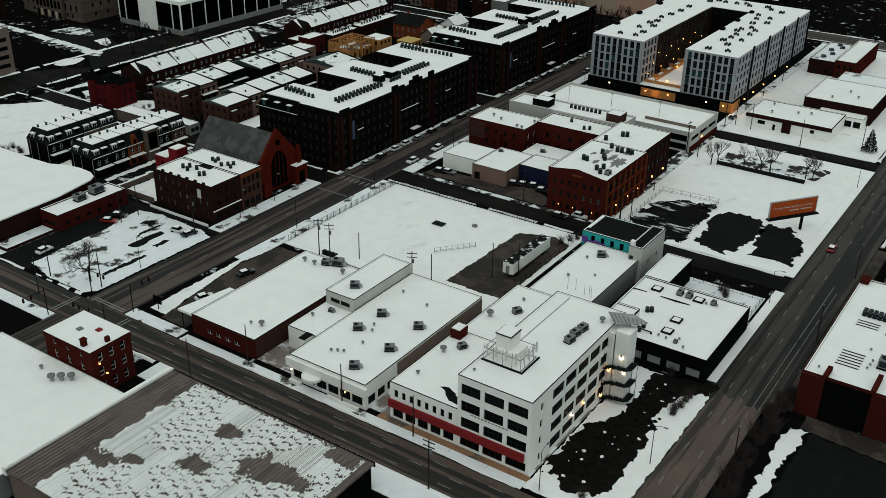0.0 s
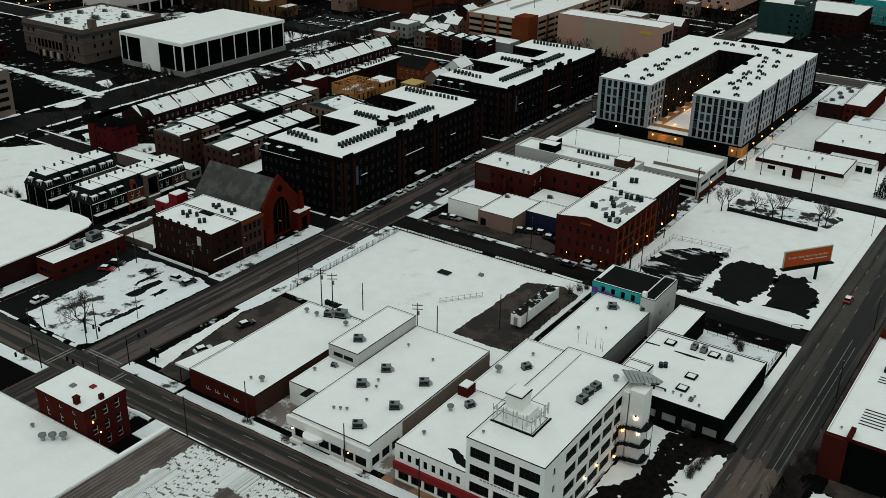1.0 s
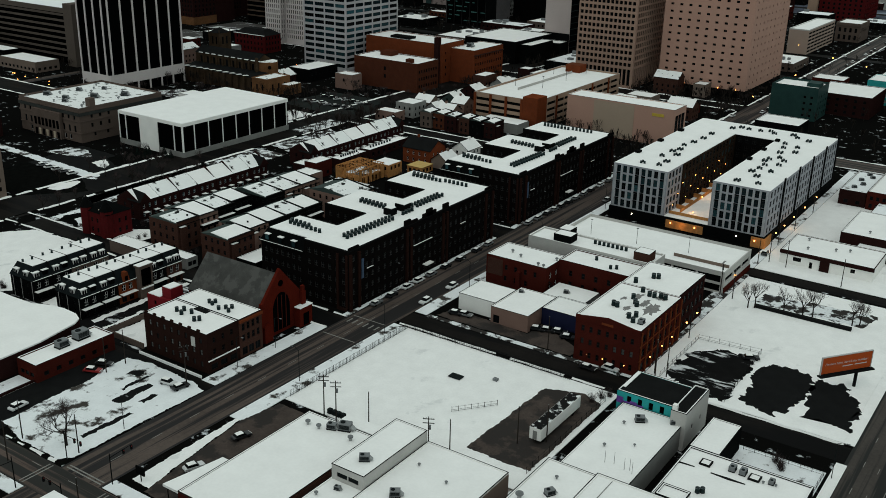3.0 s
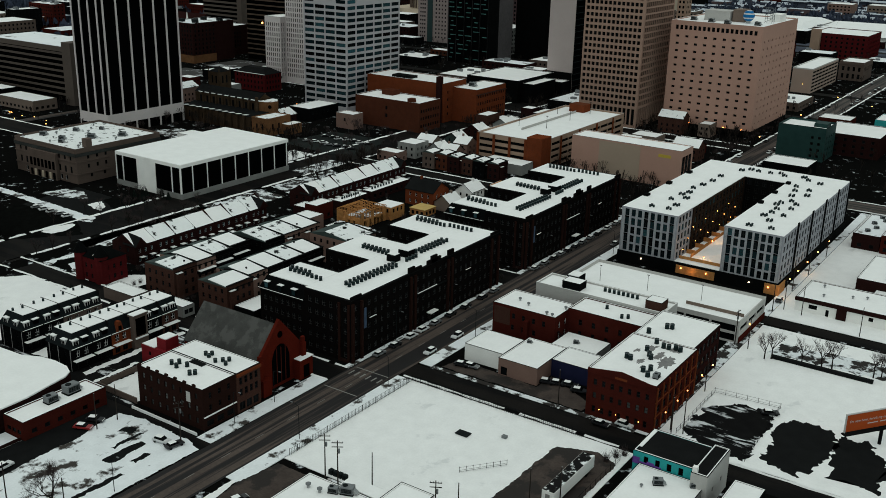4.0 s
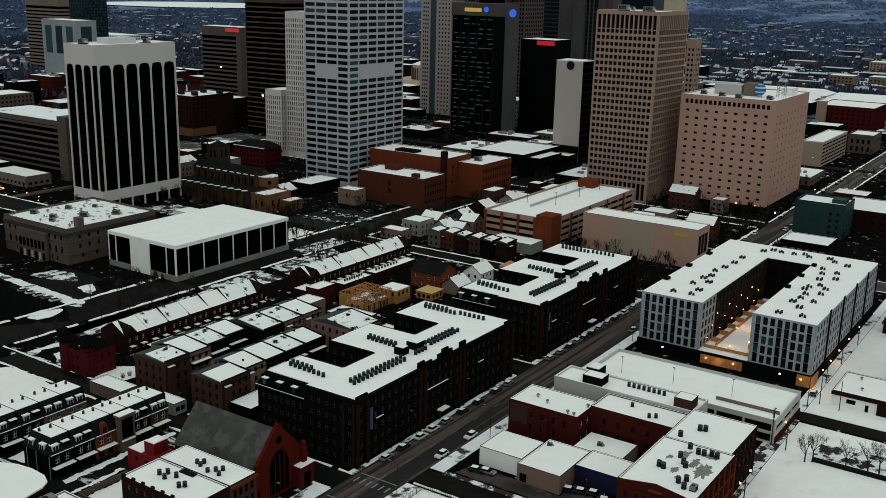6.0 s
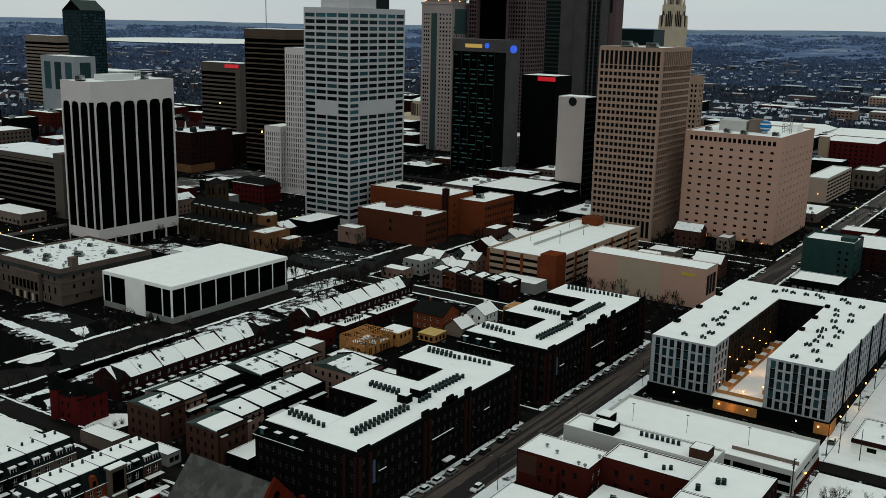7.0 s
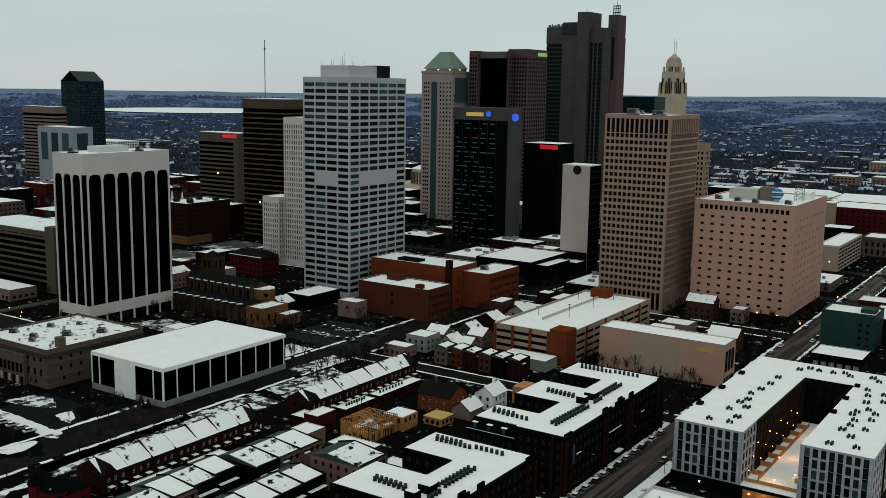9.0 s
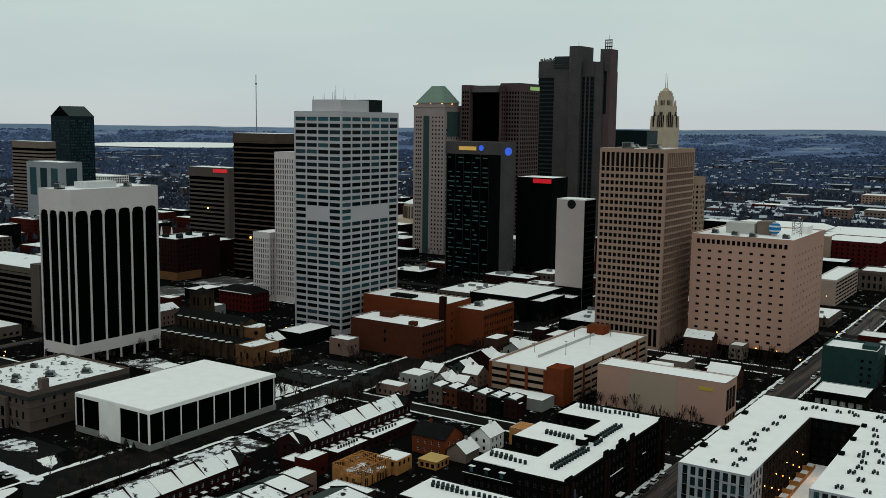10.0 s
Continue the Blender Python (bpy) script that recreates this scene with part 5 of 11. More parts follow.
s = Soup()
for a, b in (((-78.3, 133.9), (-70.4, 133.9)), ((-70.4, 133.9), (-70.4, 140.0)), ((-70.4, 140.0), (-78.3, 140.0)), ((-78.3, 140.0), (-78.3, 133.9))):
    for z in (16.0, 18.4):
        s.tube((*a, z), (*b, z), 0.07, 0.07, 5)
part("ring_beam", s, UNIT, fr)
for x in (-78.3, -76.2, -74.2, -72.2, -70.4):
    part("stay", Soup().tube((x, 133.9, 15.8), (x, 133.9, 19.4), 0.05, 0.05, 5), UNIT, fr)
for y in (135.5, 137.2, 138.8):
    part("stay", Soup().tube((-70.4, y, 15.8), (-70.4, y, 19.6), 0.05, 0.05, 5), UNIT, fr)
for x, y in ((-77.5, 133.8), (-75.6, 133.8), (-73.4, 133.8), (-71.4, 133.8), (-70.3, 135.0), (-70.3, 136.6), (-70.3, 138.2), (-70.3, 139.6)):
    part("aerial_panel", Soup().box(x - 0.16, x + 0.16, y - 0.1, y + 0.1, 17.3, 19.6), FRAME_W, fr)
part("base_beam", Soup().box(-78.6, -70.1, 133.5, 133.8, 15.82, 16.05).box(-70.1, -69.8, 133.5, 140.3, 15.82, 16.05), DARKTRIM, fr)
for x, y in ((-68.0, 148.7), (-68.2, 151.4), (-67.9, 154.0)):
    place("rtu", x, y, 15.82, 80, 0.95)
place("vent", -66.0, 158.9, 15.82, 0, 1.5)
place("vent", -77.6, 129.6, 15.82, 0, 0.7)
# stair tower: a square white shaft wrapped in dark steel landings
st = thing("stair_tower", (-60.6, 158.6, 0), "white square stair tower with dark steel landings and lit lamps", "stair tower")
part("core", Soup().box(-62.2, -59.1, 157.0, 160.6, 0, 16.2), WHITE, st, "tall plain white shaft")
for z in (0.9, 4.4, 8.2):
    s, rl = Soup(), Soup()
    outer = [(-63.4, 155.2), (-62.7, 155.6), (-62.2, 155.75), (-61.0, 155.7), (-59.8, 155.7), (-58.6, 155.9), (-57.9, 156.6), (-57.7, 157.6), (-57.7, 159.4)]
    inner = [(-63.4, 156.8), (-62.8, 156.9), (-62.25, 156.97), (-61.0, 156.97), (-59.8, 156.97), (-59.1, 156.97), (-59.05, 157.2), (-59.05, 157.8), (-59.05, 159.4)]
    for k in range(8):
        z0 = z - 0.16 * max(0, 3 - k) + 0.07 * k
        s.prism([inner[k], outer[k], outer[k + 1], inner[k + 1]], z0, z0 + 0.1)
        for up in (0.4, 0.75, 1.1):
            rl.tube((*outer[k], z0 + up), (*outer[k + 1], z0 + up), 0.035, 0.035, 4)
        for f in (0, 0.5):
            x, y = outer[k][0] + (outer[k + 1][0] - outer[k][0]) * f, outer[k][1] + (outer[k + 1][1] - outer[k][1]) * f
            rl.tube((x, y, z0), (x, y, z0 + 1.12), 0.025, 0.025, 4)
    part("landing", s, UNIT_DARK, st, "dark steel landing")
    part("rail", rl, UNIT_DARK, st, "thin dark steel rail")
for z in (4.7, 8.4, 12.1):
    part("bridge", Soup().box(-63.5, -62.25, 157.6, 160.2, z, z + 0.12), UNIT_DARK, st, "short steel bridge to the offices")
for x, y in ((-63.3, 155.2), (-57.75, 156.6), (-57.75, 159.4)):
    part("stay_post", Soup().tube((x, y, 0.1), (x, y, 11.6), 0.05, 0.05, 5), UNIT_DARK, st)
cn = part("flat_canopy", Soup().prism([(-66, 161.2), (-62.6, 157.6), (-57.6, 161.0), (-57.6, 161.8), (-61.2, 163.2)], 17.2, 17.28), METAL, st, "flat lattice canopy dusted with snow")
for k in range(9):
    f = k / 8
    part("canopy_slat", Soup().tube((-65.6 + 7.6 * f, 161.2 + 0.4 * f, 17.34), (-62.8 + 5.0 * f, 158.0 + 2.9 * f, 17.34), 0.07, 0.07, 4), UNIT, cn)
part("canopy_post", Soup().tube((-60.6, 160.2, 16.2), (-60.6, 160.2, 17.2), 0.12, 0.12, 6), UNIT_DARK, st)
lh = thing("roof_tower", (-68.4, 175.7, 5.7), "small square white roof tower with a dark coping", "roof tower")
walls(lh, -71.2, -65.7, 173.6, 177.8, 5.75, 9.6, WHITE)
flat_roof(lh, -71.2, -65.7, 173.6, 177.8, 9.6, 0.4, wall_mat=DARKTRIM)
part("link", Soup().box(-63.58, -62.0, 157, 161, 0, 15.4), WHITE, st)
wall_lamp(-60.4, 156.85, 10.6, "white", 0.3)
wall_lamp(-62.6, 156.4, 7.2, "warm", 0.24)
wall_lamp(-59.6, 156.8, 7.3, "white", 0.2)
wall_lamp(-63.3, 147.5, 4.2, "warm", 0.2)
wall_lamp(-63.3, 142.6, 4.2, "white", 0.2)
wall_lamp(-62.6, 153.6, 2.8, "warm", 0.24)

wi = thing("white_wing", (-87, 150, 0), "two-storey white wing with a red shop band and snowy roof", "office building")
walls(wi, -94.8, -79.25, 126.6, 150.4, 0, 8.0, WHITE, {"S": [grid(8, 0.85, 1.7, 5.2, 1, 1, 0.6, nz=2), grid(5, 2.4, 1.9, 0.5, 1, 1, 0.4, nx=2)]})
flat_roof(wi, -94.8, -79.25, 126.6, 150.4, 8.0, 0.35, wall_mat=WHITE)
walls(wi, -94.8, -79.25, 150.42, 175.6, 0, 7.4, CONCRETE, name="rear_wall")
flat_roof(wi, -94.8, -79.25, 150.42, 175.6, 7.4, 0.35, wall_mat=CONCRETE)
part("red_band", Soup().box(-94.9, -79.32, 126.0, 126.57, 2.9, 4.5), RED, wi, "deep red awning band")
part("lift_house", Soup().box(-94.4, -92.0, 147, 150, 8.25, 10.3), BRICK_RED, wi, "small brick lift house")
part("lift_house_snow", Soup().box(-94.2, -92.2, 147.2, 149.8, 10.31, 10.5), SNOW_ROOF, wi)
patch("bare_roof_patch", [(-86, 131), (-82, 128.2), (-79.8, 128), (-80.6, 129.6), (-84.5, 131.6)], 8.27, DARKTRIM, "dark bare patch where snow slid off the roof", "roof patch", 0.3, 21)
for x, y, z, k, s in ((-90.1, 144.9, 8.22, "rtu", 0.85), (-92.4, 141.5, 8.22, "vent", 1.7), (-88.6, 164.6, 7.62, "rtu", 0.9), (-92.6, 159.9, 7.62, "vent", 1.9), (-92, 132, 8.22, "vent", 1.0), (-90, 170, 7.62, "vent", 0.9)):
    place(k, x, y, z, 60, s)

sd = thing("long_shed", (-86, 191, 0), "long low grey shed with a snowy roof", "shed")
walls(sd, -93.5, -78.5, 176.0, 208.6, 0, 5.6, GREYWALL)
flat_roof(sd, -93.5, -78.5, 176.0, 208.6, 5.6, 0.3, wall_mat=GREYWALL)
for x, y, k, s in ((-86.9, 203.2, "rtu", 1.0), (-89.3, 200.1, "vent", 0.9), (-80.3, 206.6, "rtu", 0.75), (-88.8, 189.2, "vent", 0.9), (-83.6, 193.0, "vent", 0.7)):
    place(k, x, y, 5.82, 30, s)
for x, y in ((-84.2, 184.2), (-81.6, 183.4), (-80.6, 183.9), (-79.7, 183.0), (-86.0, 183.6)):
    place("pole", x, y, 5.82, 0, 0.3)
te = thing("teal_shop", (-87, 214, 0), "small black-roofed shop painted teal and purple", "shop")
walls(te, -95.2, -81.2, 208.9, 220.4, 0, 8.2, TEAL, {"S": [grid(4, 1.05, 1.8, 5.95, 1, 1, 1.7, frame_mat=FRAME_D, glass=GLASS_BLACK)]})
part("purple_mural", Soup().box(-95.2, -88.6, 208.83, 208.88, 5.5, 6.3).box(-95.2, -93.6, 208.83, 208.88, 6.3, 7.1).box(-91.9, -90.2, 208.83, 208.88, 6.3, 6.7), PURPLE, te, "purple sprayed mural")
flat_roof(te, -95.2, -81.2, 208.9, 220.4, 8.2, 0.3, wall_mat=TEAL, snow=BLACKTOP)
part("parapet_snow", Soup().box(-94.8, -94.1, 211, 219.6, 8.55, 8.7), SNOW_ROOF, te)
wt = thing("white_gable_house", (-80, 214, 0), "narrow white rendered gable building", "building")
walls(wt, -81.15, -77.6, 206.2, 220.4, 0, 8.9, CONCRETE, {"S": [grid(1, 0.7, 1.2, 4.6, 1, 1, 1.0)], "E": [grid(2, 0.8, 1.2, 3.6, 1, 1, 2.0)]})
flat_roof(wt, -81.15, -77.6, 206.2, 220.4, 8.9, 0.4, wall_mat=CONCRETE, snow=BLACKTOP)
part("chimney", Soup().box(-81.0, -80.0, 206.4, 207.4, 9.1, 10.6), WHITE, wt)

bc = thing("black_club", (-61, 188, 0), "low black-walled club with framed panels and a snowy roof", "club")
walls(bc, -74, -48.2, 172.8, 200.0, 0, 5.5, BLACKWALL, {"S": [grid(4, 3.1, 1.9, 1.1, 1, 1, span=(8, 25.4), glass=GREYWALL, frame_mat=FRAME_D)]})
flat_roof(bc, -74, -48.2, 172.8, 200.0, 5.5, 0.45, wall_mat=BLACKWALL)
walls(bc, -74.2, -67.6, 200.02, 214.4, 0, 5.7, BLACKWALL, name="rear_wall")
flat_roof(bc, -74.2, -67.6, 200.02, 214.4, 5.7, 0.3, wall_mat=BLACKWALL)
part("roof_seam", Soup().prism([(-73.9, 192.7), (-70.4, 193.1), (-70.4, 193.3), (-73.9, 193.2)], 5.73, 5.85), DARKTRIM, bc)
part("roof_seam", Soup().prism([(-66.9, 192.9), (-63.2, 192.6), (-59.8, 193.0), (-59.8, 193.2), (-63.2, 193.3), (-66.9, 193.1)], 5.73, 5.85), DARKTRIM, bc)
part("roof_pipe", Soup().tube((-64.6, 176.4, 6.2), (-62.0, 176.4, 6.2), 0.14, 0.14, 6).box(-64.7, -64.4, 176.2, 176.6, 5.73, 6.2).box(-62.2, -61.9, 176.2, 176.6, 5.73, 6.2), UNIT_DARK, bc)
for x, y in ((-68.9, 195.8), (-58.9, 196.3), (-59.7, 184.9), (-59.5, 179.4)):
    place("skylight", x, y, 5.73, 0, 1.05)
for x, y in ((-66.6, 184.8), (-65.8, 185.4), (-64.7, 176.0), (-64.5, 178.0)):
    place("condenser", x, y, 5.73, 10, 1.1)
for x, y in ((-56.1, 177.6), (-57.0, 195.6), (-54.6, 196.0), (-58.6, 176.4), (-60.4, 176.6), (-54.2, 175.0)):
    place("vent", x, y, 5.73, 0, 0.7)
for x, y, k in ((-56.4, 176.2, 0.5), (-63.6, 196.6, 0.85), (-61.4, 196.6, 0.85), (-55.6, 196.6, 0.7)):
    place("rtu", x, y, 5.73, 90, k)

hl = thing("brick_hall", (0, 200, 0), "large red brick hall with dark frontage and snowy roof", "hall")
walls(hl, -29.8, 40, 175.2, 222, 0, 9.2, BRICK_RED, {"W": [grid(6, 2.0, 1.6, 4.4, 1, 1, 3)]})
flat_roof(hl, -29.8, 40, 175.2, 222, 9.2, 0.4, wall_mat=BRICK_RED, cap=BRICK_RED)
part("front_pier", Soup().box(-29.9, -25.4, 174.3, 175.18, 0, 9.5), BRICK_RED, hl, "broad red brick pier")
part("front_pier", Soup().box(-16.6, -12.0, 174.3, 175.18, 0, 9.5), BRICK_RED, hl, "broad red brick pier")
part("black_front", Soup().box(-25.38, -16.62, 174.9, 175.17, 0, 9.0), BLACKWALL, hl, "black painted frontage")
for bx in ((-25.9, -25.0, 174.3, 178.4), (-17.0, -16.1, 174.3, 181), (-29.7, -27.8, 219, 221.8)):
    part("parapet_pier", Soup().box(*bx, 9.62, 10.5), BRICK_RED, hl)
for k in range(6):
    part("roof_slat", Soup().box(-25.4, -20.9, 181.8 + k * 1.15, 182.0 + k * 1.15, 9.44, 9.56), UNIT_DARK, hl)
for k in range(3):
    part("roof_slat", Soup().box(-25.8, -21.2, 199.6 + k * 1.1, 199.8 + k * 1.1, 9.44, 9.56), UNIT_DARK, hl)
for k in range(6):
    place("condenser", -25.2 + k * 1.05, 204.6, 9.42, 0, 1.1)
    place("condenser", -25.2 + k * 1.05, 205.9, 9.42, 0, 1.1)
for x, y in ((-19.6, 183.2), (-19.4, 184.8), (-19.3, 186.6), (-19.4, 198.6), (-27.6, 178.2), (-20.6, 190.8)):
    place("vent", x, y, 9.42, 0, 0.6)
place("rtu", -16.4, 185.6, 9.42, 0, 1.6)
place("rtu", -13.4, 186.6, 9.42, 0, 1.3)
block("snowy_store", "low store under snow beside the avenue", "store", -26, 40, 230, 275, 6, GREYWALL)

# ---- red brick mill and its yard ----
ml = thing("brick_mill", (-109, 246, 0), "three-storey red brick mill with a front gable and patchy snow", "mill")
walls(ml, -118, -100, 232.2, 259, 0, 12.4, BRICK_RED, {
    "S": [grid(7, 0.9, 1.6, 5.0, 1, 1, 1.0, nz=2, glass=GLASS_PALE), grid(7, 0.9, 1.6, 8.6, 1, 1, 1.0, nz=2), grid(7, 0.9, 1.7, 1.2, 1, 1, 1.0, nz=2)],
    "E": [grid(7, 1.9, 2.2, 1.0, 3.9, 3, 0.8, nx=2, nz=2)]})
part("gable_front", Soup().prism([(-118, 231.9), (-100, 231.9), (-100, 232.19), (-118, 232.19)], 11.6, 12.9), BRICK_RED, ml)
gf = Soup()
gf.v = [(-117, 231.9, 12.9), (-101, 231.9, 12.9), (-109, 231.9, 14.1), (-117, 232.19, 12.9), (-101, 232.19, 12.9), (-109, 232.19, 14.1)]
gf.f, gf.m = [(0, 1, 2), (5, 4, 3), (0, 3, 4, 1), (1, 4, 5, 2), (2, 5, 3, 0)], [0] * 5
part("gable_peak", gf, BRICK_RED, ml)
part("name_stone", Soup().box(-110.6, -107.4, 231.84, 231.89, 11.9, 12.5), BRICK_ORANGE, ml)
flat_roof(ml, -118, -100, 232.2, 259, 12.4, 0.4, wall_mat=BRICK_RED, snow=SNOW_ROOF)
for k, (px, py, pw, pd) in enumerate(((-103.6, 247.0, 2.3, 4.6), (-106.6, 249.6, 1.4, 3.4), (-109.2, 243.6, 0.9, 2.2), (-104.4, 255.2, 1.9, 1.7), (-109.8, 252.8, 1.2, 2.6), (-112.6, 249.4, 0.8, 1.6), (-107.4, 240.6, 0.7, 1.2))):
    o = []
    for q in range(44):
        g = q * 0.1428
        f = 0.8 + 0.5 * noise.noise((2.2 * math.cos(g), 2.2 * math.sin(g), k * 3.1)) + 0.35 * noise.noise((6 * math.cos(g), 6 * math.sin(g), k * 5.7))
        o.append((px + pw * f * math.cos(g), py + pd * f * math.sin(g)))
    part("bare_roof_patch", Soup().prism(o, 12.615, 12.63 + k * 0.002), mat("wet_roof_felt", (0.20, 0.195, 0.19), 0.8, 0.3, 0.9, 6.0, 0.1), ml, "bare wet grey roof felt")
for k in range(8):
    part("pilaster", Soup().box(-99.98, -99.72, 232.6 + k * 3.72, 233.1 + k * 3.72, 0, 12.2), BRICK_ORANGE, ml)
for z in (4.3, 8.2):
    part("string_course", Soup().box(-99.97, -99.78, 232.2, 259, z, z + 0.25), BRICK_ORANGE, ml)
for x, y in ((-104.2, 236.5), (-106.2, 238.4), (-105.0, 240.2), (-107.6, 246.4), (-108.6, 247.8), (-110.4, 250.6), (-111.6, 243.0), (-112.8, 243.4), (-107.6, 254.8), (-106.2, 254.8), (-104.6, 255.6), (-103.2, 255.2), (-110.2, 256.4)):
    place("condenser", x, y, 12.62, 15, 1.35)
place("rtu", -102.2, 237.2, 12.62, 90, 0.9)
for k, y in enumerate((238.4, 246.2, 253.0)):
    wall_lamp(-99.4, y, 3.6, "warm", 0.15)
for x in (-114, -109.5, -103.5):
    wall_lamp(x, 231.6, 2.6, "warm", 0.11)
mr = thing("mill_rear_hall", (-109, 270, 0), "tall dark brick hall joined to the mill with a snowy roof", "mill")
walls(mr, -118, -101.0, 259.1, 279.4, 0, 12.2, BRICK_MAROON, {"E": [grid(6, 2.2, 2.4, 0.8, 4.0, 3, 0.6, nx=3, nz=2)]})
flat_roof(mr, -118, -101.0, 259.1, 279.4, 12.2, 0.35, wall_mat=BRICK_MAROON)
for x, y in ((-112, 268), (-110.8, 268.6), (-114.8, 262)):
    place("condenser", x, y, 12.42, 15, 1.4)
for y in (264, 272):
    wall_lamp(-99.6, y, 3.6, "warm", 0.22)
bw = thing("brick_wing", (-153, 268, 0), "three-storey red brick wing with a snowy roof and outside stair", "building")
walls(bw, -163.7, -143.0, 262, 274.8, 0, 9.2, BRICK_RED, {"S": [grid(5, 1.0, 1.7, 5.8, 1, 1, 2.0, nz=2), grid(3, 1.0, 1.7, 2.2, 1, 1, 5.0, nz=2)], "E": [grid(3, 1.1, 1.9, 2.0, 3.5, 2, 1.0, nz=2, frame_mat=FRAME_W)]})
flat_roof(bw, -163.7, -143.0, 262, 274.8, 9.2, 0.35, wall_mat=BRICK_RED)
part("pale_patch", Soup().box(-163.2, -157.8, 261.9, 261.97, 3.5, 8.8), BRICK_TAN, bw, "pale patched brick")
part("chimney_stack", Soup().box(-152.6, -151.2, 260.6, 261.95, 0, 6.6), BRICK_RED, bw)
stp = Soup()
for k in range(9):
    stp.box(-142.9 + k * 0.42, -142.5 + k * 0.42, 263.5, 264.6, 4.6 - k * 0.5, 4.7 - k * 0.5)
part("outside_stair", stp, DARKTRIM, bw, "dark steel outside stair")
for x, y in ((-146.4, 263.2), (-144.4, 262.8), (-143.8, 270), (-158, 268), (-154, 266)):
    place("vent", x, y, 9.42, 0, 1.2)
bk = block("brick_link", "long brick link building with a snowy parapet roof", "building", -143.0, -118.1, 270, 281, 9.6, BRICK_RED, {"S": [grid(5, 1.1, 1.8, 5.6, 1, 1, 2.0, nz=2), grid(5, 1.1, 1.8, 2.0, 1, 1, 2.0, nz=2)]})
bl = block("brick_rear_row", "brick rear row with long white parapets under snow", "building", -160, -118.1, 281.2, 291.5, 10.2, CONCRETE, lip=0.7, cap=CONCRETE)
block("dark_roof_house", "black clad stair house on the roof", "roof house", -152, -146, 283, 287.5, 12.6, BLACKWALL, z0=10.4, lip=0.1)
block("brick_roof_house", "small brick stair house on the roof", "roof house", -124.6, -119.6, 282.6, 287.4, 13.0, BRICK_TAN, z0=10.4, lip=0.1)
for k in range(8):
    place("condenser", -140 + k * 1.5, 288.2, 10.42, 0, 1.1)
for x, y in ((-127.5, 273), (-126, 274), (-134, 277)):
    place("condenser", x, y, 9.82, 0, 1.1)
block("white_store", "low white block store with a snowy roof", "store", -159.6, -147.3, 240.6, 252.4, 4.6, WHITE, lip=0.3)
block("cream_store", "low cream block store with a snowy roof", "store", -147.2, -135.3, 238.2, 255, 4.6, CREAM, {"S": [grid(1, 2.0, 2.4, 0.2, 1, 1, span=(0.3, 3.2))]}, lip=0.3)
block("blue_store", "low store with a dark blue painted front", "store", -135.2, -118.3, 246, 256, 4.6, mat("navy_paint", (0.012, 0.014, 0.04), 0.6, 0.2, 0.4, 4.0, 0.05), lip=0.3)
block("yard_roof", "low snowy yard roof between brick walls", "shed", -141.5, -128, 257.5, 268, 3.4, GREYWALL, lip=0.2)
place("rtu", -136, 262, 3.6, 20, 0.7)
place("rtu", -145.5, 252, 4.8, 20, 0.6)
patch("store_forecourt", [(-162, 232.6), (-119, 232.6), (-119, 237.4), (-134.6, 245.5), (-135, 237.5), (-160, 239.4)], 0.15, SLUSH, "slushy forecourt with parked cars", "forecourt", 0.3, 31)

# ---- two-level parking deck ----
pd = thing("parking_deck", (-130, 310, 0), "two-level pale concrete parking deck with snow on top", "parking deck")
# Deck openings are closed by black panes that paint the shade inside.
walls(pd, -158.6, -101.2, 298, 323, 0, 6.0, CONCRETE, {"S": [grid(7, 7.4, 2.2, 0.5, 2.9, 2, 0.8, glass=BLACKWALL)], "E": [grid(3, 7.0, 1.5, 3.4, 1, 1, 0.8, glass=BLACKWALL)]}, deep=0.5)
part("brick_base", Soup().box(-101.18, -100.9, 298.2, 323, 0, 1.9), BRICK_RED, pd, "red brick base course")
flat_roof(pd, -158.6, -101.2, 298, 323, 6.0, 1.0, wall_mat=CONCRETE, cap=CONCRETE)
part("stair_house", Soup().box(-158.2, -154.0, 298.4, 303.4, 6.24, 8.6), BLACKWALL, pd)
part("stair_snow", Soup().box(-158.0, -154.2, 298.6, 303.2, 8.61, 8.8), SNOW_ROOF, pd)
part("ramp", Soup().prism([(-116, 299), (-103, 299), (-103, 304), (-116, 304)], 2.6, 3.0), CONCRETE, pd)
part("ramp_wall", Soup().box(-120, -102, 304.1, 304.4, 2.6, 7.2), TAN, pd)
for k, (x, y) in enumerate(((-150, 306), (-134, 307), (-117, 309))):
    dl = thing("deck_lamp", (x, y, 6.22), "slim black parking deck lamp post", "lamp post", "deck lamps")
    part("post", Soup().tube((x, y, 6.22), (x, y, 11.4), 0.07, 0.06, 6), DARKTRIM, dl)
    part("head", Soup().box(x - 0.4, x + 0.4, y - 0.12, y + 0.12, 11.4, 11.55), DARKTRIM, dl)
wall_lamp(-108, 303.9, 5.0, "warm", 0.22)
wall_lamp(-100.9, 308, 3.0, "warm", 0.2)

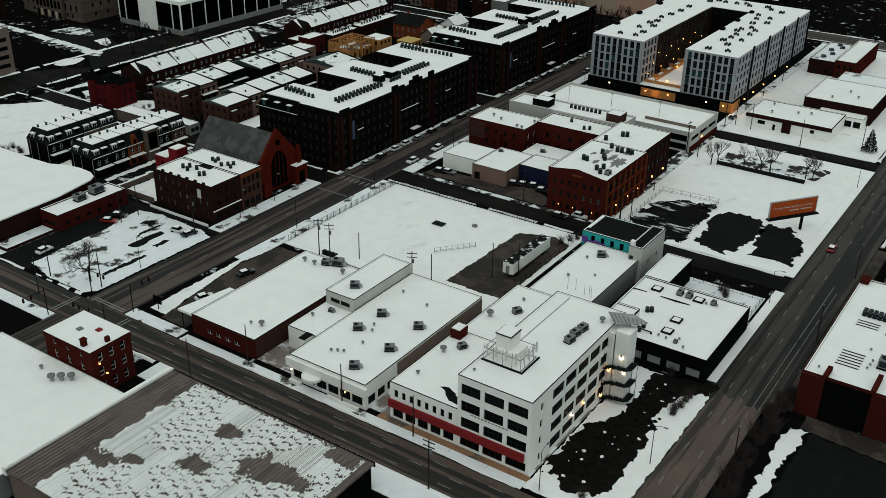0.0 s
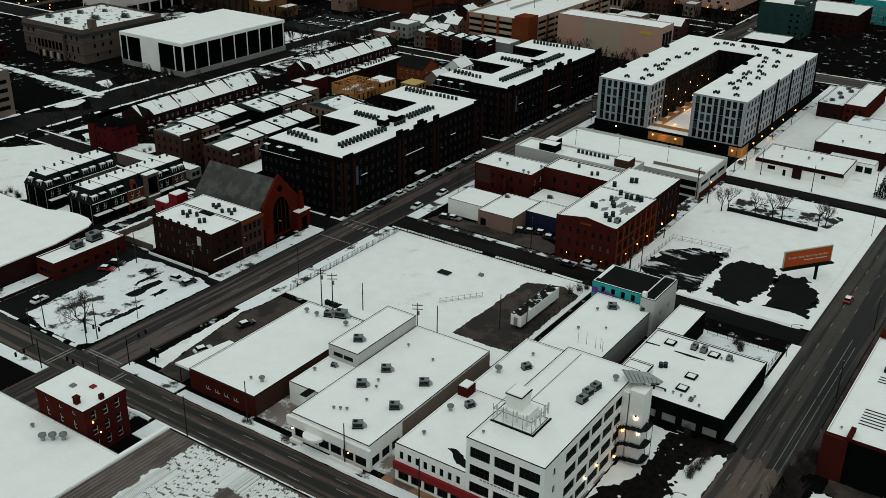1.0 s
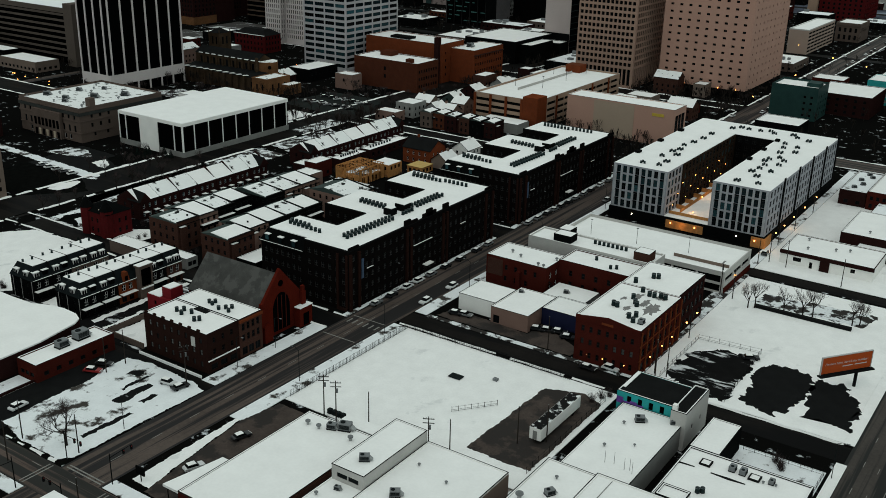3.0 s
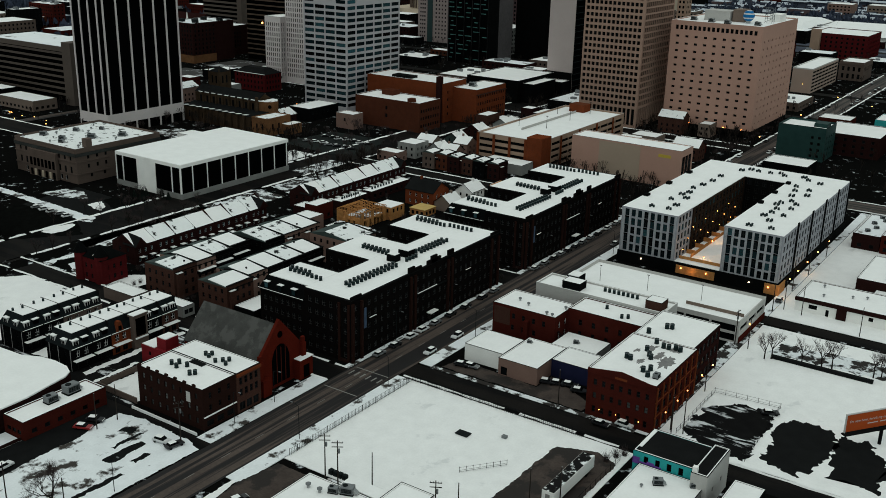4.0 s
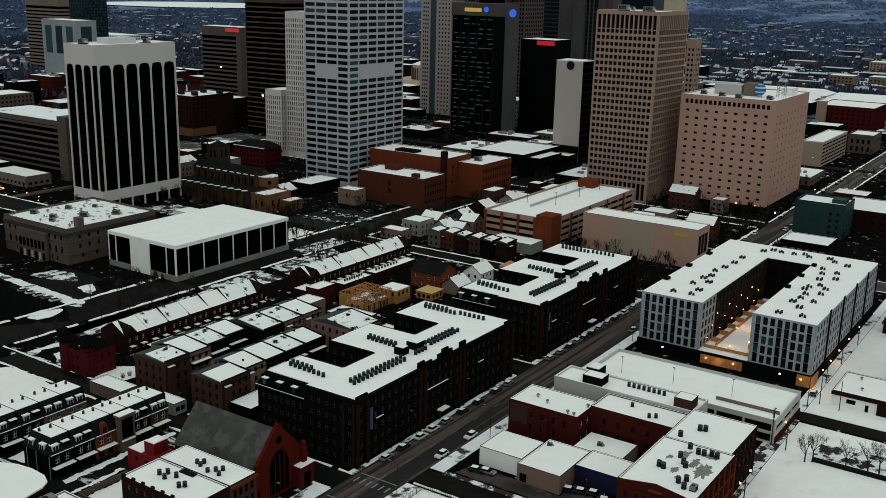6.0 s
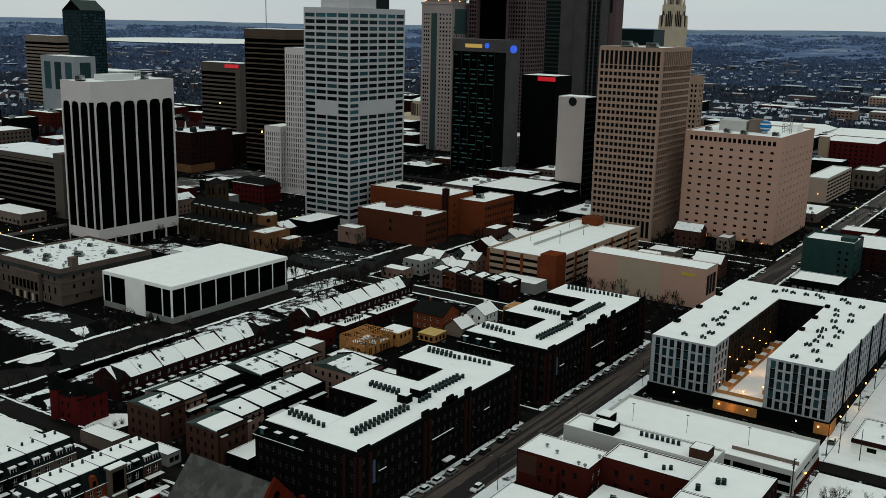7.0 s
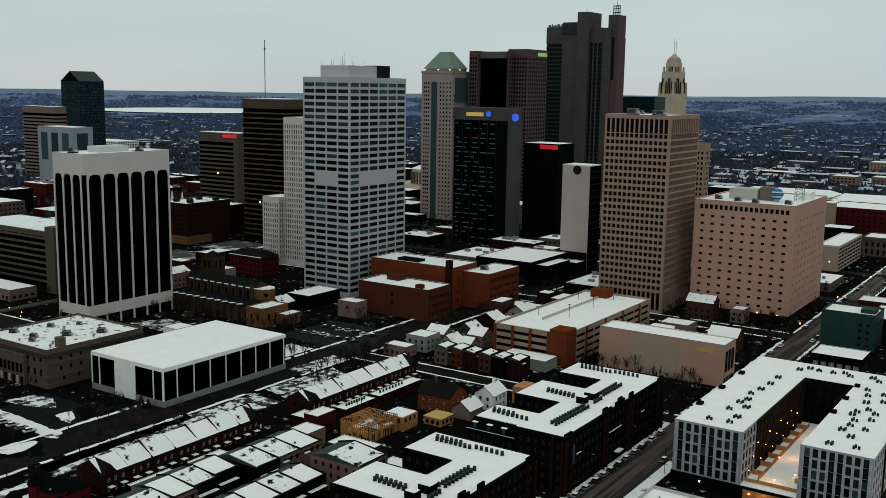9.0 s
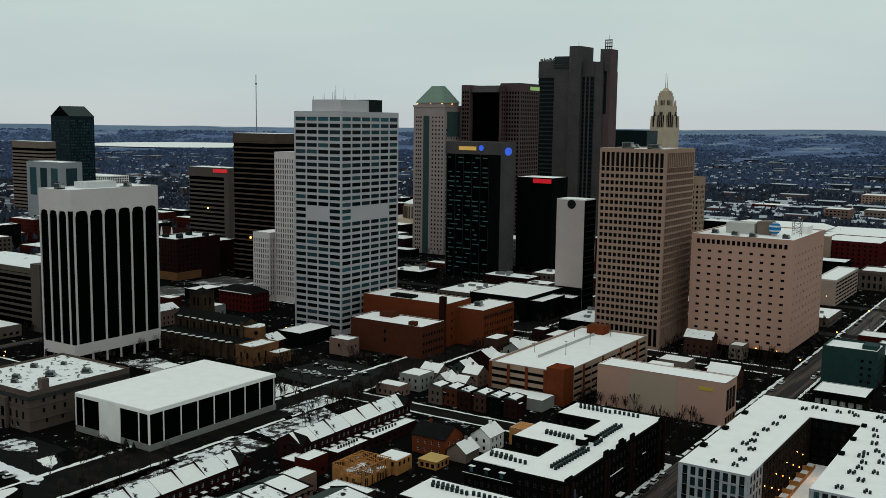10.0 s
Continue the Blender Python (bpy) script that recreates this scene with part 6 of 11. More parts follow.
# ---- silver apartments round a courtyard ----
ga = thing("silver_apartments", (-133, 388, 0), "six-storey silver-clad apartment block round a warm-lit courtyard", "apartment building")
WG = dict(nx=2, nz=2)
part("podium", Soup().box(-162.9, -103.4, 345.6, 430.4, 0, 4.2), BLACKWALL, ga, "black brick podium")
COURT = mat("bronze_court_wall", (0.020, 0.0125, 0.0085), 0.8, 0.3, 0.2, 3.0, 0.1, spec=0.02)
walls(ga, -162.5, -141.0, 346, 359, 4.22, 20.4, GREYMETAL, {
    "S": [grid(8, 1.55, 2.55, 0.4, 3.2, 5, 0.9, glass=GLASS_GRID, **WG)], "E": [grid(4, 1.7, 2.3, 0.5, 3.2, 5, 0.6, glass=GLASS_GRID, **WG)]}, name="west_wing_wall", limit=60, weld=True)
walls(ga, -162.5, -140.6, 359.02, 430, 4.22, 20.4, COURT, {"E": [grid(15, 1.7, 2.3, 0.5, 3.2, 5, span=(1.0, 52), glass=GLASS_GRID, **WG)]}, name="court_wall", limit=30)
walls(ga, -124.2, -103.8, 346, 430, 4.22, 20.4, GREYMETAL, {
    "S": [grid(8, 1.55, 2.55, 0.4, 3.2, 5, 0.9, glass=GLASS_GRID, **WG)],
    "E": [grid(4, 1.7, 2.2, 0.5, 3.2, 5, span=(0.6 + 17 * k, 14.4 + 17 * k), **WG) for k in range(5)], "W": [grid(18, 1.7, 2.1, 0.5, 3.2, 5, span=(18, 82), **WG)]}, name="east_wing_wall", limit=100)
walls(ga, -140.98, -124.22, 412, 430, 4.22, 20.4, BLACKWALL, {"S": [grid(5, 1.7, 2.1, 0.5, 3.2, 5, 0.6, **WG)]}, name="rear_wall")
for x0, x1, y0, y1 in ((-162.5, -141.0, 346, 430), (-124.2, -103.8, 346, 430)):
    part("roof_deck", Soup().box(x0 + 0.1, x1 - 0.1, y0 + 0.1, y1 - 0.1, 20.42, 20.62), SNOW_ROOF, ga, "snow-covered flat roof")
    part("eave_trim", Soup().box(x0 - 0.08, x1 + 0.08, y0 - 0.08, y0 + 0.09, 20.3, 20.58), GREYMETAL, ga)
    part("side_trim", Soup().box(x1 - 0.08, x1 + 0.08, y0 + 0.1, y1 if x1 > -120 else 358.9, 20.3, 20.58), GREYMETAL, ga)
part("roof_deck", Soup().box(-141.08, -124.12, 412.1, 429.9, 20.42, 20.62), SNOW_ROOF, ga)
# Shade of the five wall recesses, drawn as black strips on the face.
for k in range(5):
    y = 360.6 + 17 * k
    part("dark_bay", Soup().box(-103.78, -103.5, y - 0.1, y + 1.5, 4.3, 21.4), BLACKWALL, ga, "flat black strip standing in for a shaded wall recess")
for k in range(3):
    part("dark_parapet", Soup().box(-162.0, -160.2, 362 + k * 20, 364.4 + k * 20, 20.63, 21.5), BLACKWALL, ga)
    part("dark_parapet", Soup().box(-123.8, -122.2, 378 + k * 16, 380 + k * 16, 20.63, 21.5), BLACKWALL, ga)
ribs = Soup()
for x0, x1 in ((-162.5, -141.0), (-124.2, -103.8)):
    n = 8
    step = (x1 - x0 - 1.8) / n
    for i in range(n + 1):
        c = x0 + 0.9 + i * step
        for o in (-0.28, 0.0, 0.28):
            ribs.box(c + o - 0.04, c + o + 0.04, 345.9, 345.99, 4.3, 20.3)
for x0, x1 in ((-162.5, -141.0), (-124.2, -103.8)):
    step = (x1 - x0 - 1.8) / 8
    for i in range(8):
        c = x0 + 0.9 + (i + 0.5) * step
        for j in range(4):
            part("spandrel", Soup().box(c - 0.76, c + 0.76, 345.88, 345.985, 4.22 + 3.0 + j * 3.2, 4.22 + 3.55 + j * 3.2), BLACKWALL if i % 4 in (0, 3) else GREYMETAL, ga)
part("cladding_ribs", ribs, mat("pale_rib", (0.50, 0.51, 0.53), 0.5, 0.1, 0.5, 3.0, 0.0), ga, kind="stuff")
court = part("court_deck", Soup().box(-140.9, -124.3, 346, 411.9, 4.22, 4.4), SNOW, ga, "snowy courtyard terrace")
for k in range(7):
    part("terrace_fence", Soup().box(-140.6, -137.4, 356 + k * 8, 356.15 + k * 8, 4.42, 6.0), TIMBER, ga, "warm timber terrace screen")
    part("terrace_fence", Soup().box(-127.6, -124.6, 356 + k * 8, 356.15 + k * 8, 4.42, 6.0), TIMBER, ga, "warm timber terrace screen")
part("terrace_rail", Soup().box(-137.4, -137.25, 352, 408, 4.42, 5.7).box(-140.6, -124.6, 349.4, 349.55, 4.42, 5.5), TIMBER, ga, "warm timber rail")
part("garage_mouth", Soup().box(-139.8, -125.6, 345.3, 345.58, 0.5, 3.4), TIMBER, ga, "orange-lit garage opening")
part("lobby_screen", Soup().box(-108, -103.0, 345.3, 345.58, 0.2, 3.8).box(-103.38, -103.0, 345.6, 352, 0.2, 3.8), TIMBER, ga, "orange-lit lobby front")
for k in range(14):
    wall_lamp(-139.5, 351 + k * 4.2, 7.0 + (k % 3) * 3.2, "warm", 0.13)
    if k < 9:
        wall_lamp(-124.0, 353 + k * 6.2, 6.8 + (k % 2) * 3.2, "warm", 0.13)
for x, y, z in ((-132, 352, 5.4), (-128, 360, 5.4), (-136, 372, 5.4), (-152, 343.9, 2.9), (-113, 343.9, 2.9), (-106.5, 343.9, 2.6), (-137, 343.9, 2.6), (-128, 343.9, 2.6), (-102.8, 356, 2.8), (-102.8, 366, 2.8), (-102.8, 378, 2.8), (-102.8, 392, 2.8), (-102.8, 408, 2.8)):
    wall_lamp(x, y, z, "warm" if y != 343.9 or z < 2.8 else "white", 0.22)
for nm, x, y, z, e in (("court_lamp", -132.5, 352, 8.0, 330), ("court_lamp", -132.5, 376, 8.0, 330), ("court_lamp", -132.5, 398, 8.0, 280), ("garage_lamp", -133, 342.6, 2.4, 120), ("lobby_lamp", -101.8, 343.2, 2.4, 110), ("lobby_lamp", -101.6, 372, 2.8, 130)):
    lo = new(nm, bpy.data.lights.new(nm, "POINT"))
    lo.data.energy, lo.data.color, lo.data.shadow_soft_size = e, (1.0, 0.50, 0.16), 0.3
    lo.location = (x, y, z)
ga.location, ga.scale = (-132.3, 389.84, 0), (0.976, 1.07, 1)
rc, rear = random.Random(42), []
for x, y in ((-152, 350), (-146, 350.5), (-145.7, 356.3), (-150.2, 363.2), (-149.7, 371.7), (-148.4, 376), (-149.4, 383.4), (-148.4, 390), (-146.3, 367.5), (-147.5, 398.4), (-147.6, 407.7), (-144, 422.7), (-141.3, 426.5), (-137.7, 425.6), (-133, 426), (-129.4, 428), (-127, 425), (-120, 427), (-117.2, 423.6),
             (-112.2, 420.7), (-118.5, 411.1), (-112.7, 407.9), (-117.1, 404.3), (-116.2, 395.8), (-111.5, 399.6), (-116.5, 384.3), (-113.8, 388.5), (-111.1, 384.8), (-111, 378), (-117.2, 380.6), (-115.2, 375), (-115.3, 369.4), (-116.6, 363.7), (-110.7, 367.6), (-113, 358.4), (-116.8, 349), (-109.6, 350)):
    for dx, dy in ((0, 0), (1.25, 0.2), (0.15, 1.35), (1.4, 1.5))[:rc.choice((3, 3, 4, 4))]:
        at = (x + dx + rc.uniform(-.1, .1) - 0.7, min(y + dy, 429), 20.63)
        if y < 395:
            place("condenser", *at, 0, 0.85)
        else:
            rear.append(at)
far_condensers(rear, 0.85)

# low white buildings east of the silver block
lw = thing("low_white_garage", (-80, 345, 0), "low white garage with a brown roof band and snow", "garage")
walls(lw, -95.2, -66, 335.6, 354, 0, 4.4, WHITE, {"S": [grid(1, 2.6, 1.4, 1.6, 1, 1, span=(3, 8), nx=3), grid(1, 1.0, 2.2, 0.2, 1, 1, span=(9, 11)), grid(1, 1.4, 1.3, 1.8, 1, 1, span=(22, 24), nx=2)]})
flat_roof(lw, -95.2, -66, 335.6, 354, 4.4, 0.4, wall_mat=BRICK_TAN)
part("roof_band", Soup().box(-95.4, -65.8, 335.3, 335.57, 3.6, 4.7), BRICK_MAROON, lw, "brown roof band")
part("door_surround", Soup().box(-82.4, -79.4, 335.2, 335.56, 0, 3.58), BRICK_MAROON, lw)
block("low_store", "low store with a brown eave and snowy roof", "store", -82.5, -58.8, 360.4, 389, 6.2, BRICK_MAROON, {"S": []}, lip=0.3)
block("low_store_porch", "white glazed porch of the low store", "store", -76, -60, 354.6, 360.3, 3.6, WHITE, {"S": [grid(5, 2.4, 2.2, 0.4, 1, 1, 0.5)]}, lip=0.2)
block("brown_shed", "flat brown shed with patchy snow", "shed", -80, -50, 392, 408, 4.5, TAN, lip=0.3, snow=SNOW_ROOF_PATCHY)
block("brick_cottages", "row of low dark brick shops with patchy roof snow", "shop", -96, -86, 414, 446, 5.6, BRICK_MAROON, {"S": [grid(2, 1.6, 1.5, 1.0, 1, 1, 0.6)], "E": [grid(8, 1.4, 1.6, 1.2, 1, 1, 1)]}, snow=SNOW_ROOF_PATCHY)
block("brick_shops", "two-storey dark brick shops with snowy roof", "shop", -85.6, -77.5, 413, 452, 6.8, BRICK_RED, {"S": [grid(3, 1.2, 1.6, 1.0, 3.0, 2, 0.6)], "E": [grid(9, 1.3, 1.6, 1.0, 3.0, 2, 1)]})
for x, y in ((-92, 420), (-90, 426), (-92, 432), (-89, 438), (-91, 442)):
    place("rtu", x, y, 5.82, 40, 0.8)
for x, y in ((-74, 365), (-70, 375), (-66, 370), (-80, 345), (-76, 347), (-90, 350), (-88, 341)):
    place("vent", x, y, 6.42 if y > 360 else 4.62, 0, 1.1)

# ---- dark brick apartments with court notches ----


def dark_apartments(y0, y1):
    n1, n2, n3, n4 = y0 + 15.5, y0 + 29, y0 + 48.5, y0 + 60.5
    ob = thing("dark_apartments", (-200, (y0 + y1) / 2, 0), "five-storey dark brick apartment block with mansard, dormers and a snowy roof", "apartment building", "dark apartment blocks")
    g1 = dict(nx=2, nz=2, frame_mat=mat("bronze_frame", (0.045, 0.043, 0.042), 0.6, 0.2, 1.0, 6.0, 0.0), glass=GLASS)
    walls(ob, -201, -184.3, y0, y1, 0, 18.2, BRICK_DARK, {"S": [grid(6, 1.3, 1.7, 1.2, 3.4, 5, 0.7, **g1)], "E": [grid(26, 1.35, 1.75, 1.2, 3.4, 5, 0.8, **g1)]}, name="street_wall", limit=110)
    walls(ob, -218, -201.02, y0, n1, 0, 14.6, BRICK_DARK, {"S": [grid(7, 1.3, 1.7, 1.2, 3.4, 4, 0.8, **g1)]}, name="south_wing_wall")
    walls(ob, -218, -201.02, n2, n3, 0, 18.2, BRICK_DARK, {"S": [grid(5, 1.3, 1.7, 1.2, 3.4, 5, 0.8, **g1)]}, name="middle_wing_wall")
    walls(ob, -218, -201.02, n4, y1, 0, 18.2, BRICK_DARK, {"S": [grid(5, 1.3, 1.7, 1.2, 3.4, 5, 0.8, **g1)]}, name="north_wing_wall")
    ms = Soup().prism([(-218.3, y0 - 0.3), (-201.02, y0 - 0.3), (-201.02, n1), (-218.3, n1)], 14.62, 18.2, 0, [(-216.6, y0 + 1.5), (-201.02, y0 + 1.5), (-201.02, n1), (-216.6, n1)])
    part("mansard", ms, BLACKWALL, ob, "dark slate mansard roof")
    part("mansard_eave", Soup().box(-218.5, -201.0, y0 - 0.55, y0 - 0.28, 14.4, 14.75), DARKTRIM, ob)
    part("eave_snow", Soup().box(-218.4, -201.2, y0 - 0.5, y0 - 0.32, 14.76, 14.84), SNOW_ROOF, ob)
    for k in range(3):
        x = -215.4 + k * 5.2
        d = part("dormer", Soup().box(x - 0.8, x + 0.8, y0 - 0.15, y0 + 1.6, 15.1, 16.9), BLACKWALL, ob)
        part("dormer_snow", Soup().box(x - 0.95, x + 0.95, y0 - 0.3, y0 + 1.5, 16.92, 17.08), SNOW_ROOF, d)
        part("dormer_window", Soup().box(x - 0.6, x + 0.6, y0 - 0.2, y0 - 0.16, 15.3, 16.7), GLASS_BLUE, d)
    e = 0.35
    for i, (x0, x1, a, b) in enumerate(((-201.3, -184.3, y0, y1), (-216.5, -201.32, y0 + 1.6, n1), (-218, -201.32, n2, n3), (-218, -201.32, n4, y1))):
        part("roof_deck", Soup().box(x0 + e if i else x0 + 0.05, x1 - e if not i else x1, a + e, b - e, 18.22, 18.44), SNOW_ROOF, ob, "snow-covered flat roof")
    cp = Soup()
    cp.box(-184.7, -184.2, y0, y1, 18.22, 18.6).box(-201, -184.75, y0 - 0.05, y0 + 0.35, 18.22, 18.6).box(-218.05, -184.75, y1 - 0.35, y1 + 0.05, 18.22, 18.6)
    cp.box(-201.35, -201.0, n1 + 0.0, n2, 18.22, 18.6).box(-201.35, -201.0, n3, n4, 18.22, 18.6).box(-216.6, -201.4, n1 - 0.35, n1 - 0.02, 18.22, 18.6).box(-218.05, -201.4, n2 + 0.02, n2 + 0.35, 18.22, 18.6)
    cp.box(-218.05, -201.4, n3 - 0.35, n3 - 0.02, 18.22, 18.6).box(-218.05, -201.4, n4 + 0.02, n4 + 0.35, 18.22, 18.6)
    part("coping", cp, DARKTRIM, ob)
    for a, b, z in ((y0 + 26.5, y0 + 29.5, 20.2), (y0 + 29.52, y0 + 33, 19.4), (y0 + 36, y0 + 43, 19.8), (y0 + 38, y0 + 41, 20.8), (y0 + 47, y0 + 50, 20.2), (y1 - 5, y1 - 0.1, 19.3), (y0 + 0.1, y0 + 4.6, 19.3)):
        part("gable_parapet", Soup().box(-184.72, -184.1, a, b, 18.61, z), BRICK_DARK, ob)
    for a, b in ((y0 + 8, y0 + 11), (y0 + 31, y0 + 41), (y0 + 57, y0 + 60)):
        part("ledge_snow", Soup().box(-184.28, -183.95, a, b, 11.0, 11.1), SNOW_ROOF, ob, "snow on a brick ledge")
    part("entrance_canopy", Soup().box(-184.28, -182.6, y0 + 36, y0 + 40, 3.2, 3.5), WHITE, ob, "pale entrance canopy")
    for a, b in ((y0 + 0.05, y0 + 4.8), (y0 + 27, y0 + 30), (y0 + 46.5, y0 + 49.5), (y1 - 5.2, y1 - 0.05)):
        part("brick_bay", Soup().box(-184.28, -183.7, a, a + 0.9, 0, 17.4).box(-184.28, -183.7, b - 0.9, b, 0, 17.4), BRICK_BAY, ob, "dark red brick bay piers")
    part("corner_bay", Soup().box(-188.6, -184.9, y0 - 0.45, y0 - 0.02, 0, 0.9).box(-188.6, -187.9, y0 - 0.45, y0 - 0.02, 0.92, 17.2).box(-185.3, -184.6, y0 - 0.45, y0 - 0.02, 0.92, 17.2), BRICK_BAY, ob, "dark red brick bay piers")
    part("street_ledge", Soup().box(-184.28, -183.9, y0 + 30.2, y0 + 46.3, 10.6, 11.0), DARKTRIM, ob)
    part("banner", Soup().box(-184.28, -184.1, y0 + 5.6, y0 + 6.6, 8.6, 14.6), mat("faded_blue_banner", (0.05, 0.075, 0.12), 0.8, 0.2, 0.6, 4.0, 0.0), ob, "faded blue vertical banner")
    part("lift_house", Soup().box(-196.6, -193.4, y0 + 32, y0 + 34.8, 18.45, 20.6), BLACKWALL, ob)
    part("lift_house", Soup().box(-196.4, -192.6, y0 + 37.6, y0 + 41, 18.45, 20.6), BLACKWALL, ob)
    part("lift_snow", Soup().box(-196.4, -193.6, y0 + 32.2, y0 + 34.6, 20.61, 20.75), SNOW_ROOF, ob)
    part("lift_snow", Soup().box(-196.2, -192.8, y0 + 37.8, y0 + 40.8, 20.61, 20.75), SNOW_ROOF, ob)
    rows = [(-214.0 + 1.75 * k, y0 + 9.6 - 0.12 * k) for k in range(5)] + [(-213.4 + 1.75 * k, y0 + 8.0 - 0.12 * k) for k in range(8)]
    rows += [(-193.2 + 0.05 * k, y0 + 8.8 + 1.75 * k) for k in range(13)] + [(-191.5 + 0.05 * k, y0 + 8.2 + 1.75 * k) for k in range(13)]
    rows += [(-210.0 + 1.6 * k, y0 + 38.4 - 0.1 * k) for k in range(7)] + [(-209.6 + 1.6 * k, y0 + 37.0 - 0.1 * k) for k in range(7)]
    rows += [(-194.0, y0 + 43.6 + 1.75 * k) for k in range(9)] + [(-192.4, y0 + 44.2 + 1.75 * k) for k in range(9)]
    rows += [(-214.2 + 1.6 * k, y1 - 4.4) for k in range(6)] + [(-213.4 + 1.6 * k, y1 - 6.0) for k in range(8)] + [(-200.6 + 1.7 * k, y1 - 5.0) for k in range(6)]
    rows += [(-191.4, y0 + 35.2 + 1.6 * k) for k in range(4)]
    if y0 < 300:
        for x, y in rows:
            place("condenser", x + 1.2, y, 18.45, 0, 1.12)
    else:
        far_condensers([(x + 1.2, y, 18.45) for x, y in rows], 1.12)
    ob.location.x += 1.2
    return ob


dark_apartments(219.4, 296.6)
dark_apartments(314.6, 391.5)

# ---- brick corner building and the church ----
cb = thing("brick_corner_block", (-198, 178.7, 0), "three-storey dark red brick corner building with a snowy roof", "building")
walls(cb, -210.2, -187.2, 169.4, 180.2, 0, 10.4, BRICK_BAY, {"S": [grid(8, 0.9, 1.5, 1.4, 3.2, 3, 0.9, nz=2, glass=GLASS_PALE)], "E": [grid(3, 0.9, 1.5, 4.6, 3.2, 2, 0.9, nz=2), grid(3, 2.2, 1.6, 0.6, 1, 1, 0.5)]})
walls(cb, -210.2, -187.0, 180.22, 188.4, 0, 10.6, BRICK_TAN, {"E": [grid(4, 1.0, 1.9, 4.4, 3.0, 2, 0.6, nz=2), grid(3, 1.9, 2.2, 0.5, 1, 1, 0.6, nx=2)]}, name="buff_wall", label="buff brick upper front")
flat_roof(cb, -210.2, -187.2, 169.4, 180.2, 10.4, 0.4, wall_mat=BRICK_BAY)
flat_roof(cb, -210.2, -187.0, 180.22, 188.4, 10.6, 0.3, wall_mat=BRICK_TAN)
part("cornice", Soup().box(-186.98, -186.6, 180.2, 188.5, 9.9, 10.6), BRICK_ORANGE, cb)
part("ledge_snow", Soup().box(-187.18, -186.8, 169.4, 180, 3.4, 3.55), SNOW_ROOF, cb)
for k in range(7):
    part("merlon", Soup().box(-209.8 + k * 3.2, -208.9 + k * 3.2, 169.3, 169.75, 10.9, 11.4), BRICK_BAY, cb)
part("worn_patch", Soup().box(-192.8, -191.4, 169.3, 169.38, 6.4, 9.0), CONCRETE, cb, "pale patch of bare plaster")
part("roof_well", Soup().box(-201.5, -197, 178.4, 180.0, 10.63, 10.9), DARKTRIM, cb)
for x, y in ((-204, 175), (-202.8, 176.4), (-200, 176.4), (-201.6, 174.4), (-196, 173.6), (-195.2, 174.6), (-201, 183.5), (-199.8, 184.5), (-199.4, 183), (-196, 182), (-194.8, 183.4), (-193.8, 184.6), (-192.8, 182.4)):
    place("condenser", x, y, 10.65, 0, 1.15)
ch = thing("church", (-203, 198.5, 0), "orange-red brick church with a steep bare slate roof", "church")
walls(ch, -217, -190.4, 190.6, 206.2, 0, 8.2, CHURCH_BRICK, {"S": [grid(5, 1.4, 3.4, 3.0, 1, 1, 2.0)], "E": []})
gable_roof(ch, -217, -191.0, 190.6, 206.2, 8.2, 8.6, "x", SLATE, CHURCH_BRICK, 0.2)
fg = Soup()
out = [(190.0, 0), (206.8, 0), (206.8, 9.0), (198.4, 18.6), (190.0, 9.0)]
fg.v = [(-190.38, y, z) for y, z in out] + [(-189.5, y, z) for y, z in out]
fg.f = [(4, 3, 2, 1, 0), (5, 6, 7, 8, 9)] + [(k, (k + 1) % 5, 5 + (k + 1) % 5, 5 + k) for k in range(5)]
fg.m = [0] * 7
part("front_gable", fg, CHURCH_BRICK, ch, "tall orange brick front gable")
arch = [(195.2, 1.0), (201.6, 1.0), (201.6, 8.0), (200.9, 10.0), (199.6, 11.4), (198.4, 11.8), (197.2, 11.4), (195.9, 10.0), (195.2, 8.0)]
aw = Soup()
aw.v = [(-189.48, y, z) for y, z in arch] + [(-189.36, y, z) for y, z in arch]
n = len(arch)
aw.f = [tuple(range(n, 2 * n))] + [(k, (k + 1) % n, n + (k + 1) % n, n + k) for k in range(n)]
aw.m = [0] * (n + 1)
part("arched_window", aw, GLASS_BLACK, ch, "great dark arched window")
for c in (196.8, 198.4, 200.0):
    part("mullion", Soup().box(-189.34, -189.22, c - 0.12, c + 0.12, 1.2, 11.0), BRICK_RED, ch)
ro = Soup().tube((-189.48, 198.4, 14.4), (-189.36, 198.4, 14.4), 0.9, 0.9, 14)
part("rose_window", ro, GLASS_BLACK, ch)
for y in (190.4, 206.4):
    part("buttress", Soup().box(-189.48, -188.4, y - 0.7, y + 0.7, 0, 9.6).box(-189.4, -188.6, y - 0.5, y + 0.5, 9.6, 11.2), CHURCH_BRICK, ch)
part("porch", Soup().box(-189.47, -187.2, 203.2, 208.2, 0, 5.6), CHURCH_BRICK, ch)
part("porch_snow", Soup().box(-189.3, -187.0, 203.2, 208.4, 5.61, 5.8), SNOW_ROOF, ch)
part("porch_door", Soup().box(-187.18, -187.08, 204.6, 206.8, 0.3, 3.8), GLASS_BLACK, ch)
part("porch_south", Soup().box(-189.47, -187.6, 190.0, 193.0, 0, 4.6), CHURCH_BRICK, ch)
tr_ = Soup()
tr_.prism([(-206, 188.0), (-202, 188.0), (-202, 191.5), (-206, 191.5)], 8.5, 11.4, 0, [(-204.3, 189.8), (-203.7, 189.8), (-203.7, 191.5), (-204.3, 191.5)])
part("transept_dormer", tr_, SLATE, ch)
rx = thing("red_panel_house", (-224.5, 189.5, 0), "small bright red clad house beside the church", "house")
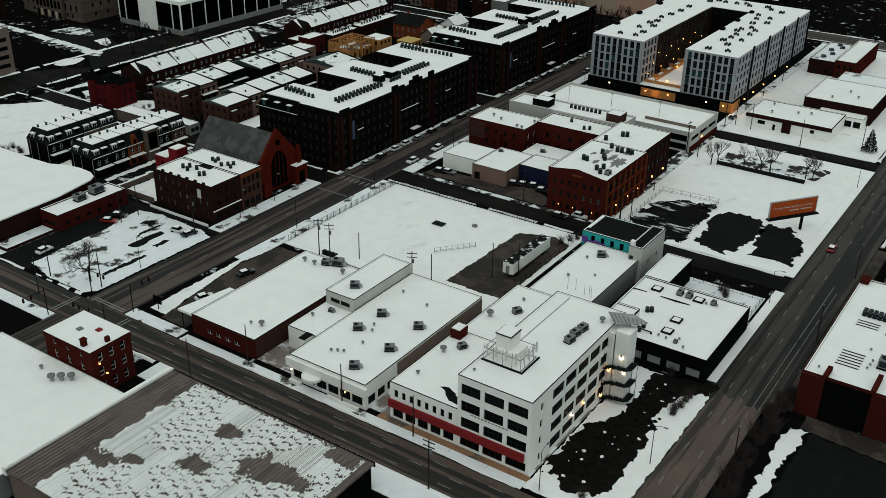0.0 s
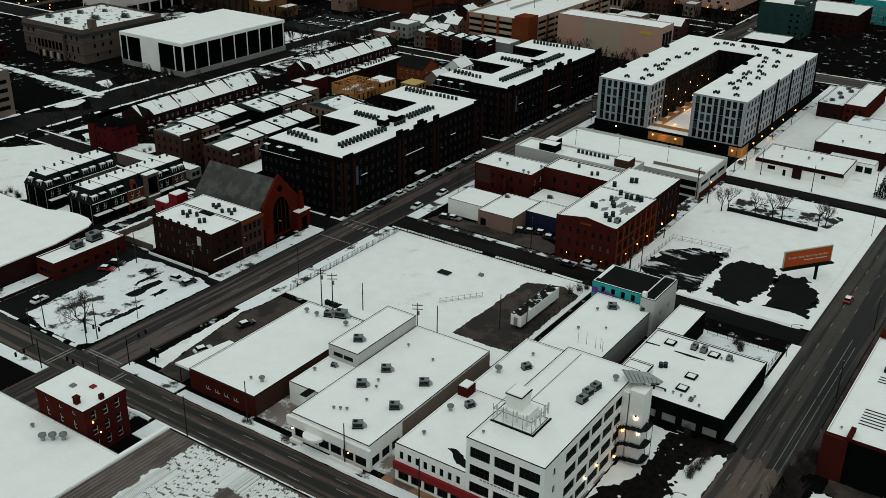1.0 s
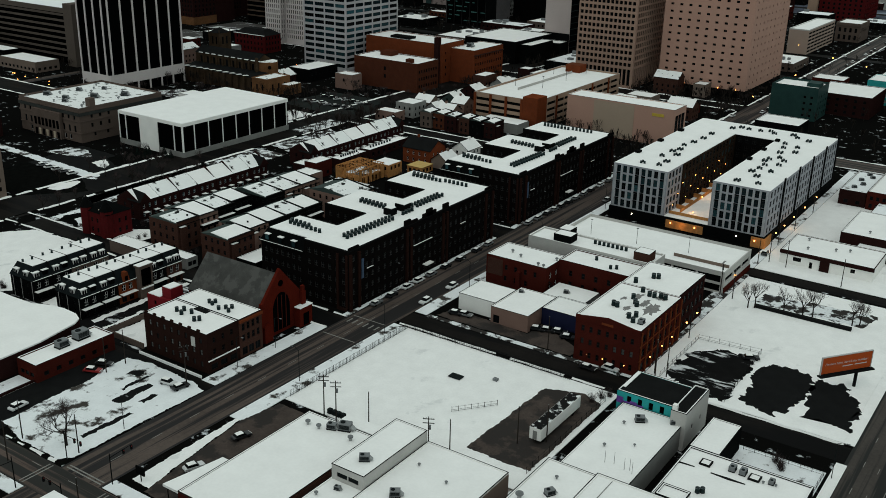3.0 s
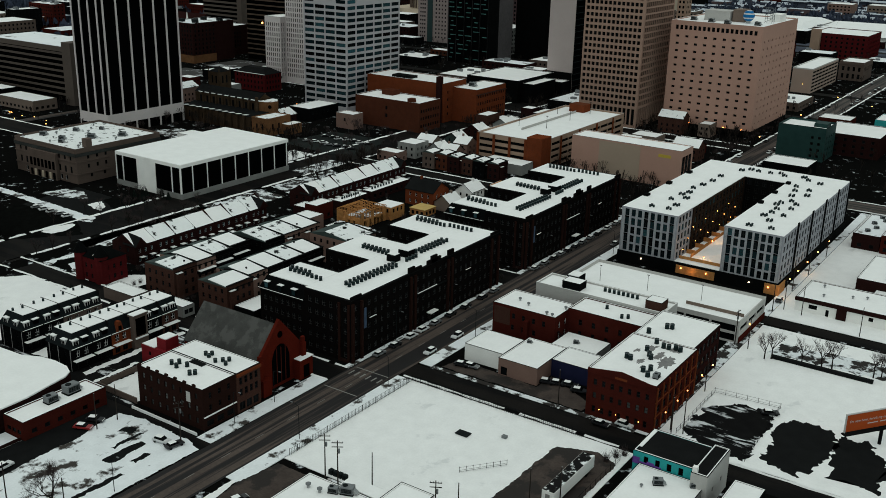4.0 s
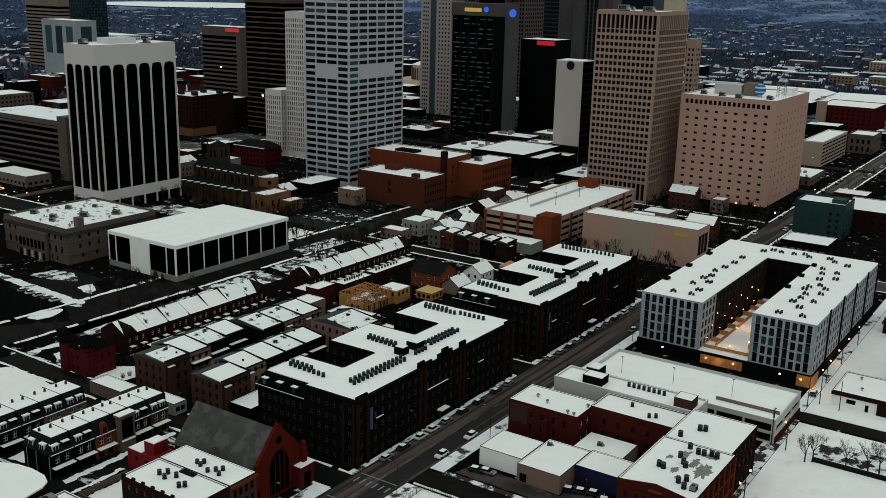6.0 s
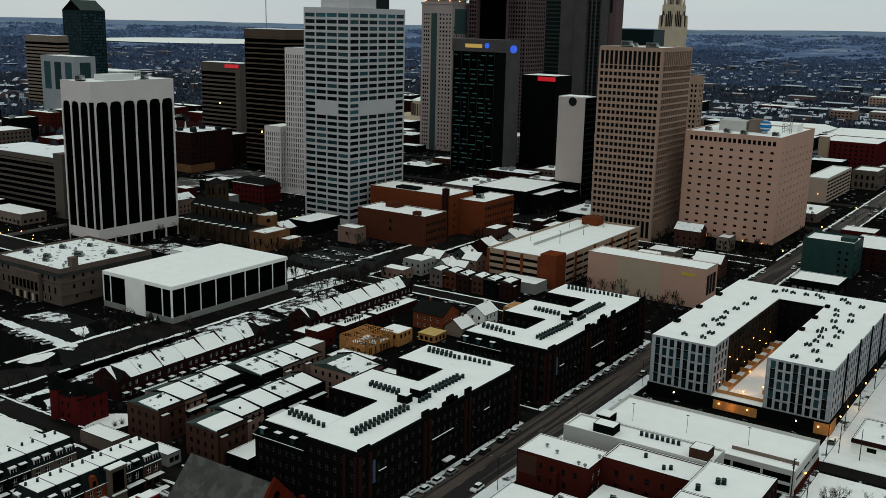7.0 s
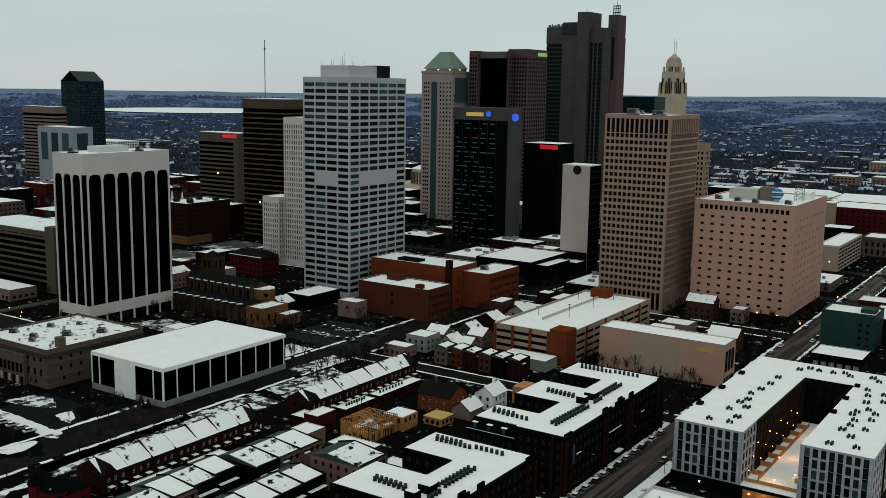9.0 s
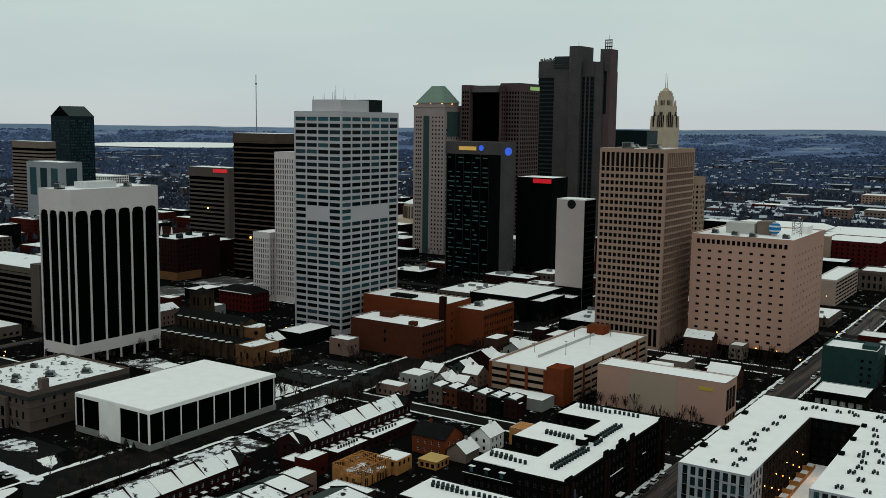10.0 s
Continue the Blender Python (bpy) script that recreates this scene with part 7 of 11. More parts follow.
walls(rx, -229.5, -219.4, 186.2, 192.4, 0, 5.2, RED_PAINT, {"S": [grid(2, 0.9, 1.2, 2.6, 1, 1, 1.5)]})
part("tower", Soup().box(-224.2, -220.6, 187.2, 191.6, 5.2, 8.2), RED_PAINT, rx)
part("tower_snow", Soup().box(-224.0, -220.8, 187.4, 191.4, 8.21, 8.4), SNOW_ROOF, rx)
part("roof_snow", Soup().box(-229.3, -224.4, 186.4, 192.2, 5.21, 5.4), SNOW_ROOF, rx)

# ---- mansard terraces ----
def dormer(ob, key, x, y, z, frame_mat):
    """A white-framed dormer with a snow cap, standing out of a mansard to the east or south."""
    east = key == "E"

    def box(a0, a1, d0, d1, z0, z1):
        return Soup().box(x + d0, x + d1, y + a0, y + a1, z0, z1) if east else Soup().box(x + a0, x + a1, y - d1, y - d0, z0, z1)
    d = part("dormer", box(-0.85, 0.85, -1.2, 0.25, z, z + 1.9), frame_mat, ob, "white-framed dormer" if frame_mat is FRAME_W else "")
    part("dormer_window", box(-0.66, -0.08, 0.26, 0.29, z + 0.2, z + 1.6), GLASS_BLACK, d)
    part("dormer_window", box(0.08, 0.66, 0.26, 0.29, z + 0.2, z + 1.6), GLASS_BLACK, d)
    part("dormer_snow", box(-1.0, 1.0, -1.1, 0.42, z + 1.91, z + 2.08), SNOW_ROOF, d)


def mansard_house(x0, x1, y0, y1, front, first, style=""):
    ob = thing("terrace_house", ((x0 + x1) / 2, (y0 + y1) / 2, 0), {"gable": "terrace house with an orange brick gable in its dark mansard", "cream": "terrace house with a tall cream bay and snow-capped cornice"}.get(style, "three-storey terrace house with dark mansard, dormers and snowy roof"), "house", "mansard terrace houses")
    w = y1 - y0
    walls(ob, x0, x1, y0, y1, 0, 6.4, front, {"E": [grid(2, 1.3, 1.9, 3.7, 1, 1, 0.7, nx=2, nz=2, frame_mat=FRAME_W), grid(2, 1.7, 2.2, 0.3, 1, 1, 0.5, nx=2)], "S": [grid(3, 0.9, 1.5, 1.2, 3.0, 2, 1.2, nz=2)] if first else []})
    hip = 2.0 if first else 0
    part("mansard", Soup().prism([(x0 - 0.2, y0 - (0.2 if first else 0)), (x1 + 0.25, y0 - (0.2 if first else 0)), (x1 + 0.25, y1), (x0 - 0.2, y1)], 6.42, 10.0, 0, [(x0 + 1.2, y0 + hip), (x1 - 1.9, y0 + hip), (x1 - 1.9, y1), (x0 + 1.2, y1)]), SLATE_DARK, ob, "dark slate mansard")
    part("roof_deck", Soup().box(x0 + 1.25, x1 - 1.95, y0 + hip + 0.05, y1 - 0.14, 10.01, 10.16), SNOW_ROOF, ob)
    part("party_wall", Soup().box(x0 + 0.6, x1 - 0.9, y1 - 0.13, y1, 8.4, 10.24), DARKTRIM, ob)
    part("cornice", Soup().box(x1 + 0.02, x1 + 0.4, y0, y1 - 0.02, 6.15, 6.41), STONE if front is not BLACKWALL else DARKTRIM, ob)
    part("cornice_snow", Soup().box(x1 + 0.26, x1 + 0.44, y0 + 0.1, y1 - 0.3, 6.42, 6.55), SNOW_ROOF, ob)
    if style == "gable":
        yc = y0 + w * 0.45
        part("brick_gable", Soup().prism([(x1 - 1.0, yc - 1.2), (x1 + 0.35, yc - 1.2), (x1 + 0.35, yc + 1.2), (x1 - 1.0, yc + 1.2)], 6.44, 9.4, 0, [(x1 - 1.0, yc - 0.5), (x1 + 0.35, yc - 0.5), (x1 + 0.35, yc + 0.5), (x1 - 1.0, yc + 0.5)]), front, ob, "stepped orange brick gable")
        part("gable_window", Soup().box(x1 + 0.36, x1 + 0.4, yc - 0.5, yc + 0.5, 6.8, 8.2), GLASS_BLACK, ob)
    elif style == "cream":
        part("bay", Soup().box(x1 + 0.02, x1 + 1.6, y0 + 0.2, y1 - 0.2, 0, 9.6), STONE, ob, "tall cream stone bay")
        part("bay_cornice", Soup().box(x1 - 0.6, x1 + 1.9, y0, y1 - 0.02, 9.61, 10.1), STONE, ob)
        part("bay_snow", Soup().box(x1 - 0.5, x1 + 1.95, y0 + 0.05, y1 - 0.07, 10.11, 10.28), SNOW_ROOF, ob)
        part("bay_window", Soup().box(x1 + 1.61, x1 + 1.66, y0 + 0.9, y1 - 0.9, 3.7, 9.0), GLASS_BLACK, ob, "tall dark glazed panel")
        part("bay_ledge", Soup().box(x1 + 1.62, x1 + 2.1, y0 + 0.5, y1 - 0.5, 3.0, 3.3), SNOW_ROOF, ob)
    else:
        for c in (0.28, 0.72):
            dormer(ob, "E", x1 - 0.45, y0 + w * c, 6.6, FRAME_W if c < 0.5 or front is not BLACKWALL else BLACKWALL)
    if first:
        for c in (0.25, 0.68):
            dormer(ob, "S", x0 + (x1 - x0) * c, y0 + 0.5, 6.6, FRAME_W)
        for x in (x0 + 1.4, x0 + 5.2, x1 - 0.15):
            part("downpipe", Soup().tube((x, y0 - 0.12, 0.1), (x, y0 - 0.12, 6.3), 0.07, 0.07, 6), PALE_TRIM, ob)
    if style != "cream":
        part("porch", Soup().box(x1 + 0.02, x1 + 1.5, y0 + 0.3, y1 - 0.5, 2.7, 2.99), front, ob)
        part("porch_snow", Soup().box(x1 + 0.03, x1 + 1.6, y0 + 0.3, y1 - 0.5, 3.0, 3.16), SNOW_ROOF, ob)
    place("condenser", x0 + 3.4, y0 + w * 0.36, 10.17, 0, 0.75)
    place("condenser", x0 + 3.8, y0 + w * 0.78, 10.17, 0, 0.75)
    return ob


ya = [170.6, 177.4, 183.6, 189.8, 195.0, 201.2, 207.2]
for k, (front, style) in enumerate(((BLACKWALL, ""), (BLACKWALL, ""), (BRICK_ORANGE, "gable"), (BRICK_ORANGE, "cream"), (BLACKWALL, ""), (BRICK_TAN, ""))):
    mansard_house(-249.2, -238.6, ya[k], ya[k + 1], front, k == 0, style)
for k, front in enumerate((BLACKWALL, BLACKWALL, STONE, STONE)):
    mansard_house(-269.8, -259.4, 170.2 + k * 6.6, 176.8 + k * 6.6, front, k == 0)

# ---- townhouses with pitched snowy roofs ----


def town_house(x0, x1, y0, y1, h, front, label="townhouse with a pitched snowy roof, dark slopes and parapets", tilt=1.2, rows=3):
    ob = thing("townhouse", ((x0 + x1) / 2, (y0 + y1) / 2, 0), label, "house", "townhouses")
    nc = max(2, int((y1 - y0) / 2.6))
    ns = max(2, int((x1 - x0) / 2.8))
    walls(ob, x0, x1, y0, y1, 0, h, front, {"E": [grid(nc, 1.1, 1.6, 1.0, 3.0, rows, 0.5, nz=2)], "S": [grid(ns, 1.0, 1.5, 1.0, 3.0, rows, 0.8, nz=2)]}, limit=12)
    r = random.Random(int(x0 * 7 + y0 * 13))
    c = x0 + (x1 - x0) * r.uniform(0.26, 0.34)
    top = h + 0.7 + 0.75 * tilt
    # ridge along y: a long slope to the street and a short dark slope behind
    hip = y0 + 0.1
    s = Soup()
    s.v = [(x0, y0, h + .02), (x1, y0, h + .02), (x1, y1, h + .02), (x0, y1, h + .02), (c, hip, top), (c, y1, top)]
    s.f, s.m = [(0, 3, 2, 1), (1, 2, 5, 4), (0, 1, 4), (3, 0, 4, 5), (2, 3, 5)], [0] * 5
    part("roof", s, GREENMETAL, ob, "dark green metal roof")

    def on(fx, y):
        return (c + (x1 - 0.45 - c) * fx, y, top + (h + .05 - top) * fx * 0.98 + 0.03)
    q = [on(0.03, hip + 0.25), on(0.45, hip + 0.3), on(0.97, y0 + 0.45), on(0.97, y1 - 0.35), on(0.03, y1 - 0.35)]
    t = Soup()
    t.v = q + [(x, y, z + 0.16) for x, y, z in q]
    t.f, t.m = [(5, 6, 7, 8, 9)] + [(k, (k + 1) % 5, 5 + (k + 1) % 5, 5 + k) for k in range(5)], [0] * 6
    part("roof_snow", t, SNOW_MELT if r.random() < 0.3 else SNOW_ROOF, ob)
    p = Soup().box(x1 - 0.3, x1, y0, y1, h + .02, h + 0.6)
    p.box(x1 - 0.36, x1 + 0.35, y0 - 0.06, y1, h + 0.61, h + 0.75, 1).box(x1 + 0.01, x1 + 0.2, y0, y1, h - 0.9, h - 0.7, 1)
    part("parapet", p, [front, DARKTRIM], ob)
    w = Soup()
    w.v = [(x0, y1 - .25, h), (x1, y1 - .25, h), (x1, y1 - .25, h + 0.75), (c, y1 - .25, top + 0.4), (x0, y1 - .25, h + 0.5)]
    w.v += [(x, y1, z) for x, y, z in w.v]
    w.f, w.m = [(0, 1, 2, 3, 4), (9, 8, 7, 6, 5)] + [(k, 5 + k, 5 + (k + 1) % 5, (k + 1) % 5) for k in range(5)], [0] * 7
    part("party_wall", w, DARKTRIM, ob)
    if r.random() < 0.6:
        part("bay", Soup().box(x1 + 0.02, x1 + 0.9, y0 + 0.8, y0 + 3.0, 0, h - 1.2), front, ob)
        part("bay_snow", Soup().box(x1 + 0.02, x1 + 1.0, y0 + 0.7, y0 + 3.1, h - 1.19, h - 1.05), SNOW_ROOF, ob)
    else:
        part("balcony", Soup().box(x1 + 0.02, x1 + 1.7, y0 + 0.6, y1 - 1.0, h * 0.62, h * 0.62 + 0.9), BLACKWALL, ob, "dark railed balcony")
        part("balcony_snow", Soup().box(x1 + 0.1, x1 + 1.6, y0 + 0.7, y1 - 1.1, h * 0.62 + 0.91, h * 0.62 + 1.0), SNOW_ROOF, ob)
    for k in range(r.randint(0, 1)):
        vx, vy = r.uniform(c + 0.6, x1 - 1.4), r.uniform(hip + 0.5, y1 - 1)
        vz = top + (h - top) * (vx - c) / (x1 - 0.45 - c)
        part("flue", Soup().box(vx - 0.22, vx + 0.22, vy - 0.22, vy + 0.22, vz, vz + 0.75), DARKTRIM, ob)
    return ob


town_house(-270, -256.4, 221.6, 231.2, 10.0, BRICK_TAN, "tan brick corner townhouse with a low snowy roof", tilt=0.2)
for k, y in enumerate((231.6, 240.6, 249.8)):
    town_house(-274.4, -257.6 - 1.4 * k, y, y + 9.0, 9.2, (CREAM, BLACKWALL, BLACKWALL)[k], tilt=0.9)
for k, y in enumerate((261.6, 271.0, 280.4)):
    town_house(-272.4, -255.2, y, y + 9.2, 9.0, (BLACKWALL, CREAM, CREAM)[k], tilt=1.1)
town_house(-246.4, -233.8, 222.4, 233.6, 9.2, BRICK_TAN, "tan brick corner townhouse with a low snowy roof", tilt=0.2)
for k, y in enumerate((234.4, 243.4, 252.4, 261.4)):
    town_house(-251, -236.8, y, y + 8.8, 8.6, (CREAM, BLACKWALL, BLACKWALL, BLACKWALL)[k], tilt=1.0)
town_house(-249.8, -230.6, 278.0, 291.4, 9.6, CREAM, "cream townhouse with a tilted snowy roof", tilt=1.3)

# ---- long brick terraces with snowy gable roofs ----


def terrace(x0, x1, y0, n, step, rise=3.4, h=6.6):
    for k in range(n):
        a, b = y0 + k * step, y0 + (k + 1) * step - 0.12
        ob = thing("row_house", ((x0 + x1) / 2, (a + b) / 2, 0), "two-storey dark red brick row house with a snowy gable roof", "house", "brick row houses")
        walls(ob, x0, x1, a, b, 0, h, BRICK_MAROON, {"E": [grid(3, 1.0, 1.5, 1.0, 3.0, 2, 0.6, nz=2, frame_mat=FRAME_W, glass=GLASS_BLUE)], "S": [grid(2, 1.0, 1.5, 1.0, 3.0, 2, 2.0, nz=2)]})
        lift = 0.0
        gable_roof(ob, x0, x1, a + 0.02, b - 0.02, h, rise + lift, "y", SNOW_MELT if k % 4 in (1, 2) else SNOW_ROOF, BRICK_MAROON, 0.02)
        c = (x0 + x1) / 2
        s = Soup()
        s.v = [(x0 - .4, b - .2, h - .2), (x1 + .4, b - .2, h - .2), (c, b - .2, h + rise + 1.0), (x0 - .4, b + .1, h - .2), (x1 + .4, b + .1, h - .2), (c, b + .1, h + rise + 1.0)]
        s.f, s.m = [(0, 1, 2), (5, 4, 3), (0, 3, 4, 1), (1, 4, 5, 2), (2, 5, 3, 0)], [0] * 5
        if k in (1, 3, 4, n - 1):
            part("party_parapet", s, BRICK_MAROON, ob)
        if k in (0, n - 1):
            gy = a + 2.2 if k == 0 else b - 2.2
            e = Soup()
            e.v = [(c, gy - 2.6, h + 0.1), (x1 + 0.8, gy - 2.6, h + 0.1), (x1 + 0.8, gy + 2.6, h + 0.1), (c, gy + 2.6, h + 0.1), (c - 1, gy, h + rise + 0.5), (x1 + 0.8, gy, h + rise - 0.2)]
            e.f, e.m = [(0, 1, 5, 4), (2, 3, 4, 5), (1, 2, 5), (3, 0, 4)], [0, 0, 1, 1]
            part("cross_gable", e, [BLACKTOP, BRICK_MAROON], ob, "dark slated cross gable")
        for q in (0.25, 0.75):
            yy = a + (b - a) * q
            p_ = part("porch_canopy", Soup().box(x1 + 0.02, x1 + 1.6, yy - 0.9, yy + 0.9, 2.5, 2.7), BRICK_MAROON, ob)
            part("porch_snow", Soup().box(x1 + 0.05, x1 + 1.65, yy - 0.95, yy + 0.95, 2.71, 2.86), SNOW_ROOF, p_)


terrace(-304, -291.8, 235.5, 7, 9.2)
terrace(-300, -288.4, 322, 7, 9.4)
tu = thing("turreted_house", (-291, 222, 0), "crimson brick house with pointed turret roofs", "house")
walls(tu, -298.5, -285.2, 216.5, 226.5, 0, 8.2, BRICK_CRIMSON, {"S": [grid(4, 0.9, 1.6, 1.2, 3.4, 2, 1.0, nz=2)], "E": [grid(3, 0.9, 1.6, 1.2, 3.4, 2, 1.0, nz=2)]})
part("hip_roof", Soup().prism([(-298.8, 216.2), (-284.9, 216.2), (-284.9, 226.8), (-298.8, 226.8)], 8.22, 11.0, 0, [(-293, 220.8), (-290.5, 220.8), (-290.5, 222.2), (-293, 222.2)]), BLACKWALL, tu, "dark slate hip roof")
for x, y in ((-296.5, 217.2), (-287.2, 218.0)):
    s = Soup()
    ring_fan(s, x, y, 0, 2.2, 9.4, 10)
    t_ = part("turret", s, BRICK_CRIMSON, tu)
    s = Soup()
    s.prism([(x + 2.5 * math.cos(2 * math.pi * i / 10), y + 2.5 * math.sin(2 * math.pi * i / 10)) for i in range(10)], 9.41, 13.2, 0, [(x + 0.05 * math.cos(2 * math.pi * i / 10), y + 0.05 * math.sin(2 * math.pi * i / 10)) for i in range(10)])
    part("cone_roof", s, BLACKWALL, t_)
part("snow_patch", Soup().prism([(-290, 216.8), (-286, 216.8), (-286.6, 219), (-289.6, 219)], 9.3, 9.6, 0, [(-290, 218.3), (-287.6, 218.3), (-288, 219.4), (-289.6, 219.4)]), SNOW_ROOF, tu)

# ---- timber frame going up ----
tf = thing("timber_frame_house", (-261, 322, 0), "half-built house of raw orange timber studs and sheets", "building site")
TX0, TX1, TY0, TY1 = -268.6, -256.6, 315.2, 331.4
for k in range(15):
    x = TX0 + (TX1 - TX0) * k / 14
    for y in (TY0, TY1):
        part("stud", Soup().box(x - 0.09, x + 0.09, y - 0.09, y + 0.09, 0.2, 6.2), TIMBER, tf)
for k in range(19):
    y = TY0 + (TY1 - TY0) * k / 18
    for x in (TX0, TX1):
        part("stud", Soup().box(x - 0.09, x + 0.09, y - 0.09, y + 0.09, 0.2, 6.2), TIMBER, tf)
for z in (3.1, 6.2):
    for y in (TY0, (TY0 + TY1) / 2, TY1):
        part("plate", Soup().box(TX0 - 0.1, TX1 + 0.1, y - 0.12, y + 0.12, z, z + 0.25), TIMBER, tf)
    for x in (TX0, (TX0 + TX1) / 2, TX1):
        part("beam", Soup().box(x - 0.12, x + 0.12, TY0 + 0.13, TY1 - 0.13, z + 0.26, z + 0.5), TIMBER, tf)
rtf = random.Random(4)
for x0, x1, z0, z1 in ((TX0, TX0 + 3.2, 0.2, 6.0), (TX0 + 4.4, TX0 + 5.6, 0.2, 6.0), (TX0 + 3.2, TX0 + 4.4, 2.4, 3.3), (TX0 + 6.6, TX0 + 8.2, 0.2, 3.2), (TX0 + 9.4, TX1, 2.2, 4.2)):
    part("sheathing", Soup().box(x0, x1, TY0 - 0.17, TY0 - 0.1, z0, z1), TIMBER, tf)
for y0, y1, z0, z1 in ((TY0, TY0 + 1.8, 0.2, 6.0), (TY0 + 3.4, TY0 + 5, 0.2, 3.2), (TY0 + 6.4, TY0 + 8.0, 0.2, 6.0), (TY0 + 10, TY0 + 12.4, 2.8, 4.0), (TY1 - 2, TY1, 0.2, 6.0)):
    part("sheathing", Soup().box(TX1 + 0.1, TX1 + 0.17, y0, y1, z0, z1), TIMBER, tf)
    part("sheathing", Soup().box(TX0 + 0.1, TX0 + 0.17, y0, y1, z0, z1), TIMBER, tf)
for k in range(9):
    y = TY0 + 0.6 + k * 1.9
    c, r = (TX0 + TX1) / 2 + rtf.uniform(-.2, .2), 8.6 + rtf.uniform(-.2, .3)
    s = Soup().tube((TX0, y, 6.7), (c, y, r), 0.13, 0.13, 4).tube((c, y, r), (TX1, y, 6.7), 0.13, 0.13, 4)
    if k % 2:
        s.tube((TX0 + 1, y, 6.8), (TX1 - 1, y, 6.8), 0.1, 0.1, 4)
    if k < 6:
        part("truss", s, TIMBER, tf)
part("floor", Soup().box(TX0 + 0.2, TX1 - 0.2, TY0 + 0.2, TY1 - 0.2, 2.9, 3.08), TIMBER, tf)
part("floor_snow", Soup().box(TX0 + 1.5, TX1 - 1.0, TY0 + 4, TY1 - 0.6, 3.09, 3.18), SNOW_WORN, tf)
tf2 = thing("sheathed_house", (-259, 340, 0), "new house wrapped in raw timber sheathing with snowy top", "building site")
walls(tf2, -263.4, -254.6, 332, 341, 0.1, 5.2, TIMBER, {"E": [grid(3, 1.2, 1.6, 2.9, 1, 1, 0.6)], "S": [grid(3, 1.2, 1.6, 2.9, 1, 1, 0.6)]})
part("roof_snow", Soup().box(-263.2, -254.8, 332.2, 340.8, 5.22, 5.4), SNOW_ROOF, tf2)
tf3 = thing("low_timber_shed", (-250, 349, 0), "low sheathed timber box on the building site", "building site")
walls(tf3, -254, -246.5, 344, 352, 0.1, 2.9, TIMBER, {"S": [grid(3, 1.4, 1.6, 0.4, 1, 1, 0.4)], "E": [grid(3, 1.4, 1.6, 0.4, 1, 1, 0.4)]})
part("deck", Soup().box(-254.2, -246.3, 343.8, 352.2, 2.92, 3.05), mat("yellow_board", (0.48, 0.33, 0.12), 0.8, 0.15, 0.5, 5.0, 0.1), tf3)
gable_house("brick_gable_house", "two-storey orange brick house with a dark gable roof", -265.4, -251, 356.4, 368, 6.6, 3.6, "x", BRICK_ORANGE, BLACKTOP, {"S": [grid(4, 1.0, 1.5, 1.0, 2.9, 2, 1.0, nz=2, frame_mat=FRAME_W)], "E": [grid(3, 1.0, 1.5, 1.0, 2.9, 2, 1.0, nz=2, frame_mat=FRAME_W)]})
gable_house("white_gable_cottage", "small white cottage with a snowy gable roof", -248.8, -240.5, 370, 380, 6, 3, "y", WHITE, SNOW_ROOF, {"S": [grid(2, 1.0, 1.4, 1.0, 2.7, 2, 1.0, nz=2)], "E": [grid(3, 1.0, 1.4, 1.0, 2.7, 2, 0.8, nz=2)]})
gable_house("snowy_cottage", "low cottage with a snowy gable roof", -250, -242, 356, 365, 3.6, 3, "y", TAN, SNOW_ROOF)
block("timber_box_house", "new house sheathed in raw boards", "building site", -240.4, -231, 384, 393, 6.4, TIMBER, lip=0.1, snow=TIMBER)

# low garages and back buildings between the terraces
for x0, x1, y0, y1, h, m, lab in ((-284.2, -278.6, 330, 347.5, 3.6, BRICK_MAROON, "long low garage row with a snowy roof"), (-283.8, -278.6, 350, 378, 3.6, BRICK_MAROON, "long low garage row with a snowy roof"), (-290.2, -283.4, 313.4, 320.8, 4.0, BRICK_MAROON, "low brick back building with a snowy roof"),
                                  (-276.8, -268.2, 296.6, 306.6, 6.0, CREAM, "pale flat-roofed back building"), (-282.6, -276.4, 312, 322, 6.4, BRICK_RED, "narrow red brick back house"), (-286.4, -279.4, 262, 276, 3.4, BRICK_MAROON, "low garage with a snowy roof"), (-287.2, -280.6, 240, 256, 3.2, BLACKWALL, "low garage with a snowy roof"),
                                  (-238, -228.6, 296, 304, 3.4, GREYWALL, "low snowy carport behind the apartments"), (-262, -246, 300, 309, 4.0, BRICK_TAN, "low buff brick garage"), (-252.6, -243.6, 213.4, 218, 3.2, GREYWALL, "snowy carport beside the terraces"), (-276, -262, 209.8, 216, 3.4, STONE, "snowy garage behind the terraces"), (-232.6, -224.4, 224, 262, 3.2, BLACKWALL, "narrow snowy garage row beside the apartments")):
    ob = block("back_building", lab, "garage", x0, x1, y0, y1, h, m, {"E": [grid(max(2, int((y1 - y0) / 3.6)), 1.6, 1.5, 0.9, 1, 1, 0.5)]}, lip=0.3, group="low back buildings")
for k in range(8):
    place("condenser", -281.6, 334 + k * 1.5, 3.83, 0, 0.9)
    place("condenser", -281.4, 354 + k * 2.0, 3.83, 0, 0.9)
rhg = random.Random(12)
for k in range(70):
    x, y = rhg.choice(((-289.5, -286), (-279, -275.6), (-310, -305.5), (-254.4, -250.4))[k % 4:k % 4 + 1])[0] + rhg.uniform(0, 3), rhg.uniform(218, 385)
    if not any(a - 0.6 < x < b + 0.6 and c - 0.6 < y < d + 0.6 for a, b, c, d in FOOT):
        place(rhg.choice(("shrub", "shrub", "tree_s")), x, y, 0.0, rhg.uniform(0, 360), rhg.uniform(0.8, 1.3))

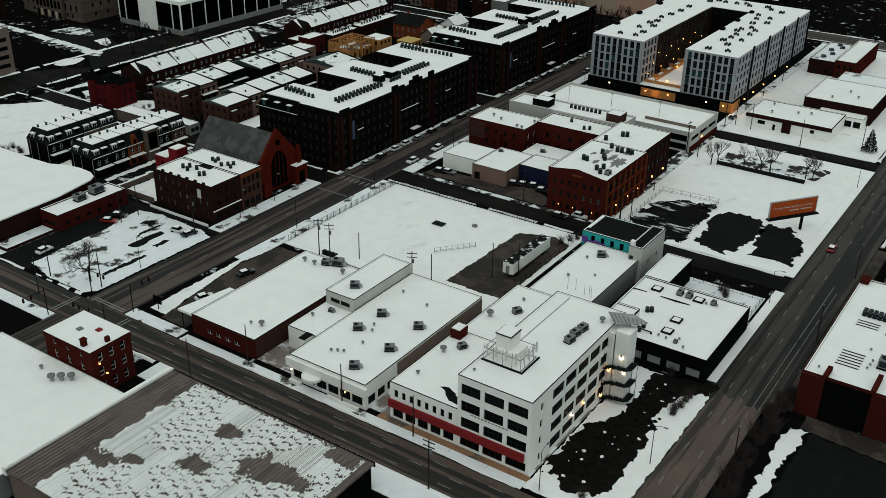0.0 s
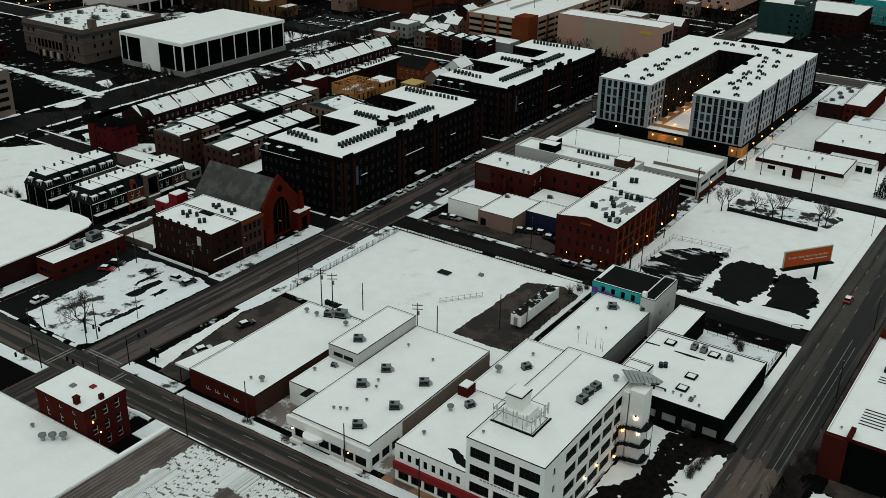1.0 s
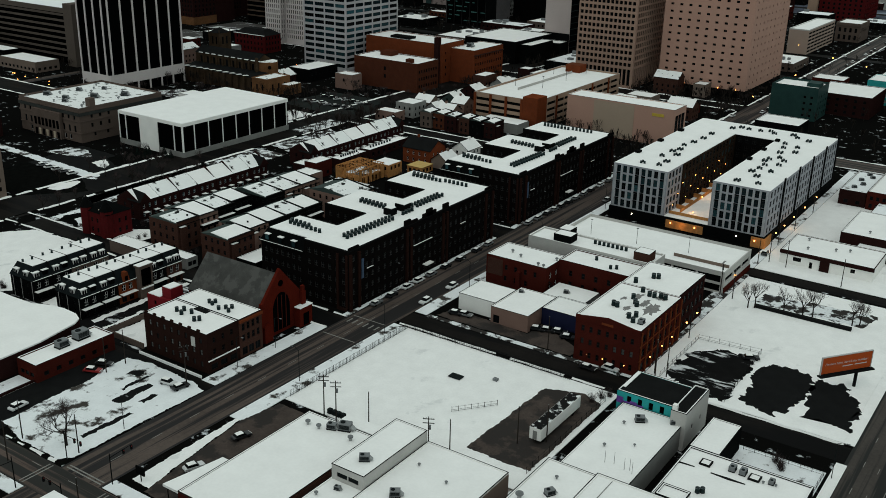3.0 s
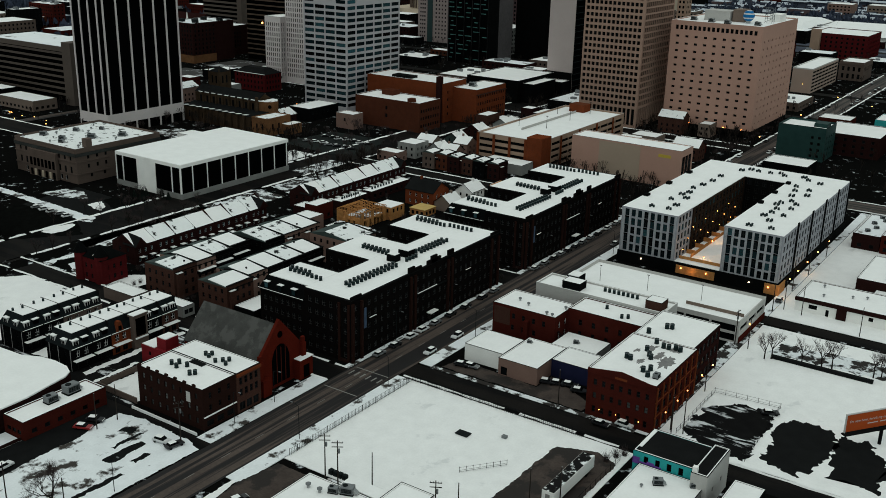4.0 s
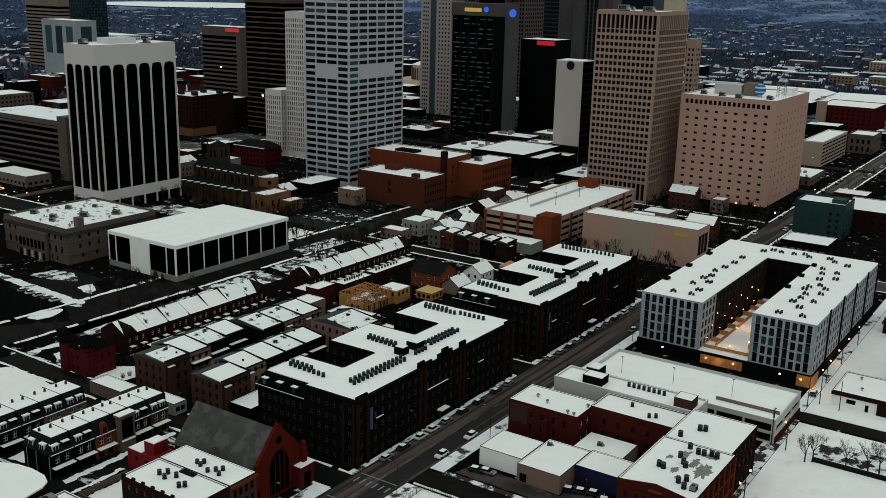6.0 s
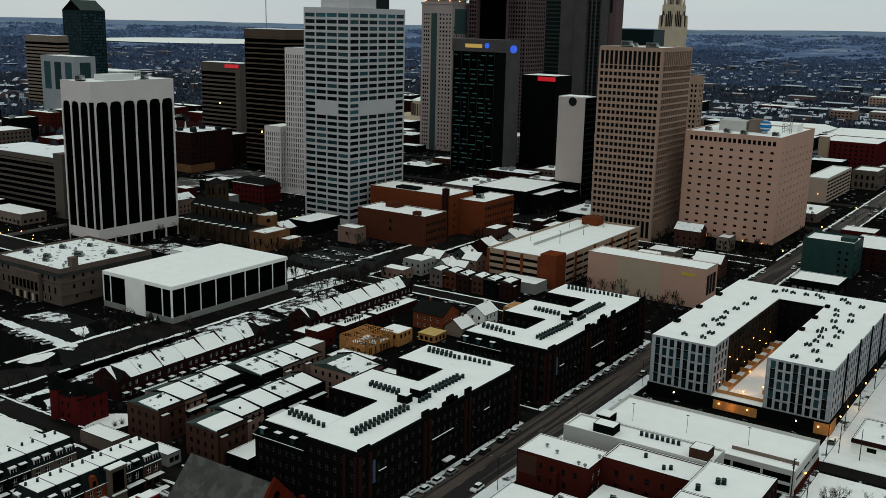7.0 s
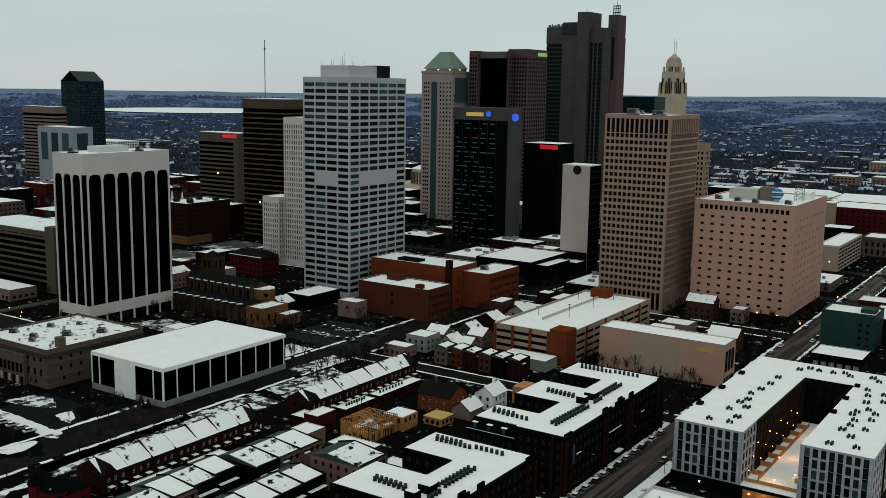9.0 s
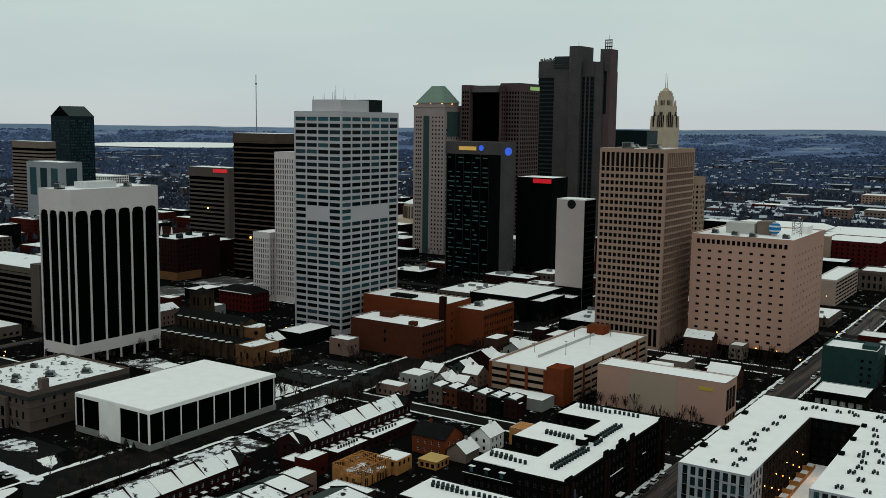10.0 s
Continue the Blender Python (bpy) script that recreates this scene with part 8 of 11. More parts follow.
# ---- low buildings to the west ----
lr = block("red_low_shop", "low red brick shop with a snowy roof", "shop", -224.3, -216.6, 141.4, 164.4, 4.3, BRICK_RED, {"S": [grid(3, 1.6, 1.2, 1.2, 1, 1, 1.0)], "E": [grid(6, 1.4, 1.2, 1.2, 1, 1, 1.0)]})
place("rtu", -221, 152, 4.52, 90, 1.4)
place("rtu", -221.4, 158, 4.52, 90, 1.7)
wr = thing("wide_snow_hall", (-262, 148, 0), "broad low hall with a rounded corner and smooth snowy roof", "hall")
pts = [(-320, 126), (-224.6, 126), (-225.4, 148.8), (-227.8, 161.2), (-229.4, 163.6), (-232.5, 165.0), (-237.8, 165.3), (-242.5, 164.6), (-247.6, 162.2), (-255.7, 161.7), (-320, 161.7)]
part("wall", Soup().prism(pts, 0, 5.4), BRICK_MAROON, wr)
part("roof_snow", Soup().prism([(x * 0.998 - 0.5, y * 0.999 + 0.1) for x, y in pts], 5.42, 5.75), SNOW_ROOF, wr, "smooth snow over the whole roof")
FOOT.append((-320, -224, 126, 166))

# ---- downtown towers ----


def face_boxes(s, key, x0, x1, y0, y1, a0, a1, z0, z1, out=0.25, m=0):
    """A proud slab on one face of a box, from a0 to a1 along it."""
    if key == "S":
        s.box(x0 + a0, x0 + a1, y0 - out, y0 - 0.01, z0, z1, m)
    elif key == "E":
        s.box(x1 + 0.01, x1 + out, y0 + a0, y0 + a1, z0, z1, m)
    elif key == "W":
        s.box(x0 - out, x0 - 0.01, y0 + a0, y0 + a1, z0, z1, m)
    else:
        s.box(x0 + a0, x0 + a1, y1 + 0.01, y1 + out, z0, z1, m)
    return s


# white-piered black tower
X0, X1, Y0, Y1, H = -491.0, -467.0, 362.0, 414.5, 84.6
PIER = mat("white_stone_pier", (0.57, 0.515, 0.505), 0.8, 0.07, 0.1, 1.0, 0.1)
tw = thing("striped_tower", ((X0 + X1) / 2, (Y0 + Y1) / 2, 0), "tall black glass tower with white stone piers and arched top", "office tower")
part("glass_body", Soup().box(X0 + 0.4, X1 - 0.4, Y0 + 0.4, Y1 - 0.4, 0, H - 8), GLASS_BLACK, tw, "black glass curtain wall")
part("top_band", Soup().box(X0, X1, Y0, Y1, H - 9.5, H), PIER, tw, "blank white stone crown")
part("base_band", Soup().box(X0, X1, Y0, Y1, 5.0, 10.5), PIER, tw)
for key, width, n in (("S", X1 - X0, 3), ("E", Y1 - Y0, 6)):
    edges = [0.0] + [(2.2 if key == "E" else 0.5) + (width - (2.7 if key == "E" else 3.2)) * i / n for i in range(n + 1)] + [width]
    for i in range(n + 1):
        c = edges[i + 1]
        w = 0.5
        part("pier", face_boxes(Soup(), key, X0, X1, Y0, Y1, max(0, c - w), min(width, c + w), 0, H - 9.4, -0.42), PIER, tw)
    for i in range(n):
        b0, b1 = edges[i + 1] + 0.5, edges[i + 2] - 0.5
        s = Soup()
        low = [(b0 + (b1 - b0) * q / 10, H - 9.6 - 0.9 * abs(q / 5 - 1) ** 2.2 - (2.0 if q in (0, 10) else 0)) for q in range(11)]
        rim = low + [(b1, H - 9.45), (b0, H - 9.45)]
        m_ = len(rim)
        for dep in (0.0, 0.4):
            s.v += [(X0 + u_, Y0 + dep, z_) if key == "S" else (X1 - dep, Y0 + u_, z_) for u_, z_ in rim]
        s.f, s.m = [tuple(range(m_))] + [(q, m_ + q, m_ + (q + 1) % m_, (q + 1) % m_) for q in range(m_)], [0] * (m_ + 1)
        part("arch_head", s, PIER, tw)
flat_roof(tw, X0, X1, Y0, Y1, H, 0.5, wall_mat=PIER, cap=PIER, snow=SNOW_ROOF_PATCHY)
part("plant_room", Soup().box(X0 + 6, X0 + 15, Y0 + 16, Y0 + 34, H + 0.23, H + 3.2), FRAME_W, tw, "white rooftop plant room")
place("rtu", X0 + 8, Y0 + 6, H + 0.23, 0, 2.0)
place("rtu", X0 + 16, Y0 + 40, H + 0.23, 0, 1.6)
block("black_annex_tower", "plain black glass slab behind the striped tower", "office tower", -503, -491.3, 374, 410, 80, BLACKWALL, lip=0.3)

# white grid tower
X0, X1, Y0, Y1, H = -444.0, -410.0, 493.0, 546.0, 123.4
GRID_W = mat("white_precast", (0.41, 0.395, 0.41), 0.8, 0.05, 0.1, 1.0, 0.05)
gt = thing("white_grid_tower", ((X0 + X1) / 2, (Y0 + Y1) / 2, 0), "tall white office tower of stacked window bands", "office tower")
# Top row and some east panes: reflections painted as teal glass colour.
blank = [(i, j) for i in (1, 2) for j in (17, 18)] + [(i, 32) for i in range(4)]
blank_e = [(i, j) for i in (1, 2, 3, 4) for j in (17, 18)] + [(i, 32) for i in range(6)] + [(0, 17), (0, 18)] + [(i, j) for j in (6, 9) for i in (0, 1, 2)] + [(0, 3), (3, 31), (4, 31)]
walls(gt, X0, X1, Y0, Y1, 0, H, GRID_W, {"S": [grid(4, 7.4, 2.15, 3.2, 3.62, 33, 0.5, blank, nx=4, glass=GLASS_GRID), grid(4, 7.4, 2.15, 3.2 + 32 * 3.62, 1, 1, 0.5, nx=4, glass=GLASS_TEAL)], "E": [grid(6, 7.7, 2.15, 3.2, 3.62, 33, 0.5, blank_e, nx=4, glass=GLASS_GRID), grid(6, 7.7, 2.15, 3.2 + 32 * 3.62, 1, 1, 0.5, nx=4, glass=GLASS_TEAL), grid(1, 7.7, 2.15, 3.2 + 17 * 3.62, 3.62, 2, span=(0.5, 9.17), nx=4, glass=GLASS_TEAL), grid(3, 7.7, 2.15, 3.2 + 6 * 3.62, 3 * 3.62, 2, span=(0.5, 26.5), nx=4, glass=GLASS_TEAL), grid(1, 7.7, 2.15, 3.2 + 3 * 3.62, 1, 1, span=(0.5, 9.17), nx=4, glass=GLASS_TEAL), grid(2, 7.7, 2.15, 3.2 + 31 * 3.62, 1, 1, span=(26.5, 43.83), nx=4, glass=GLASS_TEAL)]}, deep=0.5, limit=60, weld=True)
flat_roof(gt, X0, X1, Y0, Y1, H, 0.8, wall_mat=GRID_W, cap=GRID_W)
part("plant_room", Soup().box(X0 + 8, X1 - 5, Y0 + 6, Y1 - 12, H + 0.23, H + 7.4), GRID_W, gt, "pale rooftop plant room")
part("louvre_screen", Soup().box(X0 + 20, X1 - 4.6, Y1 - 22, Y1 - 10, H + 0.24, H + 7.9), UNIT_DARK, gt)
for k in range(9):
    x, y = X0 + 9 + k * 2.3, Y0 + 6.2 + (k % 3) * 7
    part("aerial", Soup().tube((x, y, H + 7.4), (x, y, H + 9.5 + (k * 7 % 5)), 0.12, 0.06, 5), UNIT, gt)
part("mast", Soup().tube((X0 + 17, Y0 + 16, H + 7.4), (X0 + 17, Y0 + 16, H + 15.5), 0.2, 0.08, 6), UNIT, gt)

# beige square-window tower
X0, X1, Y0, Y1, H = -290.0, -253.0, 566.0, 611.0, 106.0
bt = thing("beige_grid_tower", ((X0 + X1) / 2, (Y0 + Y1) / 2, 0), "tall beige concrete tower with rows of square dark windows", "office tower")
walls(bt, X0, X1, Y0, Y1, 0, H, BEIGE, {"S": [grid(13, 2.02, 2.1, 12.8, 3.55, 24, 0.6), grid(13, 2.0, 7.6, 97.0, 1, 1, 0.6), grid(13, 2.0, 9.6, 1.6, 1, 1, 0.6)],
                                        "E": [grid(16, 2.42, 2.6, 12.5, 3.55, 24, 0.8), grid(16, 2.1, 7.6, 97.0, 1, 1, 0.8), grid(16, 2.0, 9.6, 1.6, 1, 1, 0.8)]}, deep=0.9, limit=40)
flat_roof(bt, X0, X1, Y0, Y1, H, 0.7, wall_mat=BEIGE, cap=BEIGE)
for x, y, s in ((-280, 580, 2.6), (-270, 590, 2.0), (-262, 575, 2.2), (-284, 600, 1.6)):
    place("rtu", x, y, H + 0.23, 0, s)
part("corner_pier", Soup().box(X1 + 0.02, X1 + 0.5, Y0, Y0 + 1.4, 0, H), BEIGE, bt)

# pink telephone exchange block
X0, X1, Y0, Y1, H = -243.0, -190.0, 583.0, 650.0, 61.5
pt = thing("pink_exchange_tower", ((X0 + X1) / 2, (Y0 + Y1) / 2, 0), "broad pinkish windowless-looking block with small scattered windows", "office tower")
rg = random.Random(9)
walls(pt, X0, X1, Y0, Y1, 0, H, PINK, {"S": [grid(9, 1.9, 1.25, 7.4, 4.15, 12, 1.8, nx=2), grid(18, 1.7, 2.4, 57.4, 1, 1, 2.4)], "E": [grid(9, 1.2, 1.25, 7.4, 4.15, 12, 1.8, nx=1)]}, deep=0.35, limit=60)
flat_roof(pt, X0, X1, Y0, Y1, H, 0.8, wall_mat=PINK, cap=PINK)
# The recess below is only painted: a black box round the foot.
part("dark_base", Soup().box(X0 - 0.1, X1 + 0.1, Y0 - 0.12, Y1 + 0.1, 0, 4.2), BLACKWALL, pt, "black box standing in for the shaded ground floor recess")
for k in range(5):
    wall_lamp(X0 + 6 + k * 10.4, Y0 - 0.5, 4.6, "warm", 0.26)
part("plant_room", Soup().box(X0 + 12, X0 + 27, Y0 + 20, Y0 + 32, H + 0.23, H + 6.0), CONCRETE, pt)
part("plant_room", Soup().box(X0 + 28, X0 + 35, Y0 + 22, Y0 + 32, H + 0.23, H + 7.2), TAN, pt)
part("plant_room", Soup().box(X0 + 44, X0 + 50, Y0 + 40, Y0 + 52, H + 0.23, H + 4.4), WHITE, pt)
gl = thing("roof_globe", (X0 + 38, Y0 + 20, H + 0.3), "blue and white striped sphere sign on the roof", "roof sign")
for k in range(12):
    s = Soup()
    z0, z1 = [-math.cos(math.pi * q / 12) for q in (k, k + 1)]
    r0, r1 = [math.sin(math.pi * q / 12) for q in (k, k + 1)]
    lo = [(X0 + 38 + 3.2 * max(r0, 0.02) * math.cos(2 * math.pi * i / 20), Y0 + 20 + 3.2 * max(r0, 0.02) * math.sin(2 * math.pi * i / 20)) for i in range(20)]
    hi = [(X0 + 38 + 3.2 * max(r1, 0.02) * math.cos(2 * math.pi * i / 20), Y0 + 20 + 3.2 * max(r1, 0.02) * math.sin(2 * math.pi * i / 20)) for i in range(20)]
    s.prism(lo, H + 4.4 + 3.2 * z0, H + 4.4 + 3.2 * z1, 0, hi)
    part("globe_band", s, mat("sign_blue", (0.01, 0.14, 0.36), 0.5, 0.1, 0.5, 3.0, 0.0) if k % 3 != 1 else FRAME_W, gl)
part("stand", Soup().box(X0 + 37, X0 + 39, Y0 + 19, Y0 + 21, H + 0.25, H + 1.4), METAL, gl)
lt = thing("lattice_mast", (X0 + 47, Y0 + 30, H + 0.25), "steel lattice mast on the roof", "mast")
for dx, dy in ((-2, -2), (2, -2), (2, 2), (-2, 2)):
    part("leg", Soup().tube((X0 + 47 + dx, Y0 + 30 + dy, H + 0.25), (X0 + 47 + dx, Y0 + 30 + dy, H + 9), 0.14, 0.14, 5), UNIT, lt)
s = Soup()
for k in range(4):
    z = H + 1 + k * 2
    s.tube((X0 + 45, Y0 + 28, z), (X0 + 49, Y0 + 28, z + 2), 0.1, 0.1, 4).tube((X0 + 49, Y0 + 28, z), (X0 + 49, Y0 + 32, z + 2), 0.1, 0.1, 4).tube((X0 + 45, Y0 + 28, z + 2), (X0 + 49, Y0 + 28, z + 2), 0.1, 0.1, 4)
part("bracing", s, UNIT, lt)
for x, y in ((X0 + 20, Y0 + 10), (X0 + 8, Y0 + 14), (X0 + 30, Y0 + 8), (X0 + 46, Y0 + 12)):
    place("rtu", x, y, H + 0.23, 0, 1.5)

# dark glass bank tower with granite frame
X0, X1, Y0, Y1, H = -490.0, -441.0, 719.0, 742.0, 104.6
bk2 = thing("dark_bank_tower", ((X0 + X1) / 2, (Y0 + Y1) / 2, 0), "dark glass tower framed in grey granite with a lit roof sign", "office tower")
part("granite_core", Soup().box(X0, X1, Y0 + 1.2, Y1, 0, H), GREYGRANITE, bk2)
part("granite_head", Soup().box(X0, X1, Y0, Y0 + 1.19, H - 9.5, H), GREYGRANITE, bk2)
part("glass_front", Soup().box(X0 + 1, X1 - 9, Y0 + 0.5, Y0 + 1.18, 0, H - 9.6), GLASS_BLACK, bk2, "black glass front")
part("corner_pier", Soup().box(X1 - 9, X1, Y0 - 0.2, Y0 + 1.18, 0, H - 9.6), BLACKWALL, bk2)
for k in range(6):
    part("rib", Soup().box(X0 + 1.2 + k * 7.6, X0 + 1.45 + k * 7.6, Y0 + 0.1, Y0 + 0.48, 0, H - 9.6), mat("dark_rib", (0.02, 0.02, 0.021), 0.7, 0.2, 0.2, 1.0, 0.0), bk2)
# Lit strips behind the glass are painted as teal blinds, without emission.
bands = Soup()
for j in range(25):
    for k in range(5):
        if rg.random() < (0.9 if 8 < j < 22 else 0.55):
            a = X0 + 1.5 + k * 7.6
            c0 = rg.uniform(0, 3.0)
            bands.box(a + c0, a + min(7.3, c0 + rg.uniform(2, 7)), Y0 + 0.44, Y0 + 0.49, 3.2 + j * 3.7, 3.9 + j * 3.7)
part("blinds", bands, mat("painted_lit_blinds", (0.055, 0.14, 0.13), 0.6, 0.8, 0.4, 2.0, 0.0), bk2, kind="stuff")
part("sign_bar", Soup().box(X0 + 12.5, X0 + 28, Y0 - 0.4, Y0 - 0.05, H - 6.5, H - 3.6), mat_glow("yellow_sign", (0.7, 0.42, 0.10), 0.25), bk2, "lit yellow sign bar")
oc = [(X0 + 32.5 + 2.2 * math.cos(math.pi / 8 + k * math.pi / 4), H - 4.6 + 2.2 * math.sin(math.pi / 8 + k * math.pi / 4)) for k in range(8)]
s = Soup()
s.v = [(x, Y0 - 0.4, z) for x, z in oc] + [(x, Y0 - 0.05, z) for x, z in oc]
s.f, s.m = [tuple(range(8))] + [(k, 8 + k, 8 + (k + 1) % 8, (k + 1) % 8) for k in range(8)], [0] * 9
part("blue_emblem", s, mat_glow("blue_sign", (0.03, 0.12, 0.8), 0.5), bk2, "lit blue octagon emblem")
s = Soup()
oc = [(Y0 + 12 + 5.5 * math.cos(math.pi / 8 + k * math.pi / 4), H - 7 + 3.2 * math.sin(math.pi / 8 + k * math.pi / 4)) for k in range(8)]
s.v = [(X1 + 0.4, y, z) for y, z in oc] + [(X1 + 0.02, y, z) for y, z in oc]
s.f, s.m = [tuple(range(8))] + [(k, 8 + k, 8 + (k + 1) % 8, (k + 1) % 8) for k in range(8)], [0] * 9
part("blue_emblem", s, mat_glow("blue_sign", (0.03, 0.12, 0.8), 0.5), bk2, "lit blue octagon emblem")
kb = block("black_slab_tower", "plain black slab tower with a lit red sign", "office tower", -456, -424, 773, 800, 76, BLACKWALL, lip=0.3)
part("red_sign", Soup().box(-441, -425.0, 772.2, 772.9, 72.0, 75.4), mat_glow("red_sign", (0.55, 0.01, 0.02), 0.5), kb, "lit red sign band")
wsb = thing("white_slab_tower", (-342, 648, 0), "blank white precast slab tower with a round dark emblem", "office tower")
walls(wsb, -352.5, -333, 640, 656, 0, 71.3, mat("chalky_precast", (0.43, 0.37, 0.355), 0.85, 0.05, 0.1, 1.0, 0.05), {}, limit=0)
part("dark_side", Soup().box(-332.98, -332.7, 640.05, 656.2, 0, 71.2), GLASS_BLACK, wsb, "black glass flank")
part("dark_base", Soup().box(-352.4, -333.1, 639.7, 639.98, 0, 15.5), BLACKWALL, wsb, "black ground floors")
for j in range(16):
    part("floor_line", Soup().box(-332.69, -332.6, 640.2, 656, 6 + j * 4.1, 6.5 + j * 4.1), UNIT_DARK, wsb)
flat_roof(wsb, -352.5, -333, 640, 656, 71.3, 0.5, wall_mat=WHITE)
part("round_emblem", Soup().tube((-342, 639.99, 68.6), (-342, 639.7, 68.6), 2.9, 2.9, 20), UNIT_DARK, wsb, "dark round emblem")
block("dark_low_hall", "low dark hall at the foot of the slab tower", "hall", -352, -334, 628, 639.4, 10, BLACKWALL)

# twin granite towers
tt = thing("granite_tower", (-532, 848, 0), "tall rose granite tower with a slanted glass notch", "office tower", "granite twin towers")
walls(tt, -549, -540.2, 834, 862, 0, 152.4, PINKGRANITE, {"S": [grid(3, 1.9, 2.3, 4, 3.7, 39, 0.6)]}, deep=0.3, limit=0)
walls(tt, -540.18, -511.8, 841, 866, 0, 152, PINKGRANITE, {"E": [grid(6, 2.0, 2.3, 4, 3.7, 39, 0.8)]}, deep=0.3, limit=0, name="rear_wall")
part("glass_notch", Soup().box(-540.1, -513.6, 839.4, 840.98, 0, 146), GLASS_BLACK, tt, "black glass notch")
part("slanted_head", Soup().prism([(-540.1, 835.6), (-513.0, 835.6), (-513.0, 840.95), (-540.1, 840.95)], 146.0, 151.8, 0, [(-540.1, 840.0), (-513.0, 840.0), (-513.0, 840.95), (-540.1, 840.95)]), GREYGRANITE, tt, "slanted grey glazed head")
part("fin", Soup().box(-531.5, -529.5, 837.8, 839.38, 0, 145), GLASS_BLACK, tt)
part("fin", Soup().box(-520.5, -518.5, 837.0, 839.38, 0, 143), GLASS_BLACK, tt)
tt = thing("granite_tower", (-504, 864, 0), "tall rose granite tower with a small lit sign at its top", "office tower", "granite twin towers")
walls(tt, -518.4, -497.5, 850, 886, 0, 153.4, PINKGRANITE, {"S": [grid(7, 1.9, 2.3, 4, 3.7, 39, 0.6)], "E": [grid(10, 2.2, 2.3, 4, 3.7, 39, 0.8)]}, deep=0.3, limit=0)
part("roof_slab", Soup().box(-518, -498, 850.4, 885.6, 153.42, 154.4), GREYGRANITE, tt)
part("green_sign", Soup().box(-497.48, -497.1, 868, 885, 148.6, 151.8), mat_glow("pale_sign", (0.30, 0.5, 0.16), 0.35), tt, "pale green sign bar")

# state tower of clustered shafts
stt = thing("state_office_tower", (-500, 985, 0), "very tall grey granite tower of clustered shafts and dark glass bays", "office tower")
# Black glass whose teal reflections are put into the base colour.
TEAL_REFLECT = mat_glass("teal_reflection_glass", (0.005, 0.010, 0.010), 0.3, 0.3)
BAND = mat("smoked_bands", (0.026, 0.034, 0.033), 0.6, 0.2, 0.2, 1.0, 0.0)
part("west_bay", Soup().box(-541.8, -523.4, 967, 992, 0, 164.5), TEAL_REFLECT, stt, "dark banded glass bay")
part("west_head", Soup().box(-542.0, -523.4, 966.6, 992, 164.52, 180.5), GREYGRANITE, stt)
part("west_shaft", Soup().box(-523.38, -506.2, 965, 992, 0, 185), GREYGRANITE, stt, "grey granite shaft")
lou = Soup()
for j in range(5):
    lou.box(-524.2, -507.0, 964.3, 964.98, 173.4 + j * 2.3, 174.6 + j * 2.3)
part("louvre", lou, BAND, stt, "dark louvred plant floors")
part("core_shaft", Soup().prism([(-506.18, 962.4), (-503.6, 960.6), (-496.0, 960.6), (-493.4, 962.4), (-493.4, 990), (-506.18, 990)], 0, 194.3), GREYGRANITE, stt, "tall grey core shaft")
part("east_bay", Soup().box(-493.38, -480.6, 967.4, 992, 0, 165), TEAL_REFLECT, stt, "dark ribbed glass bay")
part("east_head", Soup().box(-493.38, -480.6, 966.8, 992, 165.02, 179.4), GREYGRANITE, stt)
part("round_shaft", Soup().prism([(-480.58, 966.2), (-478.8, 964.6), (-474.0, 964.2), (-471.4, 966.0), (-471.4, 992), (-480.58, 992)], 0, 179), GREYGRANITE, stt, "rounded granite shaft")
part("dark_slot", Soup().box(-471.38, -468.42, 969.0, 984, 0, 170), TEAL_REFLECT, stt, "long dark slot")
part("slot_sill", Soup().box(-471.38, -464.6, 967.2, 968.18, 96, 129), PINKGRANITE, stt)
part("end_shaft", Soup().box(-475.6, -465.6, 967.8, 985, 170.02, 191.2), GREYGRANITE, stt, "tall grey end shaft")
part("end_pier", Soup().box(-468.4, -464.9, 968.2, 986, 0, 170), PINKGRANITE, stt, "pale granite end pier")
part("end_pier_head", Soup().box(-465.58, -464.9, 967.9, 985, 170.02, 191), PINKGRANITE, stt)
bd = Soup()
for j in range(39):
    bd.box(-541.9, -523.5, 966.4, 966.98, 4 + j * 4.1, 5.3 + j * 4.1)
    bd.box(-493.3, -480.7, 966.7, 967.38, 4 + j * 4.1, 5.2 + j * 4.1)
part("spandrel", bd, BAND, stt, kind="stuff")
for x in (-489.6, -485.2):
    part("fin", Soup().box(x - 0.7, x + 0.7, 965.9, 966.68, 0, 165), GREYGRANITE, stt)
rp = random.Random(3)
for k in range(14):
    x = -541 + k * 1.25
    part("roof_plant", Soup().box(x, x + rp.uniform(0.6, 1.2), 968, 970, 180.52, 180.6 + rp.uniform(0.8, 3.6)), UNIT, stt)
part("aerial", Soup().tube((-500, 970, 194.3), (-500, 970, 199), 0.25, 0.12, 5), UNIT, stt)
mast = Soup()
for x in (-472.5, -470.2, -468, -465.9):
    mast.tube((x, 972, 191.2), (x, 972, 200.4), 0.5, 0.4, 5)
for z in (193.5, 197, 199.8):
    mast.tube((-473, 972, z), (-465.4, 972, z), 0.5, 0.5, 5)
mast.tube((-469, 972, 199), (-469, 972, 205), 0.3, 0.1, 5)
part("aerial_cage", mast, DARKTRIM, stt, "dark aerial cage")

# stepped stone spire tower
lv = thing("stone_spire_tower", (-512, 1240, 0), "pale stone art deco tower with stepped crown and mast", "office tower")


def octagon(cx, cy, r):
    return [(cx + r * math.cos(math.pi / 8 + k * math.pi / 4), cy + r * math.sin(math.pi / 8 + k * math.pi / 4)) for k in range(8)]


